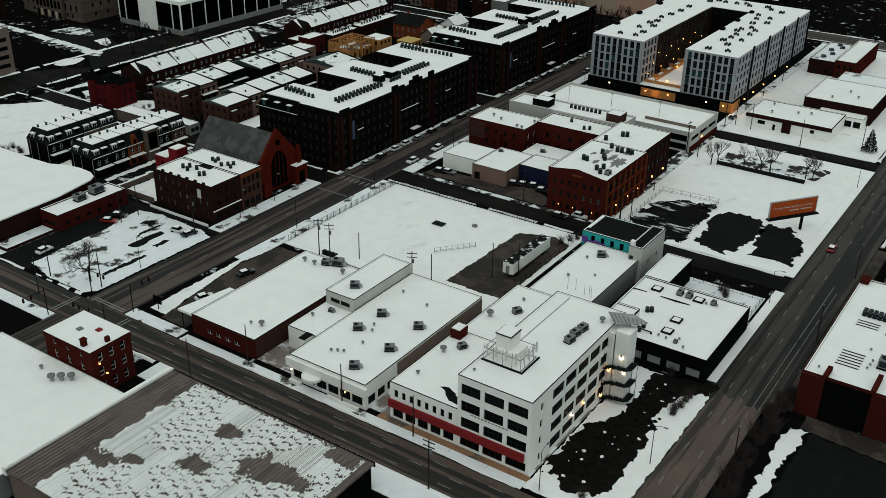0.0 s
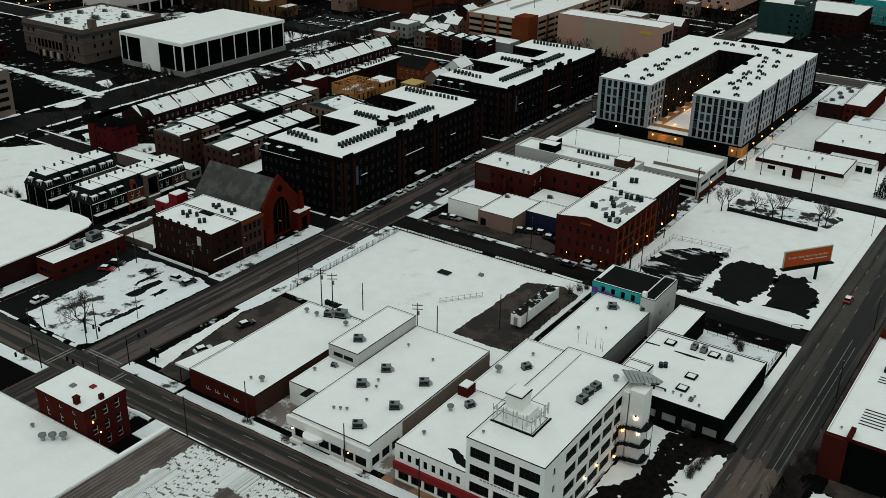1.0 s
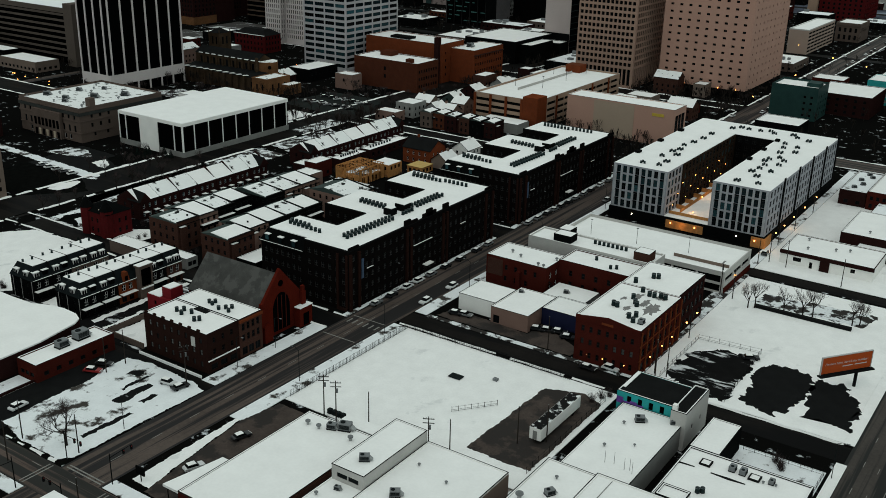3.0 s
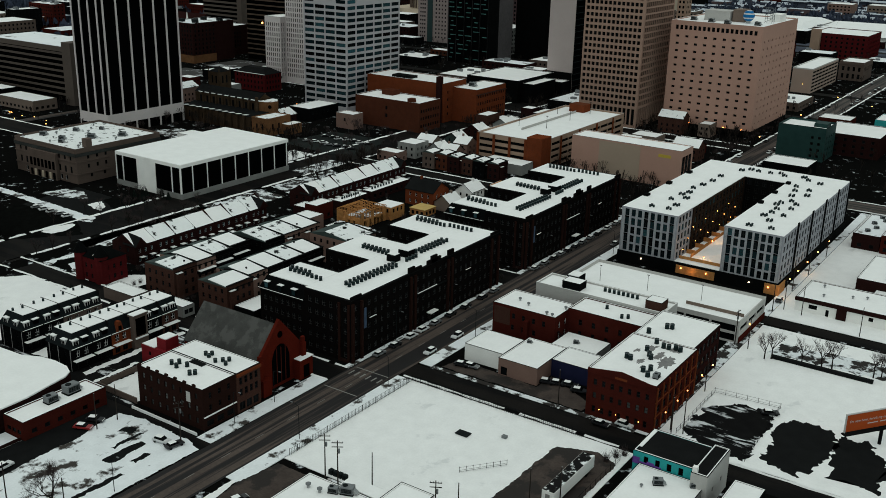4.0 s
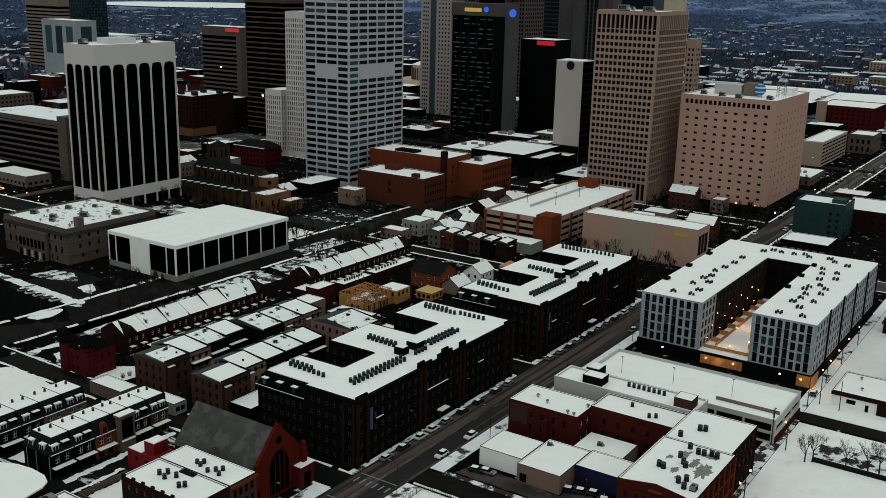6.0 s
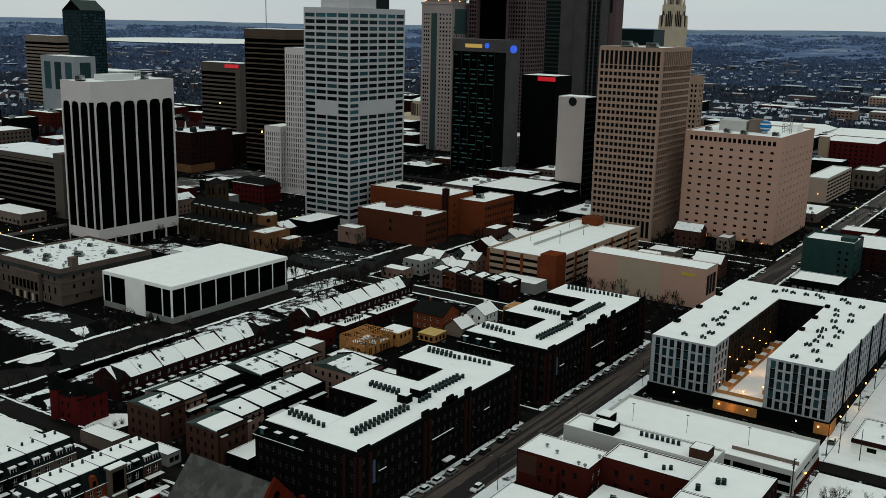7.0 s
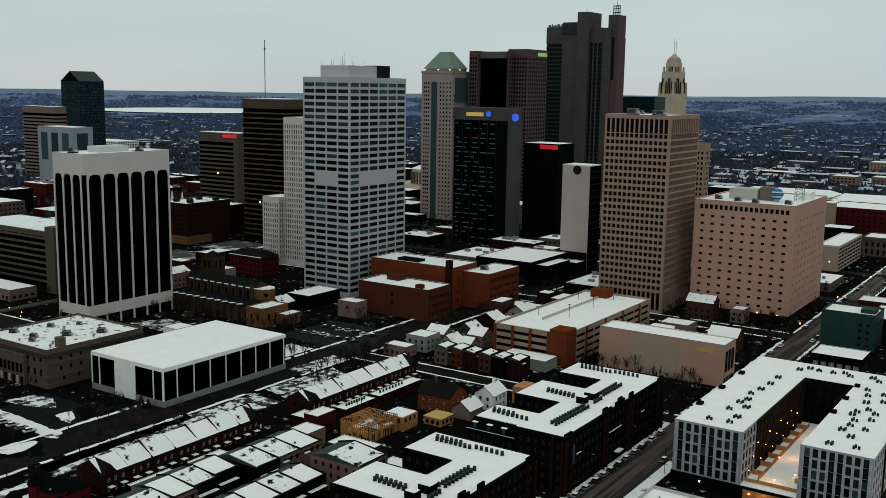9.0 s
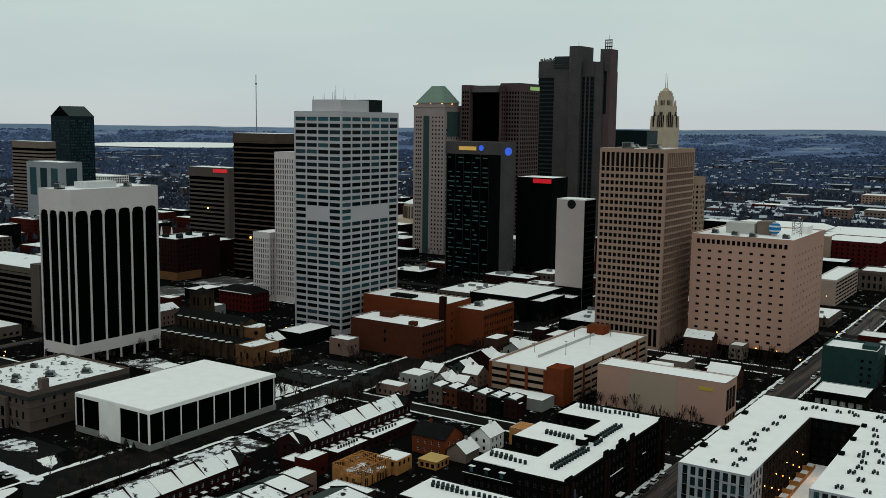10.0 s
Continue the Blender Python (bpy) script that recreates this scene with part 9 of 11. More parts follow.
CX, CY = -512.0, 1240.0
part("shaft", Soup().prism(octagon(CX, CY, 17.2), 0, 116), LIMESTONE, lv, "pale stone shaft")
part("upper_shaft", Soup().prism(octagon(CX, CY, 14.0), 116, 142), LIMESTONE, lv)
part("belfry", Soup().prism(octagon(CX, CY, 9.6), 142, 154), LIMESTONE, lv)
part("crown", Soup().prism(octagon(CX, CY, 6.8), 154, 160), LIMESTONE, lv)
part("cap", Soup().prism(octagon(CX, CY, 5), 160, 164, 0, octagon(CX, CY, 2.0)), LIMESTONE, lv)
part("mast", Soup().tube((CX - 0.8, CY, 164), (CX - 0.8, CY, 182), 0.35, 0.2, 5), UNIT, lv)
part("mast", Soup().tube((CX + 1.6, CY, 164), (CX + 1.6, CY, 180), 0.35, 0.2, 5), UNIT, lv)
for k in range(8):
    a = math.pi / 8 + k * math.pi / 4
    for r, z0, z1, w in ((15.6, 112, 130, 2.2), (11.6, 139, 149, 1.7), (7.6, 152, 158, 1.1)):
        x, y = CX + r * math.cos(a), CY + r * math.sin(a)
        part("turret", Soup().prism(octagon(x, y, w), z0, z1, 0, octagon(x, y, w * 0.55)), LIMESTONE, lv)
for k in range(8):
    a = k * math.pi / 4
    ux, uy = -math.sin(a), math.cos(a)
    for off in (-3.4, -1.1, 1.1, 3.4):
        hgt = 125 if abs(off) < 2 else 121
        r = 13.55
        x, y = CX + r * math.cos(a) + ux * off, CY + r * math.sin(a) + uy * off
        if math.sin(a) < 0.5:
            part("slit_window", Soup().prism([(x - ux * .6 - .15 * math.cos(a), y - uy * .6 - .15 * math.sin(a)), (x + ux * .6 - .15 * math.cos(a), y + uy * .6 - .15 * math.sin(a)), (x + ux * .6 + .2 * math.cos(a), y + uy * .6 + .2 * math.sin(a)), (x - ux * .6 + .2 * math.cos(a), y - uy * .6 + .2 * math.sin(a))], 117, hgt + 10), GLASS, lv)
    for off in (-1.6, 0, 1.6):
        x, y = CX + 8.95 * math.cos(a) + ux * off, CY + 8.95 * math.sin(a) + uy * off
        if math.sin(a) < 0.5:
            part("slit_window", Soup().prism([(x - ux * .4, y - uy * .4), (x + ux * .4, y + uy * .4), (x + ux * .4 + .2 * math.cos(a), y + uy * .4 + .2 * math.sin(a)), (x - ux * .4 + .2 * math.cos(a), y - uy * .4 + .2 * math.sin(a))], 143, 149), GLASS, lv)
block("dark_glass_hotel", "dark teal glass hotel with a crowned roof", "hotel", -500, -462, 1060, 1090, 112, mat_glass("teal_glass", (0.012, 0.022, 0.024), 0.3), lip=1.0)

# copper-roofed tower
X0, X1, Y0, Y1, H = -587.2, -553.7, 814.0, 842.0, 132.4
cr = thing("copper_roof_tower", ((X0 + X1) / 2, (Y0 + Y1) / 2, 0), "pale stone tower with a green copper pyramid roof", "office tower")
PALE = mat("pale_granite", (0.29, 0.235, 0.225), 0.8, 0.08, 0.1, 1.0, 0.05)
walls(cr, X0, X1, Y0, Y1, 0, H, PALE, {"S": [grid(3, 1.5, 1.6, 4, 3.7, 33, span=(2, 9)), grid(4, 1.5, 1.6, 4, 3.7, 33, span=(19, 33))], "E": [grid(6, 1.6, 1.6, 4, 3.7, 30, 1.5)]}, limit=0)
part("glass_strip", Soup().box(X0 + 11, X0 + 17, Y0 - 0.5, Y0 - 0.02, 0, H - 8), mat_glass("sea_glass", (0.03, 0.055, 0.055), 0.3), cr, "blue-green glass strip")
part("glass_strip", face_boxes(Soup(), "E", X0, X1, Y0, Y1, 4, 24, H - 26, H - 4, 0.4), mat_glass("sea_glass", (0.03, 0.055, 0.055), 0.3), cr)
part("cornice", Soup().box(X0 - 0.6, X1 + 0.6, Y0 - 0.6, Y1 + 0.6, H, H + 1.6), PALE, cr)
part("lantern", Soup().box(X0 + 2, X1 - 2, Y0 + 2, Y1 - 2, H + 1.6, H + 3.8), PALE, cr)
part("pyramid_roof", Soup().prism([(X0 + 1, Y0 + 1), (X1 - 1, Y0 + 1), (X1 - 1, Y1 - 1), (X0 + 1, Y1 - 1)], H + 3.8, H + 19, 0, [(X0 + 12, Y0 + 11), (X1 - 11, Y0 + 11), (X1 - 11, Y1 - 11), (X0 + 12, Y1 - 11)]), COPPER, cr, "green copper pyramid roof")
for x, y in ((X0 + 3, Y0 + 1.4), (X1 - 4, Y0 + 1.4), (X0 + 17, Y0 + 1.4), (X1 - 1.4, Y0 + 14)):
    wall_lamp(x, y, H + 3, "warm", 0.3)


def banded_slab(name, label, x0, x1, y0, y1, h, body, band, dz, thick, crown=3.0):
    """A slab with proud floor bands all round."""
    ob = thing(name, ((x0 + x1) / 2, (y0 + y1) / 2, 0), label, "office tower")
    part("glass_body", Soup().box(x0 + 0.4, x1 - 0.4, y0 + 0.4, y1 - 0.4, 0, h - crown), body, ob)
    z = 4.0
    while z < h - crown - thick:
        part("floor_band", Soup().box(x0, x1, y0, y1, z, z + thick), band, ob)
        z += dz
    part("crown", Soup().box(x0, x1, y0, y1, h - crown, h), band, ob)
    part("roof_snow", Soup().box(x0 + 0.5, x1 - 0.5, y0 + 0.5, y1 - 0.5, h + 0.02, h + 0.2), SNOW_ROOF_PATCHY, ob)
    return ob


BROWN = mat("brown_precast", (0.075, 0.052, 0.040), 0.85, 0.12, 0.1, 1.0, 0.05)
BROWN_LT = mat("taupe_precast", (0.085, 0.068, 0.058), 0.85, 0.12, 0.1, 1.0, 0.05)
banded_slab("banded_dark_tower", "dark tower of brown bands and black glass", -618, -575, 618, 650, 108.8, GLASS_BLACK, BROWN, 3.9, 1.1, 6)
bs = banded_slab("banded_brown_tower", "brown banded slab tower with a lit red sign", -733, -684, 678, 695, 77.5, GLASS_BLACK, BROWN_LT, 3.8, 1.7, 8)
part("red_sign", Soup().box(-702, -685.5, 677.2, 677.9, 73.4, 76.4), mat_glow("red_sign", (0.55, 0.01, 0.02), 0.5), bs, "lit red sign band")
part("end_wall", Soup().box(-689.5, -683.9, 677.7, 695.2, 0, 73), BROWN_LT, bs)
for x, y, z in ((-709, 677.4, 42), (-600, 617.4, 30)):
    wall_lamp(x, y, z, "warm", 0.6)
SLOT = dict(limit=0, deep=0.5)
sl = thing("slim_white_tower", (-506, 561, 0), "slim white tower of narrow vertical slots", "office tower")
walls(sl, -515, -492, 553, 572, 0, 98, PIER, {"S": [grid(11, 0.9, 2.4, 4, 3.5, 26, 0.5)], "E": [grid(9, 0.9, 2.4, 4, 3.5, 26, 0.5)]}, **SLOT)
flat_roof(sl, -515, -492, 553, 572, 98, 0.5, wall_mat=PIER)
sl2 = thing("slim_white_annex", (-528, 560, 0), "lower white annex of narrow vertical slots", "office tower")
walls(sl2, -530, -515.2, 548, 566, 0, 45, PIER, {"S": [grid(7, 0.9, 2.4, 4, 3.5, 11, 0.5)], "E": [grid(8, 0.9, 2.4, 4, 3.5, 11, 0.5)]}, **SLOT)
flat_roof(sl2, -530, -515.2, 548, 566, 45, 0.5, wall_mat=PIER)

# gabled dark tower and the county blocks far off
gd = thing("gabled_dark_tower", (-1206, 908, 0), "dark glass tower with gabled blue roof far off", "office tower")
walls(gd, -1226, -1187, 890, 928, 0, 120, mat("navy_cladding", (0.007, 0.017, 0.022), 0.6, 0.2, 0.1, 1.0, 0.0), {"S": [grid(11, 1.8, 2.0, 4, 3.9, 29, 1.5, glass=GLASS_BLUE)], "E": [grid(14, 1.8, 2.0, 4, 3.9, 29, 1.5, glass=GLASS_BLUE)]}, limit=0)
gable_roof(gd, -1226, -1187, 890, 928, 120, 13, "y", GREENMETAL, BLACKWALL, 0.2)
banded_slab("county_tower", "tan banded county tower far off", -1187, -1122, 806, 822, 89, GLASS_BLACK, TAN, 4.2, 2.4, 8)
block("pale_glass_block", "pale office block with tall blue glass bays", "office", -1050, -990, 733, 760, 70, mat("pale_panel", (0.27, 0.28, 0.30), 0.8, 0.1, 0.1, 1.0, 0.0), {"S": [grid(3, 12, 30, 34, 1, 1, 2, nx=4, nz=6, glass=GLASS_BLUE)], "E": [grid(1, 14, 30, 34, 1, 1, 2, nx=4, glass=GLASS_BLUE)]})
md = thing("checkered_midrise", (-1300, 1020, 0), "long mid-rise block of black and white panels", "apartment building")
walls(md, -1420, -1270, 1010, 1050, 0, 33, WHITE, {"S": [grid(36, 2.4, 2.4, 3, 3.4, 9, 1.0)], "E": [grid(12, 2.2, 2.4, 3, 3.4, 9, 1.0)]}, limit=0)
flat_roof(md, -1420, -1270, 1010, 1050, 33, 0.8, wall_mat=WHITE)
ms_ = thing("tall_radio_mast", (-1443, 1500, 0), "very thin tall radio mast on the skyline", "mast")
part("mast", Soup().tube((-1443, 1500, 0), (-1443, 1500, 205), 1.0, 0.7, 6), UNIT, ms_)
part("beacon", Soup().tube((-1443, 1500, 186), (-1443, 1500, 189), 2.0, 2.0, 8), UNIT, ms_)

tn = thing("tan_stepped_tower", (-278, 712, 0), "tan stepped masonry tower beside the beige one", "office tower")
walls(tn, -286, -279.6, 700, 710, 0, 85, BUFF, {"E": [grid(3, 1.4, 1.8, 4, 3.4, 23, 0.8)], "S": [grid(2, 1.4, 1.8, 4, 3.4, 23, 0.6)]}, limit=0)
flat_roof(tn, -286, -279.6, 700, 710, 85, 1.0, wall_mat=BUFF, cap=BUFF)
rd = thing("dark_red_block", (-236, 1010, 0), "large dark red brick block with a buff stair tower", "building")
walls(rd, -262, -214, 975, 1030, 0, 21, BRICK_CRIMSON, {"E": [grid(12, 1.8, 2.0, 2, 3.8, 5, 1.0)], "S": [grid(10, 1.8, 2.0, 2, 3.8, 5, 1.0)]}, limit=0)
flat_roof(rd, -262, -214, 975, 1030, 21, 0.8, wall_mat=BRICK_CRIMSON)
part("stair_tower", Soup().box(-262, -254, 970, 974.98, 0, 25), BUFF, rd, "buff brick stair tower")
sh_ = thing("stone_hall", (-198, 862, 0), "pale stone hall with tall windows", "public building")
walls(sh_, -207, -188.6, 850, 880, 0, 13.4, STONE, {"S": [grid(4, 1.8, 3.2, 7.4, 1, 1, 1.2), grid(4, 1.8, 3.6, 1.6, 1, 1, 1.2)], "E": [grid(7, 1.8, 3.2, 7.4, 1, 1, 1.2)]}, limit=0)
flat_roof(sh_, -207, -188.6, 850, 880, 13.4, 1.0, wall_mat=STONE, cap=STONE)
part("cornice", Soup().box(-207.4, -188.2, 849.5, 849.98, 12.2, 13.2), STONE, sh_)

# ---- white cube office, museum, gothic church ----
X0, X1, Y0, Y1, H = -383.5, -341.5, 300.5, 366.5, 15.0
cu = thing("white_cube_office", ((X0 + X1) / 2, (Y0 + Y1) / 2, 0), "low white stone office cube with tall black glass panels", "office building")
part("glass_body", Soup().box(X0 + 0.28, X1 - 0.28, Y0 + 0.28, Y1 - 0.28, 0, H - 1.2), GLASS_BLACK, cu, "black glass walls")
part("roof_slab", Soup().box(X0, X1, Y0, Y1, H - 1.4, H), WHITE, cu)
part("roof_snow", Soup().box(X0 + 0.15, X1 - 0.15, Y0 + 0.15, Y1 - 0.15, H + 0.01, H + 0.16), SNOW_ROOF, cu, "smooth untouched roof snow")
part("plinth", Soup().box(X0, X1, Y0, Y1, 0, 2.4), GREYWALL, cu)
part("blank_panel", face_boxes(Soup(), "S", X0, X1, Y0, Y1, 14, 26, 0, H - 1.42, -0.72), WHITE, cu, "blank white stone panel")
for a in (0.0, 4.6, 36, 41.2):
    part("fin", face_boxes(Soup(), "S", X0, X1, Y0, Y1, a, a + 0.45, 2.4, H - 1.42, -0.3), WHITE, cu)
for k in range(9):
    a = 0 if k == 0 else 6.5 + (k - 1) * 8.3
    part("fin", face_boxes(Soup(), "E", X0, X1, Y0, Y1, a, a + 0.4, 2.4, H - 1.42, -0.3), WHITE, cu)
block("white_roof_box", "small white plant house behind the cube", "plant house", -411, -402, 360, 370, 9, WHITE, lip=0.3)
mu = thing("stone_museum", (-410, 315, 0), "grey limestone museum with flat snowy roof and arched loggia", "museum")
MUS = {"S": [grid(10, 1.3, 2.0, 10.2, 1, 1, 2), grid(10, 1.4, 3.0, 4.4, 1, 1, 2), grid(9, 1.6, 2.2, 0.8, 1, 1, 6, frame_mat=FRAME_W)], "E": [grid(3, 1.2, 1.8, 6.4, 4.2, 2, span=(4, 18)), grid(2, 1.2, 1.6, 2.2, 1, 1, span=(4, 18))]}
walls(mu, -440, -395.5, 289, 336, 0, 14.8, STONE, MUS)
flat_roof(mu, -440, -395.5, 289, 336, 14.8, 1.0, wall_mat=STONE, cap=STONE, snow=SNOW_MELT)
# Attic band darker than the wall stone below it.
part("attic_band", Soup().box(-440.3, -395.2, 288.6, 288.98, 12.2, 13.6).box(-395.48, -395.1, 288.6, 336, 12.2, 13.6), mat("dark_limestone", (0.034, 0.036, 0.034), 0.9, 0.3, 0.2, 2.0, 0.1), mu, "dark attic band")
part("entrance_bay", Soup().box(-428, -408, 287.2, 288.58, 0, 12.1), STONE, mu, "projecting stone entrance bay")
for k in range(7):
    part("arched_opening", Soup().box(-426.6 + k * 2.7, -425.2 + k * 2.7, 286.9, 287.18, 4.8, 8.4), GLASS_BLACK, mu)
    part("door_opening", Soup().box(-426.6 + k * 2.7, -425.2 + k * 2.7, 286.9, 287.18, 0.3, 3.2), LIMESTONE if k % 2 else GLASS_BLACK, mu)
for z in (4.0, 9.4, 13.8):
    part("string_course", Soup().box(-440.2, -395.3, 288.7, 288.98, z, z + 0.5), STONE, mu)
    part("string_course", Soup().box(-395.48, -395.2, 288.7, 306, z, z + 0.5), STONE, mu)
part("chimney", Soup().box(-400, -397, 296, 299, 15.02, 19), STONE, mu)
for x, y, s in ((-420, 300, 1.3), (-412, 310, 1.6), (-430, 315, 1.2), (-405, 322, 1.5), (-424, 325, 1.0), (-415, 296, 1.1), (-434, 300, 1.4)):
    place("rtu", x, y, 15.02, 25 * s, s)
for k in range(16):
    place("vent", -438 + (k * 37 % 40), 292 + (k * 23 % 40), 15.02, 0, 1.0 + (k % 3) * 0.3)
go = thing("gothic_church", (-430, 422, 0), "long sooty sandstone gothic church with buttresses and snowy ledges", "church")
walls(go, -470, -419, 426.5, 438, 0, 15.2, SOOTSTONE, {"S": [grid(9, 1.7, 4.4, 9.2, 1, 1, 2.0)]})
walls(go, -470, -411, 417, 426.48, 0, 8, SOOTSTONE, {"S": [grid(10, 1.5, 3.6, 2.2, 1, 1, 2.0)]}, name="aisle_wall")
gable_roof(go, -470, -420, 426.5, 438, 15.2, 3.4, "x", BLACKTOP, SOOTSTONE, 0.2)
part("aisle_roof", Soup().prism([(-470.2, 416.7), (-411.2, 416.7), (-411.2, 426.48), (-470.2, 426.48)], 8.02, 10.0, 0, [(-470.2, 426), (-411.2, 426), (-411.2, 426.48), (-470.2, 426.48)]), BLACKTOP, go)
for k in range(10):
    x = -468 + k * 5.3
    part("ledge_snow", Soup().box(x + 0.9, x + 4.0, 426.1, 426.9, 15.25, 15.6), SNOW_ROOF, go)
    part("buttress", Soup().box(x - 0.5, x + 0.5, 415.4, 416.98, 0, 8.8), SOOTSTONE, go)
    part("buttress_snow", Soup().prism([(x - .6, 415.4), (x + .6, 415.4), (x + 2.2, 417.6), (x + 0.6, 417.8)], 8.81, 9.1), SNOW_ROOF, go)
    part("upper_buttress", Soup().box(x - 0.4, x + 0.4, 425.4, 426.48, 8.5, 15), SOOTSTONE, go)
part("pier", Soup().prism(octagon(-419.6, 425.6, 1.3), 0, 17.4, 0, octagon(-419.6, 425.6, 1.0)), SOOTSTONE, go, "tall corner pier")
walls(go, -411, -399.5, 412.6, 431, 0, 9.0, STONE_WARM, {"S": [grid(2, 1.3, 3.0, 3.4, 1, 1, 1.6)], "E": [grid(3, 1.3, 3.0, 3.4, 1, 1, 2.0)]}, name="choir_wall", label="warm sandstone choir")
part("choir_parapet", Soup().frame_ring(-411.1, -399.4, 412.5, 431.1, -410.4, -400.1, 413.2, 430.4, 9.02, 9.7), STONE_WARM, go)
part("choir_snow", Soup().box(-410.4, -400.1, 413.2, 430.4, 9.02, 9.3), SNOW_MELT, go)
part("apse", Soup().prism([(-419, 426.6), (-414.6, 427.4), (-411.8, 430.4), (-411.8, 434.4), (-414.6, 437.6), (-419, 438)], 9.0, 15.0), STONE_WARM, go, "warm sandstone apse")
part("apse_snow", Soup().prism([(-418.8, 426.8), (-414.8, 427.6), (-412.0, 430.5), (-412.0, 434.3), (-414.8, 437.4), (-418.8, 437.8)], 15.02, 15.3), SNOW_MELT, go)
part("rose_window", Soup().tube((-412.9, 428.9, 12.4), (-412.5, 428.5, 12.4), 1.0, 1.0, 12), GLASS_BLACK, go)
part("porch", Soup().box(-399.48, -394, 424, 434, 0, 5.4), STONE_WARM, go)
part("porch_snow", Soup().box(-399.4, -394.2, 424.2, 433.8, 5.41, 5.6), SNOW_ROOF, go)
walls(go, -480, -471.2, 447, 456, 0, 23.4, SOOTSTONE, {"S": [grid(2, 1.4, 4.6, 16.6, 1, 1, 1.2)], "E": [grid(2, 1.4, 4.6, 16.6, 1, 1, 1.2)]}, name="tower_wall", label="square dark stone tower")
part("tower_roof", Soup().prism([(-480.3, 446.7), (-470.9, 446.7), (-470.9, 456.3), (-480.3, 456.3)], 23.42, 26.0, 0, [(-476, 451), (-475.2, 451), (-475.2, 452), (-476, 452)]), BLACKTOP, go)
for x, y in ((-480, 447), (-471.2, 447), (-471.2, 456), (-480, 456)):
    part("tower_pinnacle", Soup().prism(octagon(x, y, 0.8), 0, 25.4, 0, octagon(x, y, 0.3)), SOOTSTONE, go)
block("dark_shop_row", "low dark brick shops with a snowy roof beside the church", "shop", -425, -409.4, 458, 484, 7, BLACKWALL, {"E": [grid(7, 1.5, 1.6, 3.6, 1, 1, 1.0)]}, lip=0.4)
gable_house("small_house", "small old house with patchy snow on its gable roof", -428, -416, 444, 454, 4.6, 3, "y", BRICK_MAROON, SNOW_MELT, {"E": [grid(2, 1.0, 1.5, 1.0, 2.6, 1, 1.2, nz=2)]}, group="small old houses")
mh = thing("maroon_hall", (-510, 518, 0), "dark red brick hall with a black hipped roof", "hall")
walls(mh, -524, -496, 511, 527, 0, 11.6, BRICK_CRIMSON, {"S": [grid(8, 1.3, 2.0, 1.6, 3.6, 3, 1.0)], "E": [grid(5, 1.3, 2.0, 1.6, 3.6, 3, 1.0)]}, limit=20)
part("roof", Soup().prism([(-524.4, 510.6), (-495.6, 510.6), (-495.6, 527.4), (-524.4, 527.4)], 11.62, 15, 0, [(-519, 516), (-501, 516), (-501, 522), (-519, 522)]), BLACKTOP, mh, "black hipped roof")
part("roof_snow", Soup().box(-524.2, -495.8, 510.4, 510.9, 11.7, 12.0), SNOW_ROOF, mh)
ht = thing("brick_hotel", (-641, 600, 0), "eight-storey dark brown brick hotel with a pale base", "hotel")
walls(ht, -657, -627, 568, 612, 0, 30, BRICK_MAROON, {"S": [grid(9, 1.5, 2.1, 6.6, 3.4, 7, 0.8)], "E": [grid(6, 1.5, 2.1, 6.6, 3.4, 7, span=(1, 24))]}, limit=30)
flat_roof(ht, -657, -627, 568, 612, 30, 0.8, wall_mat=BRICK_MAROON, snow=SNOW_ROOF_PATCHY)
part("stone_base", Soup().box(-657.1, -626.9, 567.75, 567.98, 0, 6).box(-626.98, -626.75, 567.75, 592, 0, 6), STONE_WARM, ht, "pale stone ground floor")
walls(ht, -657, -638.5, 612.02, 640, 0, 23.4, BRICK_MAROON, {"E": [grid(6, 1.5, 2.1, 6.6, 3.4, 4, span=(2, 20))]}, limit=10, name="rear_wall")
flat_roof(ht, -657, -638.5, 612.02, 640, 23.4, 0.6, wall_mat=BRICK_MAROON)
for x, y in ((-650, 575), (-643, 582), (-636, 576), (-648, 596), (-634, 600)):
    part("roof_plant", Soup().box(x, x + 4, y, y + 3.4, 30.24, 32.6), UNIT_DARK, ht)
for k, (y0_, y1_) in enumerate(((512, 549), (567, 606))):
    patch("grey_deck", [(-616, y0_), (-577, y0_), (-577, y1_), (-616, y1_)], 0.14, mat("grey_tarmac", (0.055, 0.052, 0.05), 0.8, 0.3, 0.1, 1.5, 0.1, col2=(0.5, 0.52, 0.53), patch=0.3), "grey parking ground with thin snow", "car park", 0.8, 60 + k)
    snow_bank(-576.6, -574.8, y0_, y1_, 1.0)
FOOT.append((-618, -574, 508, 608))
FOOT.append((-495, -446, 440, 548))
FOOT.append((-472, -384, 330, 404))
FOOT.append((-444, -392, 424, 500))

# ---- warehouses and garage mid-distance ----
wk = thing("brick_works", (-364, 485, 0), "red-brown brick warehouse with snowy roof", "warehouse")
walls(wk, -388, -342.5, 474, 495, 0, 16, BRICK_RUST, {"E": [grid(8, 1.3, 1.8, 2.5, 4.2, 3, 1.0)], "S": [grid(1, 1.6, 2.2, 6, 4.4, 2, span=(21, 24))]})
flat_roof(wk, -388, -342.5, 474, 495, 16, 0.6, wall_mat=BRICK_RUST)
part("lift_house", Soup().box(-378, -370, 486, 493, 16.3, 19), BRICK_RUST, wk)
part("corner_turret", Soup().box(-351, -347.5, 474.4, 478, 16.3, 18.5), BRICK_RUST, wk)
w2 = thing("tall_brick_works", (-376, 516, 0), "taller orange brick warehouse with snowy roofs", "warehouse")
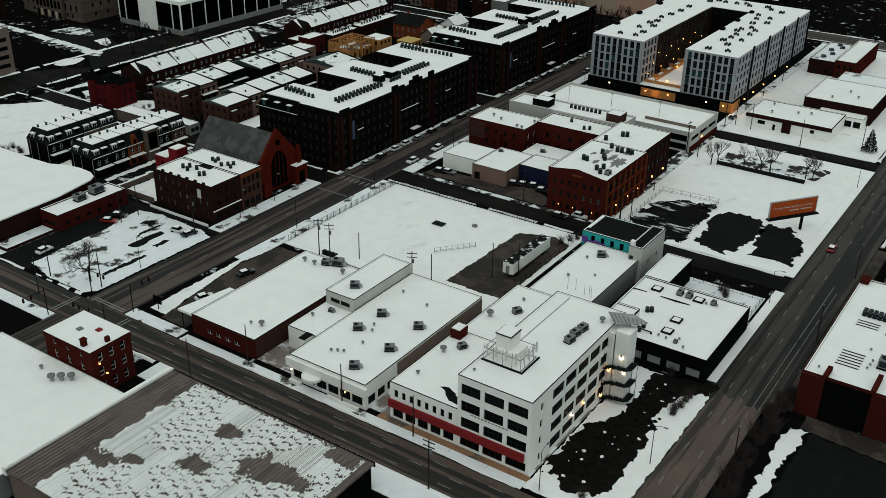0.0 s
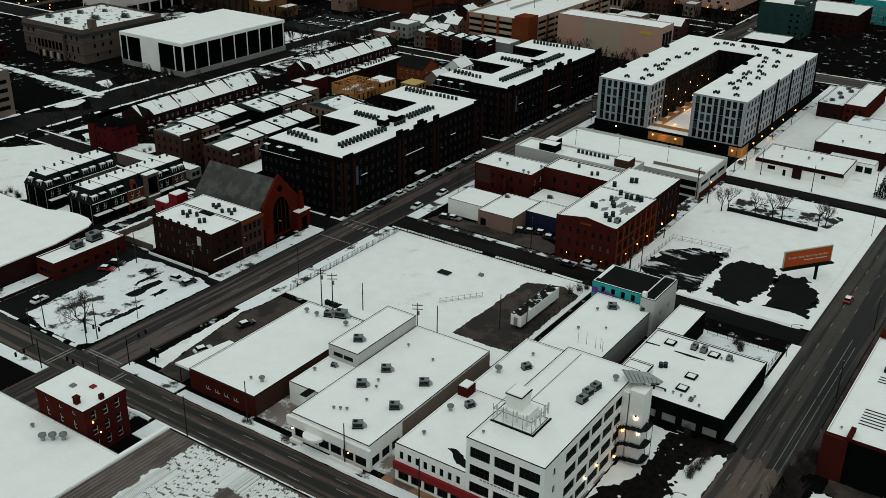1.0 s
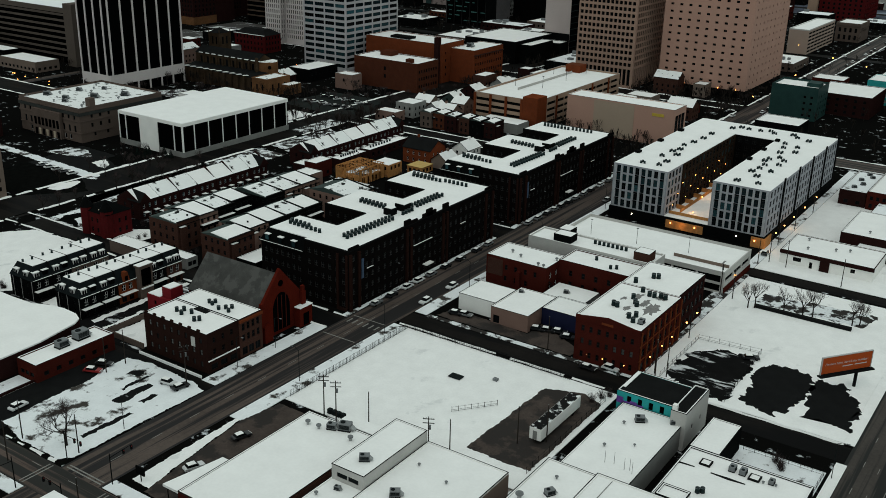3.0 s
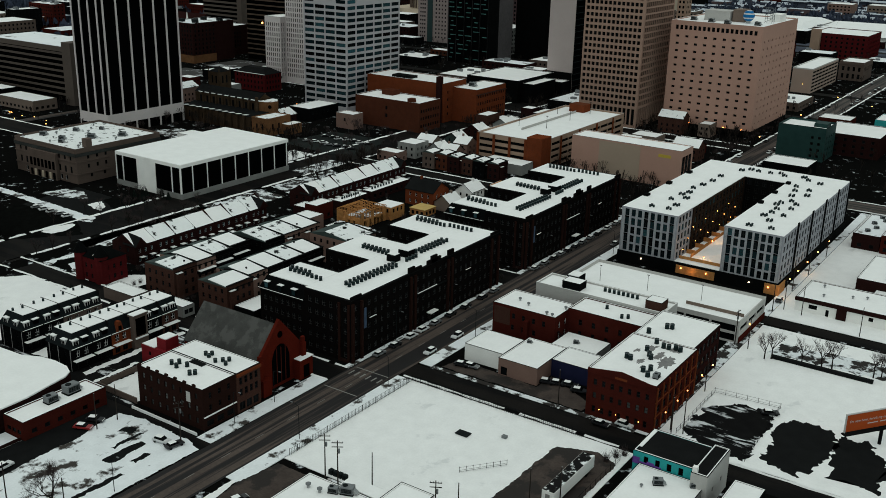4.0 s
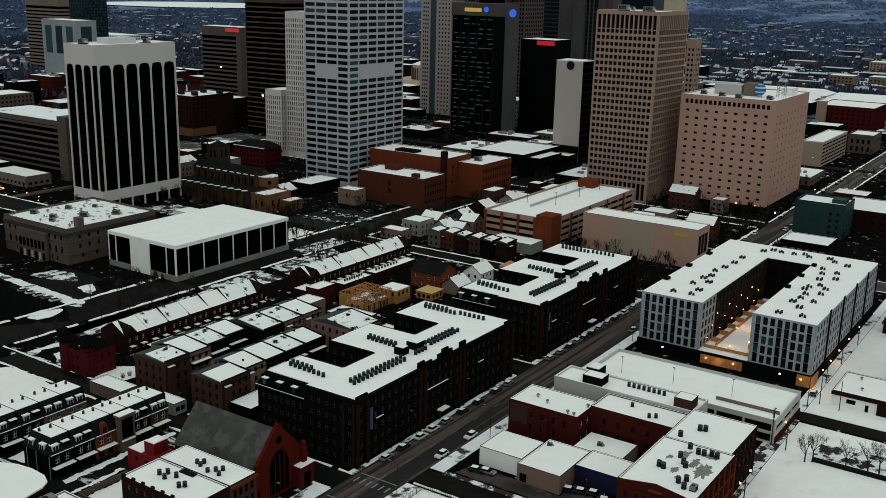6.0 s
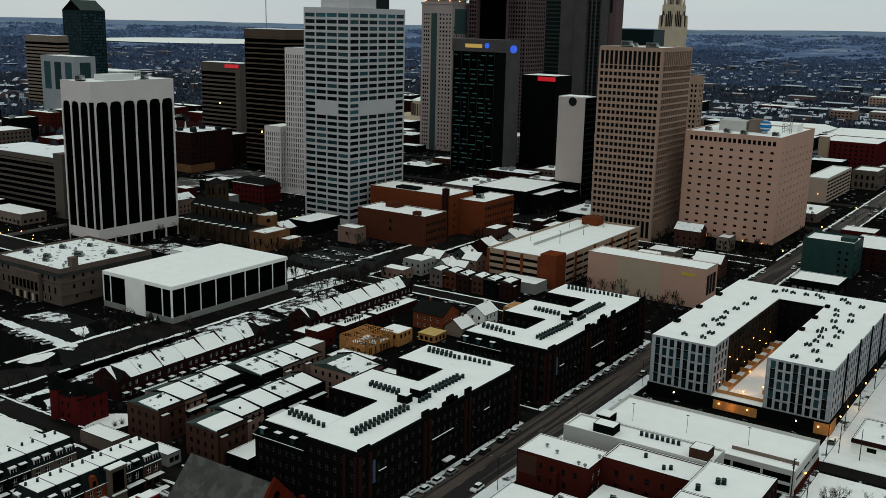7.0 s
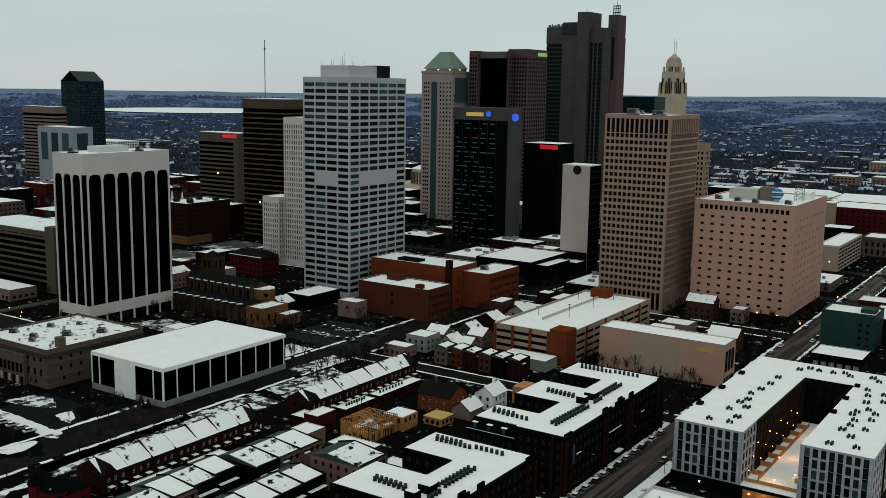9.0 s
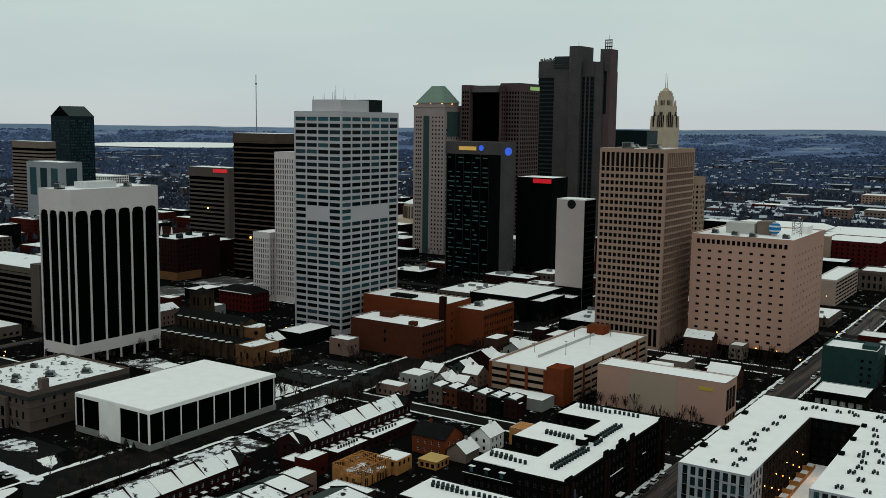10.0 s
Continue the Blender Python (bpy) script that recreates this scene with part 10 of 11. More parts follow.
walls(w2, -404.5, -348, 506, 530, 0, 22.5, BRICK_ORANGE, {"E": [grid(3, 1.2, 1.6, 4, 4.2, 4, 1.0)]})
flat_roof(w2, -404.5, -348, 506, 530, 22.5, 0.6, wall_mat=BRICK_ORANGE)
part("stack", Soup().box(-352, -349, 504, 507, 0, 27), BRICK_MAROON, w2, "dark brick stair stack")
sk = Soup()
for k in range(10):
    sk.box(-388 + k * 1.5, -387.4 + k * 1.5, 509, 516, 22.76, 24.2)
part("roof_steelwork", sk, DARKTRIM, w2, kind="stuff")
w3 = thing("ornate_brick_works", (-340, 533, 0), "orange brick warehouse with rows of arched windows", "warehouse")
walls(w3, -348, -331.5, 516, 549, 0, 19.5, BRICK_ORANGE, {"E": [grid(12, 1.2, 1.8, 2.2, 4.2, 4, 1.0, nz=2)]})
flat_roof(w3, -348, -331.5, 516, 549, 19.5, 0.5, wall_mat=BRICK_ORANGE)
part("cornice", Soup().box(-331.48, -330.8, 515.8, 549.2, 16.6, 17.2), BRICK_TAN, w3)
place("rtu", -342, 528, 19.72, 0, 1.8)
yl = block("cream_gate_house", "small cream rendered house with an arched window", "house", -388.4, -376, 457, 466, 8, CREAM, {"S": [grid(1, 1.4, 1.8, 4.2, 1, 1, 2)], "E": [grid(2, 1.0, 1.4, 3.8, 1, 1, 1)]})
dk = block("black_office_block", "low black office block with snowy roof", "office", -386, -346.5, 590, 640, 14, BLACKWALL, lip=0.6)
block("black_office_annex", "snowy low roof of the black office block", "office", -352, -338, 596, 626, 12, BLACKWALL, z0=0)
pg = thing("brick_parking_garage", (-266, 487, 0), "four-level orange brick parking garage with a snowy top deck", "parking garage")
# Black panes in the deck openings stand for inner shade.
walls(pg, -283, -246.5, 441, 535, 0, 13.6, BUFF, {"S": [grid(3, 8.6, 1.5, 1.2, 3.2, 4, span=(1, 27), glass=BLACKWALL)], "E": [grid(9, 8.6, 1.5, 1.2, 3.2, 4, span=(10, 92), glass=BLACKWALL)]}, deep=0.6)
flat_roof(pg, -283, -246.5, 441, 535, 13.6, 1.1, wall_mat=BUFF, cap=CONCRETE)
part("brick_corner", Soup().box(-254.5, -246.2, 440.4, 450, 0, 16), BRICK_ORANGE, pg, "orange brick corner tower")
for a in (-283.2, -274, -265, -256):
    part("brick_pier", Soup().box(a, a + 1.3, 440.6, 440.98, 0, 14.4), BRICK_ORANGE, pg)
for a in (460, 480, 500, 520):
    part("brick_pier", Soup().box(-246.48, -246.1, a, a + 1.3, 0, 14.4), BRICK_ORANGE, pg)
part("stair_house", Soup().box(-275, -266, 524, 532, 13.84, 18), BRICK_ORANGE, pg)
part("deck_wall", Soup().box(-270, -269.6, 462, 522, 13.84, 15), CONCRETE, pg)
for x, y in ((-276, 470), (-262, 474), (-262, 500), (-276, 512), (-262, 524)):
    lp = thing("deck_lamp", (x, y, 13.82), "slim black parking deck lamp post", "lamp post", "deck lamps")
    part("post", Soup().tube((x, y, 13.82), (x, y, 20), 0.12, 0.1, 6), DARKTRIM, lp)
    part("head", Soup().box(x - 0.6, x + 0.6, y - 0.15, y + 0.15, 20, 20.2), DARKTRIM, lp)
ps = thing("pink_panel_hall", (-209, 463, 0), "long pink precast hall with a snowy roof", "hall")
walls(ps, -236.5, -181, 453, 467.4, 0, 17.2, PINK, {"E": [grid(3, 4.0, 9.0, 5.6, 1, 1, 1.6, nx=2, nz=4), grid(4, 3.6, 3.0, 0.5, 1, 1, 1.0)]})
flat_roof(ps, -236.5, -181, 453, 467.4, 17.2, 0.5, wall_mat=PINK)
part("pale_panel", Soup().box(-222, -201, 452.9, 452.97, 0.5, 17.0), mat("buff_panel", (0.36, 0.275, 0.21), 0.85, 0.06, 0.06, 0.8, 0.05), ps, "paler buff wall panel")
part("yellow_panel", Soup().box(-192, -186, 452.85, 452.97, 13.6, 15.0), mat("yellow_panel", (0.5, 0.36, 0.06), 0.6, 0.1, 0.5, 4.0, 0.0), ps, "small yellow wall sign")
part("rear_snow_roof", Soup().box(-230, -196, 467.6, 500, 0, 9), GREYWALL, ps)
part("rear_snow", Soup().box(-229.6, -196.4, 468, 499.6, 9.02, 9.2), SNOW_ROOF, ps)
part("round_hatch", Soup().tube((-206, 488, 9.2), (-206, 488, 9.7), 2.4, 2.4, 16), DARKTRIM, ps)
part("white_dome_box", Soup().box(-227, -217, 484, 492, 9.2, 13), WHITE, ps)
gn = block("green_tile_block", "dark green tiled block with few windows", "office", -166.2, -142, 551, 572, 16.4, DARKGREEN, {"E": [grid(4, 1.4, 1.4, 2, 3.2, 4, 1)], "S": [grid(2, 1.4, 1.4, 2, 3.2, 4, span=(16, 23))]}, lip=1.2)
part("green_tower", Soup().box(-150, -143.5, 558, 566, 16.62, 18.6), DARKGREEN, gn)
lg = block("dark_shop_block", "two-storey dark brick shops with white shop windows", "shop", -160, -138.5, 508, 526, 6, BLACKWALL, {"S": [grid(6, 2.2, 2.0, 1.2, 1, 1, 0.6, nx=2, frame_mat=FRAME_W, glass=GREYWALL)]}, lip=0.4)
block("brown_offices", "brick offices with snowy roof beyond the green block", "office", -150, -120, 575, 610, 11, BRICK_MAROON, {"S": [grid(6, 1.6, 1.6, 1.5, 3.2, 3, 1)]})
block("red_brick_shops", "two-storey red brick shops with a snowy roof", "shop", -164.7, -146.8, 627, 642, 9, BRICK_RED, {"S": [grid(6, 1.4, 1.8, 1.4, 3.4, 2, 0.8)], "E": [grid(5, 1.4, 1.8, 1.4, 3.4, 2, 0.8)]}, lip=0.4)
block("teal_panel_hotel", "white and teal panelled hotel block", "hotel", -132, -70, 618, 640, 13, TEAL, {"S": [grid(14, 2.4, 1.6, 1.6, 3.2, 3, 1, glass=GREYWALL, frame_mat=FRAME_W)]})
CREAM_PALE = mat("cream_precast", (0.35, 0.265, 0.22), 0.85, 0.08, 0.1, 1.5, 0.1)
gr = thing("banded_garage", (-217.3, 784.5, 0), "pale concrete parking garage with open decks", "parking garage")
# Open decks: shade drawn as a black pane in each bay.
walls(gr, -219.4, -205.3, 764.5, 837.3, 0, 16.8, CREAM_PALE, {"E": [grid(8, 8.6, 1.3, 1.2, 2.6, 6, 1, glass=BLACKWALL)]}, limit=0)
flat_roof(gr, -219.4, -205.3, 764.5, 837.3, 16.8, 0.8, wall_mat=CONCRETE, cap=CONCRETE)
lg2 = thing("open_deck_garage", (-376, 195, 0), "concrete parking garage with long open decks", "parking garage")
# The long deck slots hold black panes in place of shade.
walls(lg2, -400, -352.6, 168, 223, 0, 17.2, TAN, {"S": [grid(4, 10, 1.5, 2.6, 3.4, 4, 1, glass=BLACKWALL)], "E": [grid(5, 9.4, 1.6, 2.6, 3.4, 4, 1, glass=BLACKWALL)]})
flat_roof(lg2, -400, -352.6, 168, 223, 17.2, 0.8, wall_mat=TAN)
rb = thing("romanesque_block", (-672, 622, 0), "dark red brick block with steep red roofs and gables", "building")
walls(rb, -705, -657, 603, 642, 0, 22, BRICK_MAROON, {"S": [grid(10, 1.5, 2.2, 2, 4.0, 5, 1)], "E": [grid(8, 1.5, 2.2, 2, 4.0, 5, 1)]}, limit=0)
gable_roof(rb, -705, -670, 610, 636, 22, 9, "x", BRICK_MAROON, BRICK_MAROON, 0.2)
for x in (-690, -678):
    part("white_finial", Soup().prism(octagon(x, 609, 1.6), 22, 33, 0, octagon(x, 609, 0.3)), WHITE, rb)
bl2 = banded_slab("banded_grey_block", "grey office block of open concrete bands", -640, -556, 405, 440, 34, GLASS_BLACK, BROWN_LT, 3.6, 1.3, 3)
part("end_tower", Soup().box(-556.2, -548, 400, 442, 0, 38), BROWN_LT, bl2)
rt = thing("rotunda", (-690, 980, 0), "pale stone rotunda with columns far off", "public building")
part("drum", Soup().tube((-690, 975, 0), (-690, 975, 30), 18, 18, 24), LIMESTONE, rt)
part("drum_roof", Soup().tube((-690, 975, 30), (-690, 975, 36), 18.6, 4, 24), SNOW_ROOF_PATCHY, rt)
part("base", Soup().box(-730, -640, 950, 1010, 0, 13), LIMESTONE, rt)
for k in range(16):
    a = math.pi + math.pi * k / 15
    part("column", Soup().tube((-690 + 18.8 * math.cos(a), 975 + 18.8 * math.sin(a), 14), (-690 + 18.8 * math.cos(a), 975 + 18.8 * math.sin(a), 27), 0.8, 0.8, 6), STONE, rt)

# small houses between the garage and the brick terraces
for k, (x0, x1, y0, y1, h, rise, ax, w) in enumerate(((-297, -288, 428, 437, 5.4, 3, "x", CREAM), (-299, -291, 444, 454, 6.2, 3, "x", CREAM), (-306, -299, 431, 440, 5, 2.6, "y", GREYWALL), (-320, -310, 440, 450, 5, 3, "x", TAN), (-312, -303, 455, 464, 5, 3, "y", GREENMETAL),
                                                (-300, -290, 470, 482, 6, 3.4, "x", TAN), (-316, -306, 480, 490, 5, 3, "y", BRICK_MAROON), (-298, -289, 500, 510, 5, 3, "x", GREENMETAL), (-310, -300, 500, 512, 6, 3, "y", GREYWALL))):
    gable_house("small_house", "small old house with a snowy gable roof", x0, x1, y0, y1, h, rise, ax, w, SNOW_ROOF, {"S": [grid(2, 1.0, 1.5, 1.0, 2.6, 2, 1.2, nz=2)], "E": [grid(2, 1.0, 1.5, 1.0, 2.6, 2, 1.2, nz=2)]}, group="small old houses")
for k in range(6):
    town_house(-296 + k * 7.2, -289.2 + k * 7.2, 412 + (k % 2), 420 + (k % 2), 7.6, (STONE, BRICK_RUST, BRICK_MAROON, BRICK_TAN, BLACKWALL, BRICK_MAROON)[k], tilt=0.2, rows=2)
block("snowy_carport", "long low carport under snow", "carport", -272, -249.6, 428, 439, 4.6, GREYWALL, lip=0.2)

# ---- ordinary downtown blocks that fill the streets behind ----
for fx in ((-491, -467, 362, 414), (-383, -341, 300, 366), (-490, -441, 719, 742), (-543, -450, 960, 1010), (-535, -490, 1220, 1262), (-618, -571, 568, 650), (-640, -548, 400, 442), (-380, -338, 400, 460), (-270, -225, 405, 440), (-500, -462, 1060, 1090)):
    FOOT.append(fx)
LANES_X = [(-352, -329), (-184, -166), (-50, -30), (-540, -528), (-740, -726), (60, 76)]
LANES_Y = [(105, 124), (550, 566), (468, 486), (660, 674), (760, 774), (890, 904), (1040, 1056), (333, 354)]


def free(x0, x1, y0, y1, pad=3.0):
    if any(x0 - pad < b and x1 + pad > a for a, b in LANES_X) or any(y0 - pad < b and y1 + pad > a for a, b in LANES_Y):
        return False
    return not any(x0 - pad < b and x1 + pad > a and y0 - pad < d and y1 + pad > c for a, b, c, d in FOOT)


rf = random.Random(77)
WALLS = [BRICK_MAROON, BRICK_RED, STONE, TAN, BLACKWALL, GREYWALL, BLACKWALL, BRICK_TAN, BRICK_MAROON, BLACKWALL]
made = 0
for tries in range(4000):
    if made > 210:
        break
    far = rf.random()
    y = rf.uniform(150, 1150) if far < 0.5 else rf.uniform(560, 1150)
    x = rf.uniform(-980, 190)
    if y < 560 and not (x < -450 or (x > -30 and y > 290)):
        continue
    if y > 600 and x > -300 and rf.random() < 0.25:
        continue
    w, d = rf.uniform(14, 46), rf.uniform(14, 46)
    h = rf.choice((5, 6, 8, 9, 11, 12, 14)) if x > -330 else rf.choice((6, 9, 12, 15, 18, 22))
    if y < 560 and x > -30:
        h = min(h, 8)
    if -570 < x < -280 and y < 780:
        h = min(h, 8)
    if not free(x, x + w, y, y + d):
        continue
    m = rf.choice(WALLS)
    rows = max(1, int(h / 3.6))
    ob = thing("city_block", (x + w / 2, y + d / 2, 0), "ordinary " + {"red_brick": "red brick", "maroon_brick": "dark red brick", "grey_limestone": "grey stone", "tan_render": "brown rendered", "pale_concrete": "pale concrete", "grey_block": "grey block", "black_wall": "black clad", "tan_brick": "buff brick", "orange_brick": "orange brick"}[m.name] + " building with a snowy flat roof", "building", "downtown buildings")
    walls(ob, x, x + w, y, y + d, 0, h, m, {"S": [grid(max(2, int(w / 3.6)), 1.6, 1.7, 1.2, 3.5, rows, 0.8)], "E": [grid(max(2, int(d / 3.6)), 1.6, 1.7, 1.2, 3.5, rows, 0.8)]}, limit=0)
    flat_roof(ob, x, x + w, y, y + d, h, 0.5, wall_mat=m, snow=SNOW_ROOF if rf.random() < 0.6 else SNOW_ROOF_PATCHY, plain=True)
    if rf.random() < 0.8:
        ru = Soup()
        for k in range(rf.randint(1, 4)):
            cx, cy = x + rf.uniform(3, w - 3), y + rf.uniform(3, d - 3)
            a, b, c = rf.uniform(0.8, 2.2), rf.uniform(0.7, 1.6), rf.uniform(0.9, 2.2)
            ru.box(cx - a, cx + a, cy - b, cy + b, h + 0.23, h + 0.23 + c)
        part("roof_plant", ru, UNIT, ob, kind="stuff")
    made += 1
made = 0
for tries in range(3000):
    if made >= 44:
        break
    w, d, h = rf.uniform(12, 40), rf.uniform(10, 26), rf.choice((4, 5, 6, 8, 10))
    x, y = rf.uniform(-1000, -500), rf.uniform(356, 900)
    if not free(x, x + w, y, y + d, 2.5):
        continue
    m = rf.choice([BRICK_MAROON, BLACKWALL, TAN, STONE, BRICK_RUST])
    ob = thing("low_block", (x + w / 2, y + d / 2, 0), "low dark downtown building with a flat snowy roof", "building", "downtown buildings")
    walls(ob, x, x + w, y, y + d, 0, h, m, {"S": [grid(max(2, int(w / 4)), 2.0, 1.5, 1.2, 3.5, max(1, int(h / 4)), 0.8)], "E": [grid(max(2, int(d / 4)), 2.0, 1.5, 1.2, 3.5, max(1, int(h / 4)), 0.8)]}, limit=0)
    flat_roof(ob, x, x + w, y, y + d, h, 0.4, wall_mat=m, plain=True)
    made += 1
# small old buildings huddled between the garages, churches and warehouses
made = 0
for tries in range(3000):
    if made >= 78:
        break
    zx0, zx1, zy0, zy1 = rf.choice(((-328, -188, 486, 640), (-326, -284, 410, 548), (-560, -500, 440, 500), (-350, -190, 570, 700)))
    w, d, h = rf.uniform(7, 17), rf.uniform(7, 17), rf.choice((4, 4.5, 6, 7, 9))
    x, y = rf.uniform(zx0, zx1 - w), rf.uniform(zy0, zy1 - d)
    if not free(x, x + w, y, y + d, 2.0):
        continue
    m = rf.choice([BRICK_MAROON, BRICK_ORANGE, BRICK_RED, TAN, GREYWALL, BLACKWALL, CREAM, BRICK_TAN])
    ob = thing("old_building", (x + w / 2, y + d / 2, 0), "small old low building with a snowy roof", "building", "small old buildings")
    walls(ob, x, x + w, y, y + d, 0, h, m, {"S": [grid(max(2, int(w / 3)), 1.1, 1.5, 0.9, 3.0, max(1, int(h / 3.2)), 0.6)], "E": [grid(max(2, int(d / 3)), 1.1, 1.5, 0.9, 3.0, max(1, int(h / 3.2)), 0.6)]}, limit=0)
    if rf.random() < 0.5:
        gable_roof(ob, x, x + w, y, y + d, h, rf.uniform(2, 3.4), rf.choice("xy"), SNOW_MELT if rf.random() < 0.5 else SNOW_ROOF, m, 0.3)
    else:
        flat_roof(ob, x, x + w, y, y + d, h, 0.4, wall_mat=m, plain=True)
    made += 1
# streets between those blocks
for k, (a, b) in enumerate(((-540, -528), (-740, -726), (60, 76))):
    sheet("road_%d" % (13 + k), a + 2, b - 2, 355, 1100, R0 + 0.004, R1 + 0.004, ROAD_Y, "dark wet downtown avenue", "road")
for k, (a, b) in enumerate(((660, 674), (760, 774), (890, 904), (1040, 1056))):
    sheet("road_%d" % (16 + k), -900, 250, a + 2, b - 2, R0 + 0.008, R1 + 0.008, ROAD_DIM, "dark wet downtown street", "road")
# convention hall with folded white roofs
cv = thing("convention_hall", (-330, 1150, 0), "sprawling white convention hall with folded snowy roofs", "hall")
for x0, x1, y0, y1, h, r in ((-400, -300, 1070, 1200, 12, 6), (-300, -180, 1090, 1230, 10, 4), (-180, -60, 1100, 1220, 9, 3)):
    part("hall_wall", Soup().box(x0, x1, y0, y1, 0, h), CONCRETE, cv)
    part("folded_roof", Soup().prism([(x0 - 2, y0 - 2), (x1 + 2, y0 - 2), (x1 + 2, y1 + 2), (x0 - 2, y1 + 2)], h + 0.05, h + r, 0, [(x0 + 20, y0 + 40), (x1 - 4, y0 + 30), (x1 - 4, y1 - 30), (x0 + 20, y1 - 40)]), SNOW_ROOF, cv)
for x0, x1, y0, y1, h, m, lab in ((-365, -265, 1690, 1730, 17, BEIGE, "long beige institute building far off"), (-310, -250, 1420, 1450, 15, TAN, "brown block with lit corner far off"), (-350, -320, 1380, 1410, 17, CREAM, "pale apartment block far off"), (-560, -500, 1330, 1360, 20, BLACKWALL, "dark office block far off"), (-470, -420, 1480, 1510, 10, BRICK_RED, "red brick hall far off")):
    block("far_building", lab, "building", x0, x1, y0, y1, h, m, {"S": [grid(int((x1 - x0) / 5), 2.4, 1.8, 2, 3.8, int(h / 4), 1)]}, limit=0)

# ---- suburbs and woods out to the hills: too many to count ----
rs = random.Random(15)
roofs, trees = Soup(), Soup()
for k in range(5200):
    a = radians(rs.uniform(2, 66))
    r = 1000 + 2700 * rs.random() ** 0.75
    x, y = -60 - math.sin(a) * r, 60 + math.cos(a) * r
    if y < 1150 and x > -900:
        continue
    if k % 3 == 0:
        r = 900 + 700 * rs.random()
        a = radians(rs.uniform(3, 30))
        x, y = -60 - math.sin(a) * r, 60 + math.cos(a) * r
        if y < 1165:
            continue
    if any(p < x < q and u < y < v for p, q, u, v in ((-445, -55, 1060, 1340), (-370, -260, 1680, 1740))):
        continue
    w, d, h = rs.uniform(6, 11), rs.uniform(6, 12), rs.uniform(3.0, 6)
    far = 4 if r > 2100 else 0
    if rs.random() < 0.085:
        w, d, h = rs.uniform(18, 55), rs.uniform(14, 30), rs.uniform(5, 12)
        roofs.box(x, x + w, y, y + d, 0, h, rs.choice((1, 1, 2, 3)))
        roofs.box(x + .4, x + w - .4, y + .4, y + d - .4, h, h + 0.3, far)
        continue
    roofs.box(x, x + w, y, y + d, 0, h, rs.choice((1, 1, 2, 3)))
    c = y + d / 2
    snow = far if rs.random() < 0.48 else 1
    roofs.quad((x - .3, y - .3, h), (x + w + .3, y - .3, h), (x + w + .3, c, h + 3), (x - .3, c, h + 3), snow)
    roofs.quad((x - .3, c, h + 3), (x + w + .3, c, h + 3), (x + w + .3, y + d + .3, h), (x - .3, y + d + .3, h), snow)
    roofs.tri((x + w, y, h), (x + w, y + d, h), (x + w, c, h + 3), 2)
    roofs.tri((x, y, h), (x, y + d, h), (x, c, h + 3), 2)
# Blue tint on far walls and roofs is painted haze, stronger past 2100 m.
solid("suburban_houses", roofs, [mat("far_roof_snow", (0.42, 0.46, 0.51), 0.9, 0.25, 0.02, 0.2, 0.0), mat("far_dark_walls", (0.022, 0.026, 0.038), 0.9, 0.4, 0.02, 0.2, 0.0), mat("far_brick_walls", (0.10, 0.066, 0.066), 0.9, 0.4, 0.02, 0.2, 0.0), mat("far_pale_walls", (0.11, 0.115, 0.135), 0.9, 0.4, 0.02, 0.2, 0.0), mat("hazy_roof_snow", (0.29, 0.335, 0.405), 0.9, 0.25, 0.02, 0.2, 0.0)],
      "countless far suburban houses with snowy roofs", "houses", "stuff")
for k in range(52000):
    a = radians(rs.uniform(1, 67))
    r = 900 + 2750 * rs.random() ** 0.75
    x, y = -60 - math.sin(a) * r, 60 + math.cos(a) * r
    if y < 1150 and x > -820:
        continue
    clump = noise.noise((x * 0.004, y * 0.004, 3.3)) + 0.5 * noise.noise((x * 0.015, y * 0.015, 7.3))
    if clump < -0.2:
        continue
    h, w = rs.uniform(6, 14), rs.uniform(3.0, 6.5)
    for q in range(4):
        t = rs.uniform(0, 6.283)
        p = Vector((x + rs.uniform(-1, 1) * w * 0.5, y + rs.uniform(-1, 1) * w * 0.5, h * rs.uniform(0.15, 0.5)))
        e = Vector((math.cos(t), math.sin(t), rs.uniform(-.1, .3))) * w * 0.6
        u = Vector((rs.uniform(-1, 1), rs.uniform(-1, 1), rs.uniform(1.2, 2.4))) * (h * 0.25)
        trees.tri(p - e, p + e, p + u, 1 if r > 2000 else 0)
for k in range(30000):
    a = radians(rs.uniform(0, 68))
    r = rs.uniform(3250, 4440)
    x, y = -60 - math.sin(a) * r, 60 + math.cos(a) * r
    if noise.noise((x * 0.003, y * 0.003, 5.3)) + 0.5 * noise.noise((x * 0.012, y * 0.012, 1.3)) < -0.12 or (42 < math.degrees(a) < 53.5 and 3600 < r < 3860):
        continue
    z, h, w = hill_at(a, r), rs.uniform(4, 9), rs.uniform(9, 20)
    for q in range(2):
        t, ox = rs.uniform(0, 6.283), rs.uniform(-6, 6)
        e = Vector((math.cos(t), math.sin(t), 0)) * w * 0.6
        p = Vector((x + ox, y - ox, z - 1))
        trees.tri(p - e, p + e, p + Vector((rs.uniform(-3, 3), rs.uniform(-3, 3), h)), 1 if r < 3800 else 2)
# Woods turn bluer and paler with distance: haze put into three colours.
solid("distant_woods", trees, [mat("winter_woods", (0.046, 0.056, 0.082), 1.0, 0.4, 0.01, 0.1, 0.0, spec=0.0), mat("blue_haze_woods", (0.072, 0.102, 0.178), 1.0, 0.4, 0.01, 0.1, 0.0, spec=0.0), mat("hazy_winter_woods", (0.11, 0.157, 0.262), 1.0, 0.3, 0.01, 0.1, 0.0, spec=0.0)], "countless bare trees between far houses", "woods", "stuff")
lake = Soup()
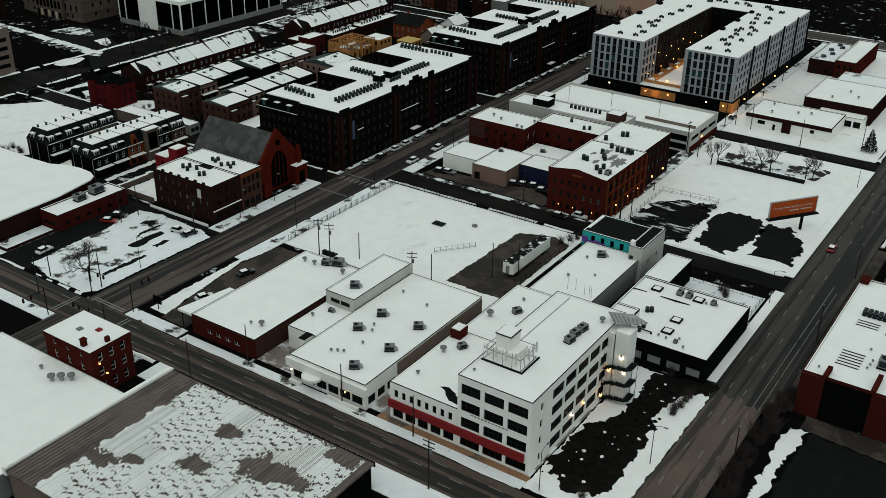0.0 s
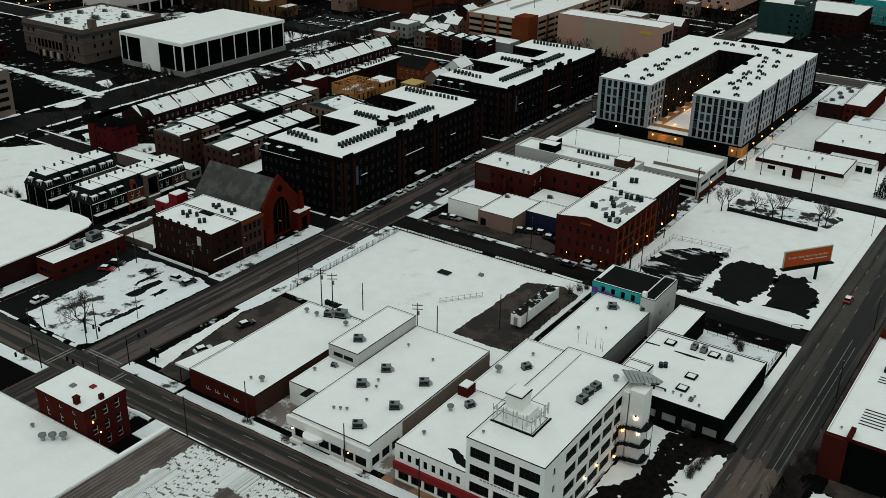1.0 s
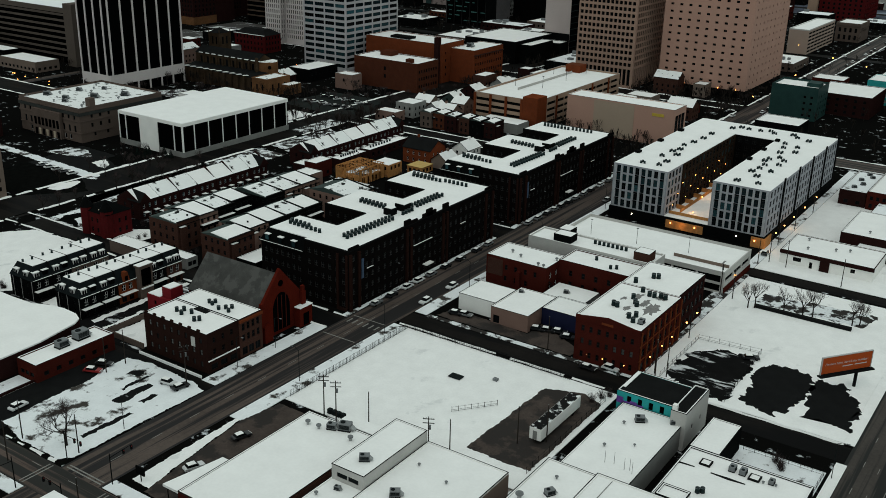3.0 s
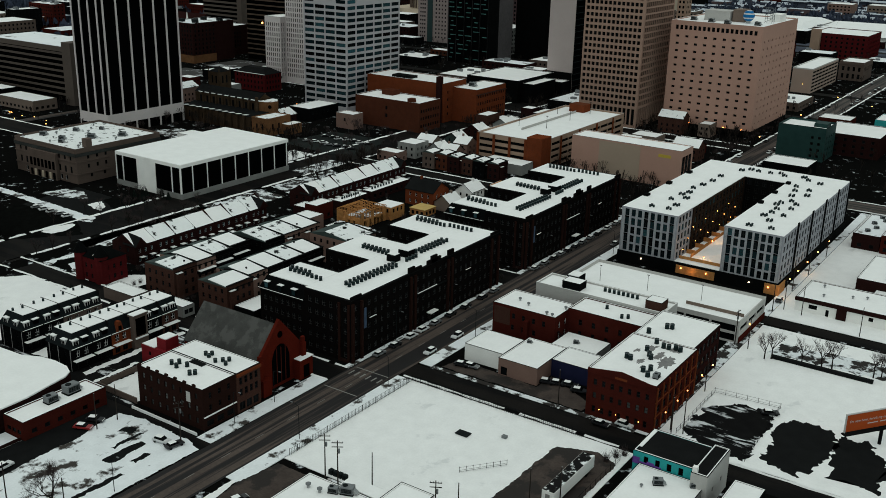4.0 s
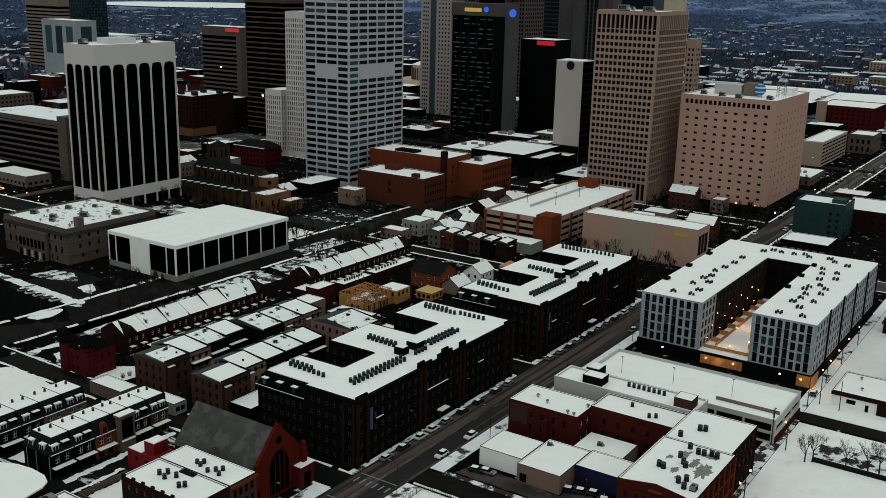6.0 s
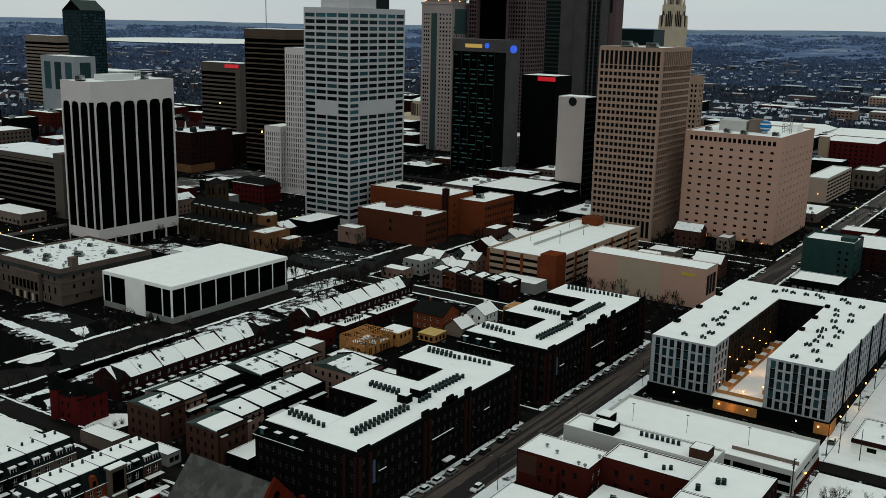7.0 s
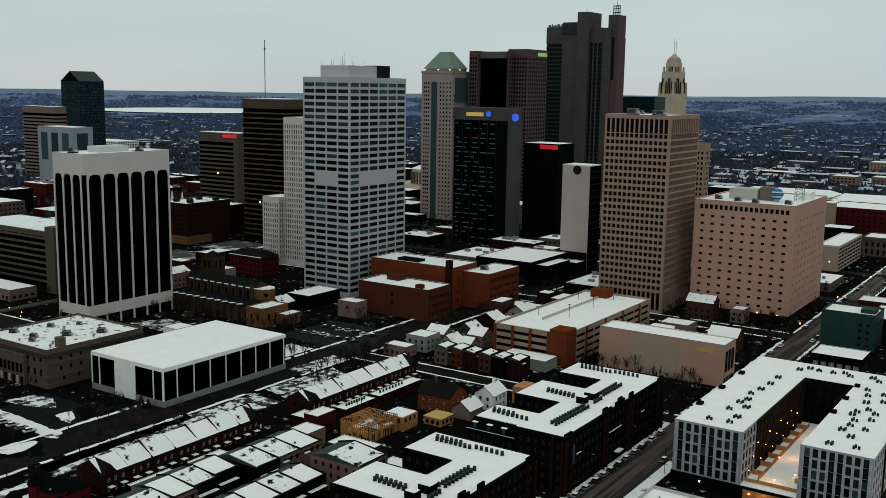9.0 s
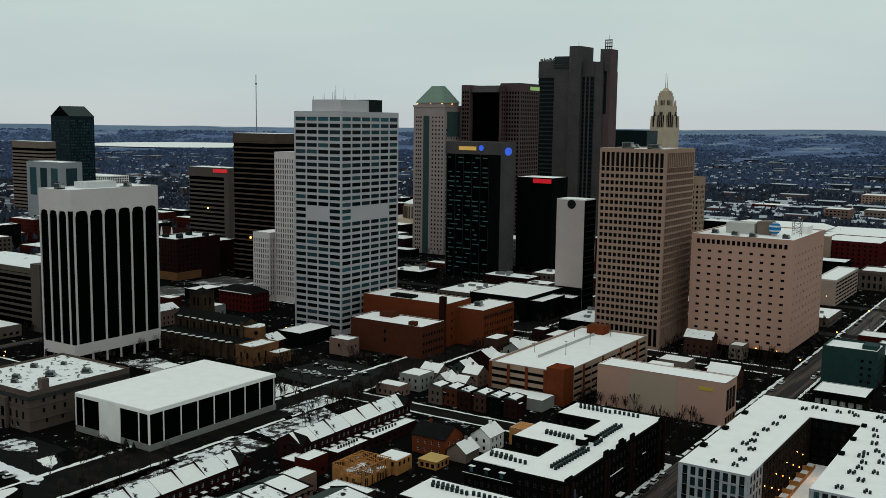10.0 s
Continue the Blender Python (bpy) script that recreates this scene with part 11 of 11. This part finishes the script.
for k in range(12):
    a0, a1 = radians(42.5 + 10.5 * k / 12), radians(42.5 + 10.5 * (k + 1) / 12)
    w0, w1 = [120 * math.sin(math.pi * min(1, max(0, (q + 0.6) / 13))) ** 0.5 for q in (k, k + 1)]

    def on(a, r):
        return (-60 - math.sin(a) * r, 60 + math.cos(a) * r, -1 + (r - 3300) / 700 * 37 + 2.5)
    lake.quad(on(a1, 3735 - w1), on(a0, 3735 - w0), on(a0, 3735 + w0), on(a1, 3735 + w1))
solid("far_snowfield", lake, SNOW, "long bright snow-covered field before the hills", "field", "structure")

# bare street trees through the downtown, too many to count
tw_, rtw = Soup(), random.Random(61)
for k in range(5200):
    x, y = rtw.uniform(-760, 160), rtw.uniform(330, 1150)
    if k % 2:
        x, y = rtw.uniform(-480, -184), rtw.uniform(340, 640)
    if noise.noise((x * 0.012, y * 0.012, 2.0)) < -0.05 and k % 4:
        continue
    if x > -184 and y < 500:
        continue
    if any(a - 1.5 < x < b + 1.5 and c - 1.5 < y < d + 1.5 for a, b, c, d in FOOT) or any(a + 5 < x < b - 5 for a, b in LANES_X) or any(a + 3 < y < b - 3 for a, b in LANES_Y):
        continue
    h = rtw.uniform(4.5, 9.0)
    tw_.tube((x, y, 0), (x, y, h * 0.5), 0.13, 0.08, 3)
    for q in range(16):
        t, lean = rtw.uniform(0, 6.283), rtw.uniform(0.15, 0.6)
        b = Vector((x, y, h * rtw.uniform(0.2, 0.5)))
        e = Vector((x + math.cos(t) * lean * h * 0.6, y + math.sin(t) * lean * h * 0.6, h * rtw.uniform(0.6, 1.0)))
        sd = Vector((-math.sin(t), math.cos(t), 0)) * rtw.uniform(0.08, 0.2)
        tw_.tri(b - sd * 0.4, e + sd, e - sd)
solid("downtown_trees", tw_, BARK, "countless bare street trees between the downtown buildings", "trees", "stuff")

# ---- fences, billboard, trailer, signs ----


def fence(points, height, label, step=2.4, mesh_gap=0.0):
    x, y = points[0]
    ob = thing("fence", (x, y, 0.1), label, "fence")
    pick = Soup()
    for (ax, ay), (bx, by) in zip(points, points[1:]):
        n = max(1, round(math.hypot(bx - ax, by - ay) / step))
        for k in range(n + 1):
            px, py = ax + (bx - ax) * k / n, ay + (by - ay) * k / n
            part("post", Soup().tube((px, py, 0.1), (px, py, height + 0.2), 0.055, 0.055, 5), DARKTRIM, ob)
        for z in (height, height * 0.5, 0.35):
            part("rail", Soup().tube((ax, ay, z), (bx, by, z), 0.03, 0.03, 4), DARKTRIM, ob)
        if mesh_gap:
            m = int(math.hypot(bx - ax, by - ay) / mesh_gap)
            for k in range(m):
                px, py = ax + (bx - ax) * k / m, ay + (by - ay) * k / m
                pick.box(px - 0.025, px + 0.025, py - 0.025, py + 0.025, 0.15, height)
    if mesh_gap:
        part("pickets", pick, DARKTRIM, ob, kind="stuff")
    return ob


fence([(-163.2, 173), (-163.2, 220.6), (-113, 220.6)], 1.8, "dark steel picket fence round the snowy lot", 2.6, 0.55)
fence([(-128, 190), (-121, 199)], 1.4, "short leaning wire fence in the snow", 1.6)
fence([(-95.4, 236), (-95.4, 263), (-78.6, 264.4), (-77.6, 233)], 1.5, "low wire fence round the dark car park", 2.6)
fence([(-67.4, 201), (-49.4, 201), (-49.4, 215), (-66.8, 215)], 1.7, "wire fence behind the black club", 2.6)
fence([(-101, 178), (-101, 216)], 1.7, "wire fence beside the trailer yard", 2.6)
rwall = solid("retaining_wall", Soup().box(-90, -62.5, 293.6, 295.0, 0.1, 1.0), BLACKTOP, "low dark retaining wall across the snow", "wall")
cub = solid("yard_wall", Soup().box(-210, -186.9, 166.6, 166.9, 0.1, 0.8), SNOW_ROOF, "low snow-topped wall along the alley", "wall")
bb = thing("billboard", (-53, 260.5, 0), "orange roadside billboard on a single steel post", "billboard")
A, Bp = Vector((-60.5, 251.4, 0)), Vector((-51.4, 263.8, 0))
u = (Bp - A).normalized()
nrm = Vector((u.y, -u.x, 0))


def bb_slab(a0, a1, z0, z1, d0, d1):
    p = [A + u * a0 + nrm * d1, A + u * a1 + nrm * d1, A + u * a1 + nrm * d0, A + u * a0 + nrm * d0]
    return Soup().prism([(q.x, q.y) for q in p], z0, z1)


L = (Bp - A).length
part("panel", bb_slab(0.2, L - 0.2, 5.2, 9.6, -0.3, 0.0), ORANGE_SIGN, bb, "bright orange poster panel")
part("frame_top", bb_slab(0, L, 9.61, 9.8, -0.35, 0.1), CONCRETE, bb)
part("frame_side", bb_slab(0, 0.18, 5.0, 9.6, -0.35, 0.08), CONCRETE, bb)
part("frame_side", bb_slab(L - 0.18, L, 5.0, 9.6, -0.35, 0.08), CONCRETE, bb)
part("catwalk", bb_slab(-0.6, L + 0.4, 4.7, 5.0, -0.4, 1.1), DARKTRIM, bb)
pp = A + u * (L * 0.74) - nrm * 0.2
part("post", Soup().tube((pp.x, pp.y, 0), (pp.x, pp.y, 5.2), 0.42, 0.42, 10), DARKTRIM, bb)
cu_t = bpy.data.curves.new("billboard_text", "FONT")
cu_t.body, cu_t.size, cu_t.align_x = "I'm new here, here's my number.", 0.98, "CENTER"
tmp = new("slogan", cu_t)
bpy.context.view_layer.update()
me_t = bpy.data.meshes.new_from_object(tmp)
bpy.data.objects.remove(tmp)
me_t.materials.clear()
me_t.materials.append(FRAME_W)
tx = new("slogan", me_t)
tx.parent = bb
tx.rotation_euler = (radians(90), 0, math.atan2(u.y, u.x))
c = A + u * (L * 0.5) + nrm * 0.02
tx.location = (c.x + 53, c.y - 260.5, 7.4)
part("small_line", bb_slab(L * 0.42, L * 0.62, 6.5, 6.75, 0.01, 0.03), FRAME_W, bb, "small pale line of writing")
part("small_line", bb_slab(L * 0.66, L * 0.9, 6.5, 6.75, 0.01, 0.03), FRAME_W, bb, "small pale line of writing")
tl_ = thing("trailer", (-105, 199, 0.2), "long white box trailer with melting snow on its roof", "trailer")
part("box", Soup().box(-106.9, -104.0, 189.4, 208.6, 1.2, 4.1), WHITE, tl_)
part("roof_snow", Soup().box(-106.8, -104.1, 189.5, 208.5, 4.11, 4.2), mat("melting_snow", (0.76, 0.78, 0.78), 0.9, 0.08, 0.9, 2.0, 0.2, col2=(0.01, 0.01, 0.01), patch=0.66), tl_)
part("chassis", Soup().box(-106.3, -104.6, 189.8, 208.2, 0.9, 1.19), DARKTRIM, tl_)
for y in (191.2, 192.6, 205.4):
    for x in (-106.6, -104.3):
        part("wheel", Soup().tube((x - 0.15, y, 0.68), (x + 0.15, y, 0.68), 0.5, 0.5, 12), DARKTRIM, tl_)
part("door", Soup().box(-106.0, -105.0, 189.3, 189.38, 1.3, 3.4), GREYWALL, tl_)
sg = thing("monument_sign", (-163.6, 128.6, 0.2), "black board sign on a short post in the snow", "sign")
part("board", Soup().box(-164.9, -162.4, 128.5, 128.8, 1.8, 3.6), BLACKWALL, sg)
part("post", Soup().tube((-163.6, 128.65, 0.2), (-163.6, 128.65, 1.8), 0.12, 0.12, 6), DARKTRIM, sg)
el = thing("solar_frame", (-136, 205, 0.2), "dark metal frame lying in the snowy lot", "frame")
part("panel", Soup().box(-138.4, -135.0, 203.8, 206.0, 0.3, 0.5), UNIT_DARK, el)
part("panel", Soup().box(-128.4, -127.2, 208.8, 209.8, 0.2, 0.8), UNIT, el)
ut = thing("ground_unit", (-151, 170.6, 0.2), "dark equipment cluster beside the fence", "equipment")
for k in range(4):
    part("cabinet", Soup().box(-151 + k * 1.3, -150 + k * 1.3, 172.2, 173.2, 0.17, 1.3), UNIT_DARK, ut)
for x, y, turn in ((-182.3, 124.6, 0), (-167.6, 124.6, 90), (-182.3, 112.4, -90), (-166.6, 112.4, 180)):
    ts = thing("traffic_signal", (x, y, 0.1), "dark mast-arm traffic signal at the crossing", "traffic signal", "traffic signals")
    part("pole", Soup().tube((x, y, 0.1), (x, y, 7.4), 0.13, 0.1, 8), DARKTRIM, ts)
    dx, dy = math.cos(radians(turn)), math.sin(radians(turn))
    part("arm", Soup().tube((x, y, 6.4), (x + dx * 5.5, y + dy * 5.5, 6.8), 0.08, 0.06, 6), DARKTRIM, ts)
    for d in (3.4, 5.4):
        cx, cy = x + dx * d, y + dy * d
        hd = part("signal_head", Soup().box(cx - 0.18, cx + 0.18, cy - 0.18, cy + 0.18, 5.7, 6.7), DARKTRIM, ts)
        part("red_light", Soup().tube((cx + 0.18, cy, 6.5), (cx + 0.22, cy, 6.5), 0.11, 0.11, 8), mat("signal_lens", (0.25, 0.02, 0.02), 0.4, 0.1, 1.0, 6.0, 0.0), hd)

# ---- poles, trees, cars ----
for x, y, t in ((-76.3, 113.2, 0), (-150.5, 170.6, 35), (-146.4, 170.0, 35), (-101.6, 297, 80), (-187, 162, 60)):
    place("utility", x, y, 0.1, t)
for x, y in ((-136.8, 113.4), (-130.8, 124.2), (-87.4, 124.0), (-105.2, 124.4), (-125.8, 232.6), (-94.0, 236.8), (-96.6, 235.8), (-97.2, 236.8), (-97.8, 262), (-97.4, 296), (-100.6, 330), (-98, 333.6), (-92, 332), (-73, 325.6), (-100.6, 352), (-100.6, 372), (-100.6, 396), (-55, 333), (-139, 172.6), (-117.6, 173.6), (-108.6, 187.2), (-103.6, 191.5), (-197.5, 124.3), (-182.8, 127.9), (-208, 160.7), (-208, 154.8), (-192.5, 117.4), (-33.6, 204), (-34, 240), (-33.8, 150), (-162.8, 113.4)):
    place("pole", x, y, 0.1)
for k, (x, y, t) in enumerate(((-46.8, 142.5, 0), (-47.8, 215, 0), (-48.2, 300, 0), (-166.6, 180, 180), (-166.2, 214, 180), (-183.8, 176, 0), (-184, 190, 0), (-183.0, 240, 0), (-183, 268, 0), (-183, 330, 0), (-183, 362, 0), (-165.2, 255, 180), (-165.2, 300, 180), (-165.4, 350, 180), (-60, 124.2, 90), (-183, 140, 0), (-183, 420, 0))):
    place("lamp", x, y, 0.1, t)
for k, (kind, x, y, s) in enumerate((("tree_big", -187.4, 128.2, 1.0), ("tree_a", -91.4, 292.2, 1.0), ("tree_c", -89.8, 293.4, 1.2), ("tree_b", -81.8, 295.6, 1.25), ("tree_b", -76.6, 296.4, 1.4), ("tree_c", -74.0, 297.2, 1.2), ("tree_a", -63.2, 298, 1.1), ("tree_a", -61.4, 299.4, 0.9), ("conifer", -52.8, 334.4, 1.15))):
    place(kind, x, y, 0.1, 40 * k, s)
rt_ = random.Random(31)
for y in range(222, 396, 11):
    place("tree_s", -182.6, y + rt_.uniform(-2, 2), 0.1, rt_.uniform(0, 360), rt_.uniform(0.8, 1.2))
for k in range(46):
    x = rt_.choice((-353.5, -329.0)) + rt_.uniform(-1.5, 1.5)
    place(rt_.choice(("tree_b", "tree_c")), x, 170 + k * 8.4 + rt_.uniform(-2, 2), 0.0, rt_.uniform(0, 360), rt_.uniform(0.7, 1.1))
for k in range(42):
    x, y = rt_.uniform(-382, -318), rt_.uniform(384, 462)
    place(rt_.choice(("tree_b", "tree_c", "tree_a")), x, y, 0.0, rt_.uniform(0, 360), rt_.uniform(0.6, 1.0))
for k in range(26):
    x, y = rt_.uniform(-372, -306), rt_.uniform(262, 298)
    place(rt_.choice(("tree_b", "tree_c")), x, y, 0.0, rt_.uniform(0, 360), rt_.uniform(0.6, 0.95))
for k in range(30):
    x, y = rt_.uniform(-470, -400), rt_.uniform(344, 400)
    place(rt_.choice(("tree_b", "tree_c", "tree_a")), x, y, 0.0, rt_.uniform(0, 360), rt_.uniform(0.7, 1.1))
for k in range(22):
    place("tree_c", -184.5 + rt_.uniform(-3, 1), 478 + k * 8 + rt_.uniform(-2, 2), 0.0, rt_.uniform(0, 360), rt_.uniform(0.6, 0.9))
for x, y, s in ((-354.4, 290.6, 0.8), (-287.1, 206.0, 0.5), (-296, 330, 0.6), (-357, 294.5, 0.6), (-360.5, 291, 0.5), (-346, 297, 0.55), (-349.6, 296.6, 0.7), (-336.5, 268, 0.5)):
    place("conifer", x, y, 0.0, 0, s)
for k in range(44):
    place("shrub", -32.2 + rt_.uniform(-1.4, 2.2) - k * 0.02, 124 + k * 1.3 + rt_.uniform(-1, 1), 0.1, rt_.uniform(0, 360), rt_.uniform(0.9, 2.0))
for x, y in ((-49.3, 159.3), (-48.9, 162.6), (-48.7, 166.8), (-49.6, 161), (-48.9, 165), (-55.0, 172.6), (-53, 127), (-59.4, 214), (-57.4, 211.6), (-58, 213), (-103.5, 214), (-102.4, 217), (-101.2, 219)):
    place("shrub", x, y, 0.15, x * 40, 1.2)
for k in range(16):
    place("shrub", rt_.uniform(-282, -273), rt_.uniform(167, 172), 0.0, rt_.uniform(0, 360), rt_.uniform(0.6, 1.1))

far_kinds = ("far_dark", "far_dark", "far_grey", "far_white")
kinds = ("car_dark", "car_dark", "car_grey", "car_white", "car_dark", "car_grey")
for y in (229, 236, 243, 250, 257, 264, 272, 283, 290, 318, 325, 331, 337, 343, 349, 355, 361, 368, 376, 384):
    place(rt_.choice(kinds), -180.2 + rt_.uniform(-0.1, 0.1), y + rt_.uniform(-0.8, 0.8), R1, 90, 1.0)
for y in (238, 252, 290, 360, 390, 410, 430):
    place(rt_.choice(kinds), -169.6, y, R1, -90, 1.0)
for kind, x, y, t in (("car_white", -158.4, 138.2, 70), ("car_dark", -159.2, 152.8, 75), ("car_white", -191, 159.8, 10), ("car_dark", -187.2, 160.2, 80), ("car_red", -210.8, 153, 25), ("car_dark", -211.6, 157, 25), ("car_white", -209.8, 131.6, 95), ("car_red", -43.2, 252.9, 90),
                      ("car_dark", -157.6, 236.2, 10), ("car_dark", -133.8, 241, 15), ("car_dark", -131, 242, 15), ("car_dark", -128, 243, 12), ("car_dark", -124.4, 241.4, 15), ("car_dark", -79.8, 259.6, 30), ("car_grey", -155, 237, 5), ("car_dark", -97.4, 427, 90), ("car_dark", -101.4, 340, 95), ("car_dark", -112, 228.6, 0), ("car_white", -107, 231.6, 0)):
    place(kind, x, y, 0.17 if kind != "car_red" or x < -60 else R1, t)
patch("parking_court", [(-385, 408), (-381, 446), (-346, 448), (-334, 413), (-350, 404)], 0.05, mat("court_tarmac", (0.016, 0.019, 0.018), 0.8, 0.35, 0.2, 3.0, 0.1, spec=0.02), "dark wet parking court among bare trees", "car park", 0.8, 41)
for k in range(14):
    place(rt_.choice(("far_dark", "far_grey", "far_dark", "far_white")), -376 + (k % 7) * 5.0, 418 + (k // 7) * 14 + (k % 3), 0.06, 60, 1.0)
patch("museum_court", [(-385, 240), (-352, 240), (-352, 284), (-392, 286)], 0.05, BLACKTOP, "dark wet museum forecourt", "car park", 0.8, 43)
for k in range(5):
    place(rt_.choice(kinds), -378 + k * 5, 256, 0.06, 80, 1.0)
for k in range(12):
    place(rt_.choice(far_kinds), rt_.uniform(-215, -190), rt_.uniform(690, 800), 0.05, rt_.choice((0, 90)), 1.0)
for k in range(22):
    place(rt_.choice(far_kinds), rt_.choice((-180, -170)), 500 + k * 17 + rt_.uniform(-4, 4), R1, 90, 1.0)
for k in range(16):
    x, y = rt_.uniform(-660, -480), rt_.uniform(340, 352)
    wall_lamp(x, y, 5.0, "warm", 0.2)
for x, y, z in ((-120, 640, 6), (-150, 700, 7), (-210, 760, 7), (-240, 740, 7), (-280, 1425, 14), (-300, 1426, 14), (-390, 1700, 12), (-200, 610, 6), (-178, 560, 7), (-178, 640, 7), (-176, 720, 7), (-520, 470, 6), (-430, 470, 6), (-418, 470, 6)):
    wall_lamp(x, y, z, "warm", 0.3)
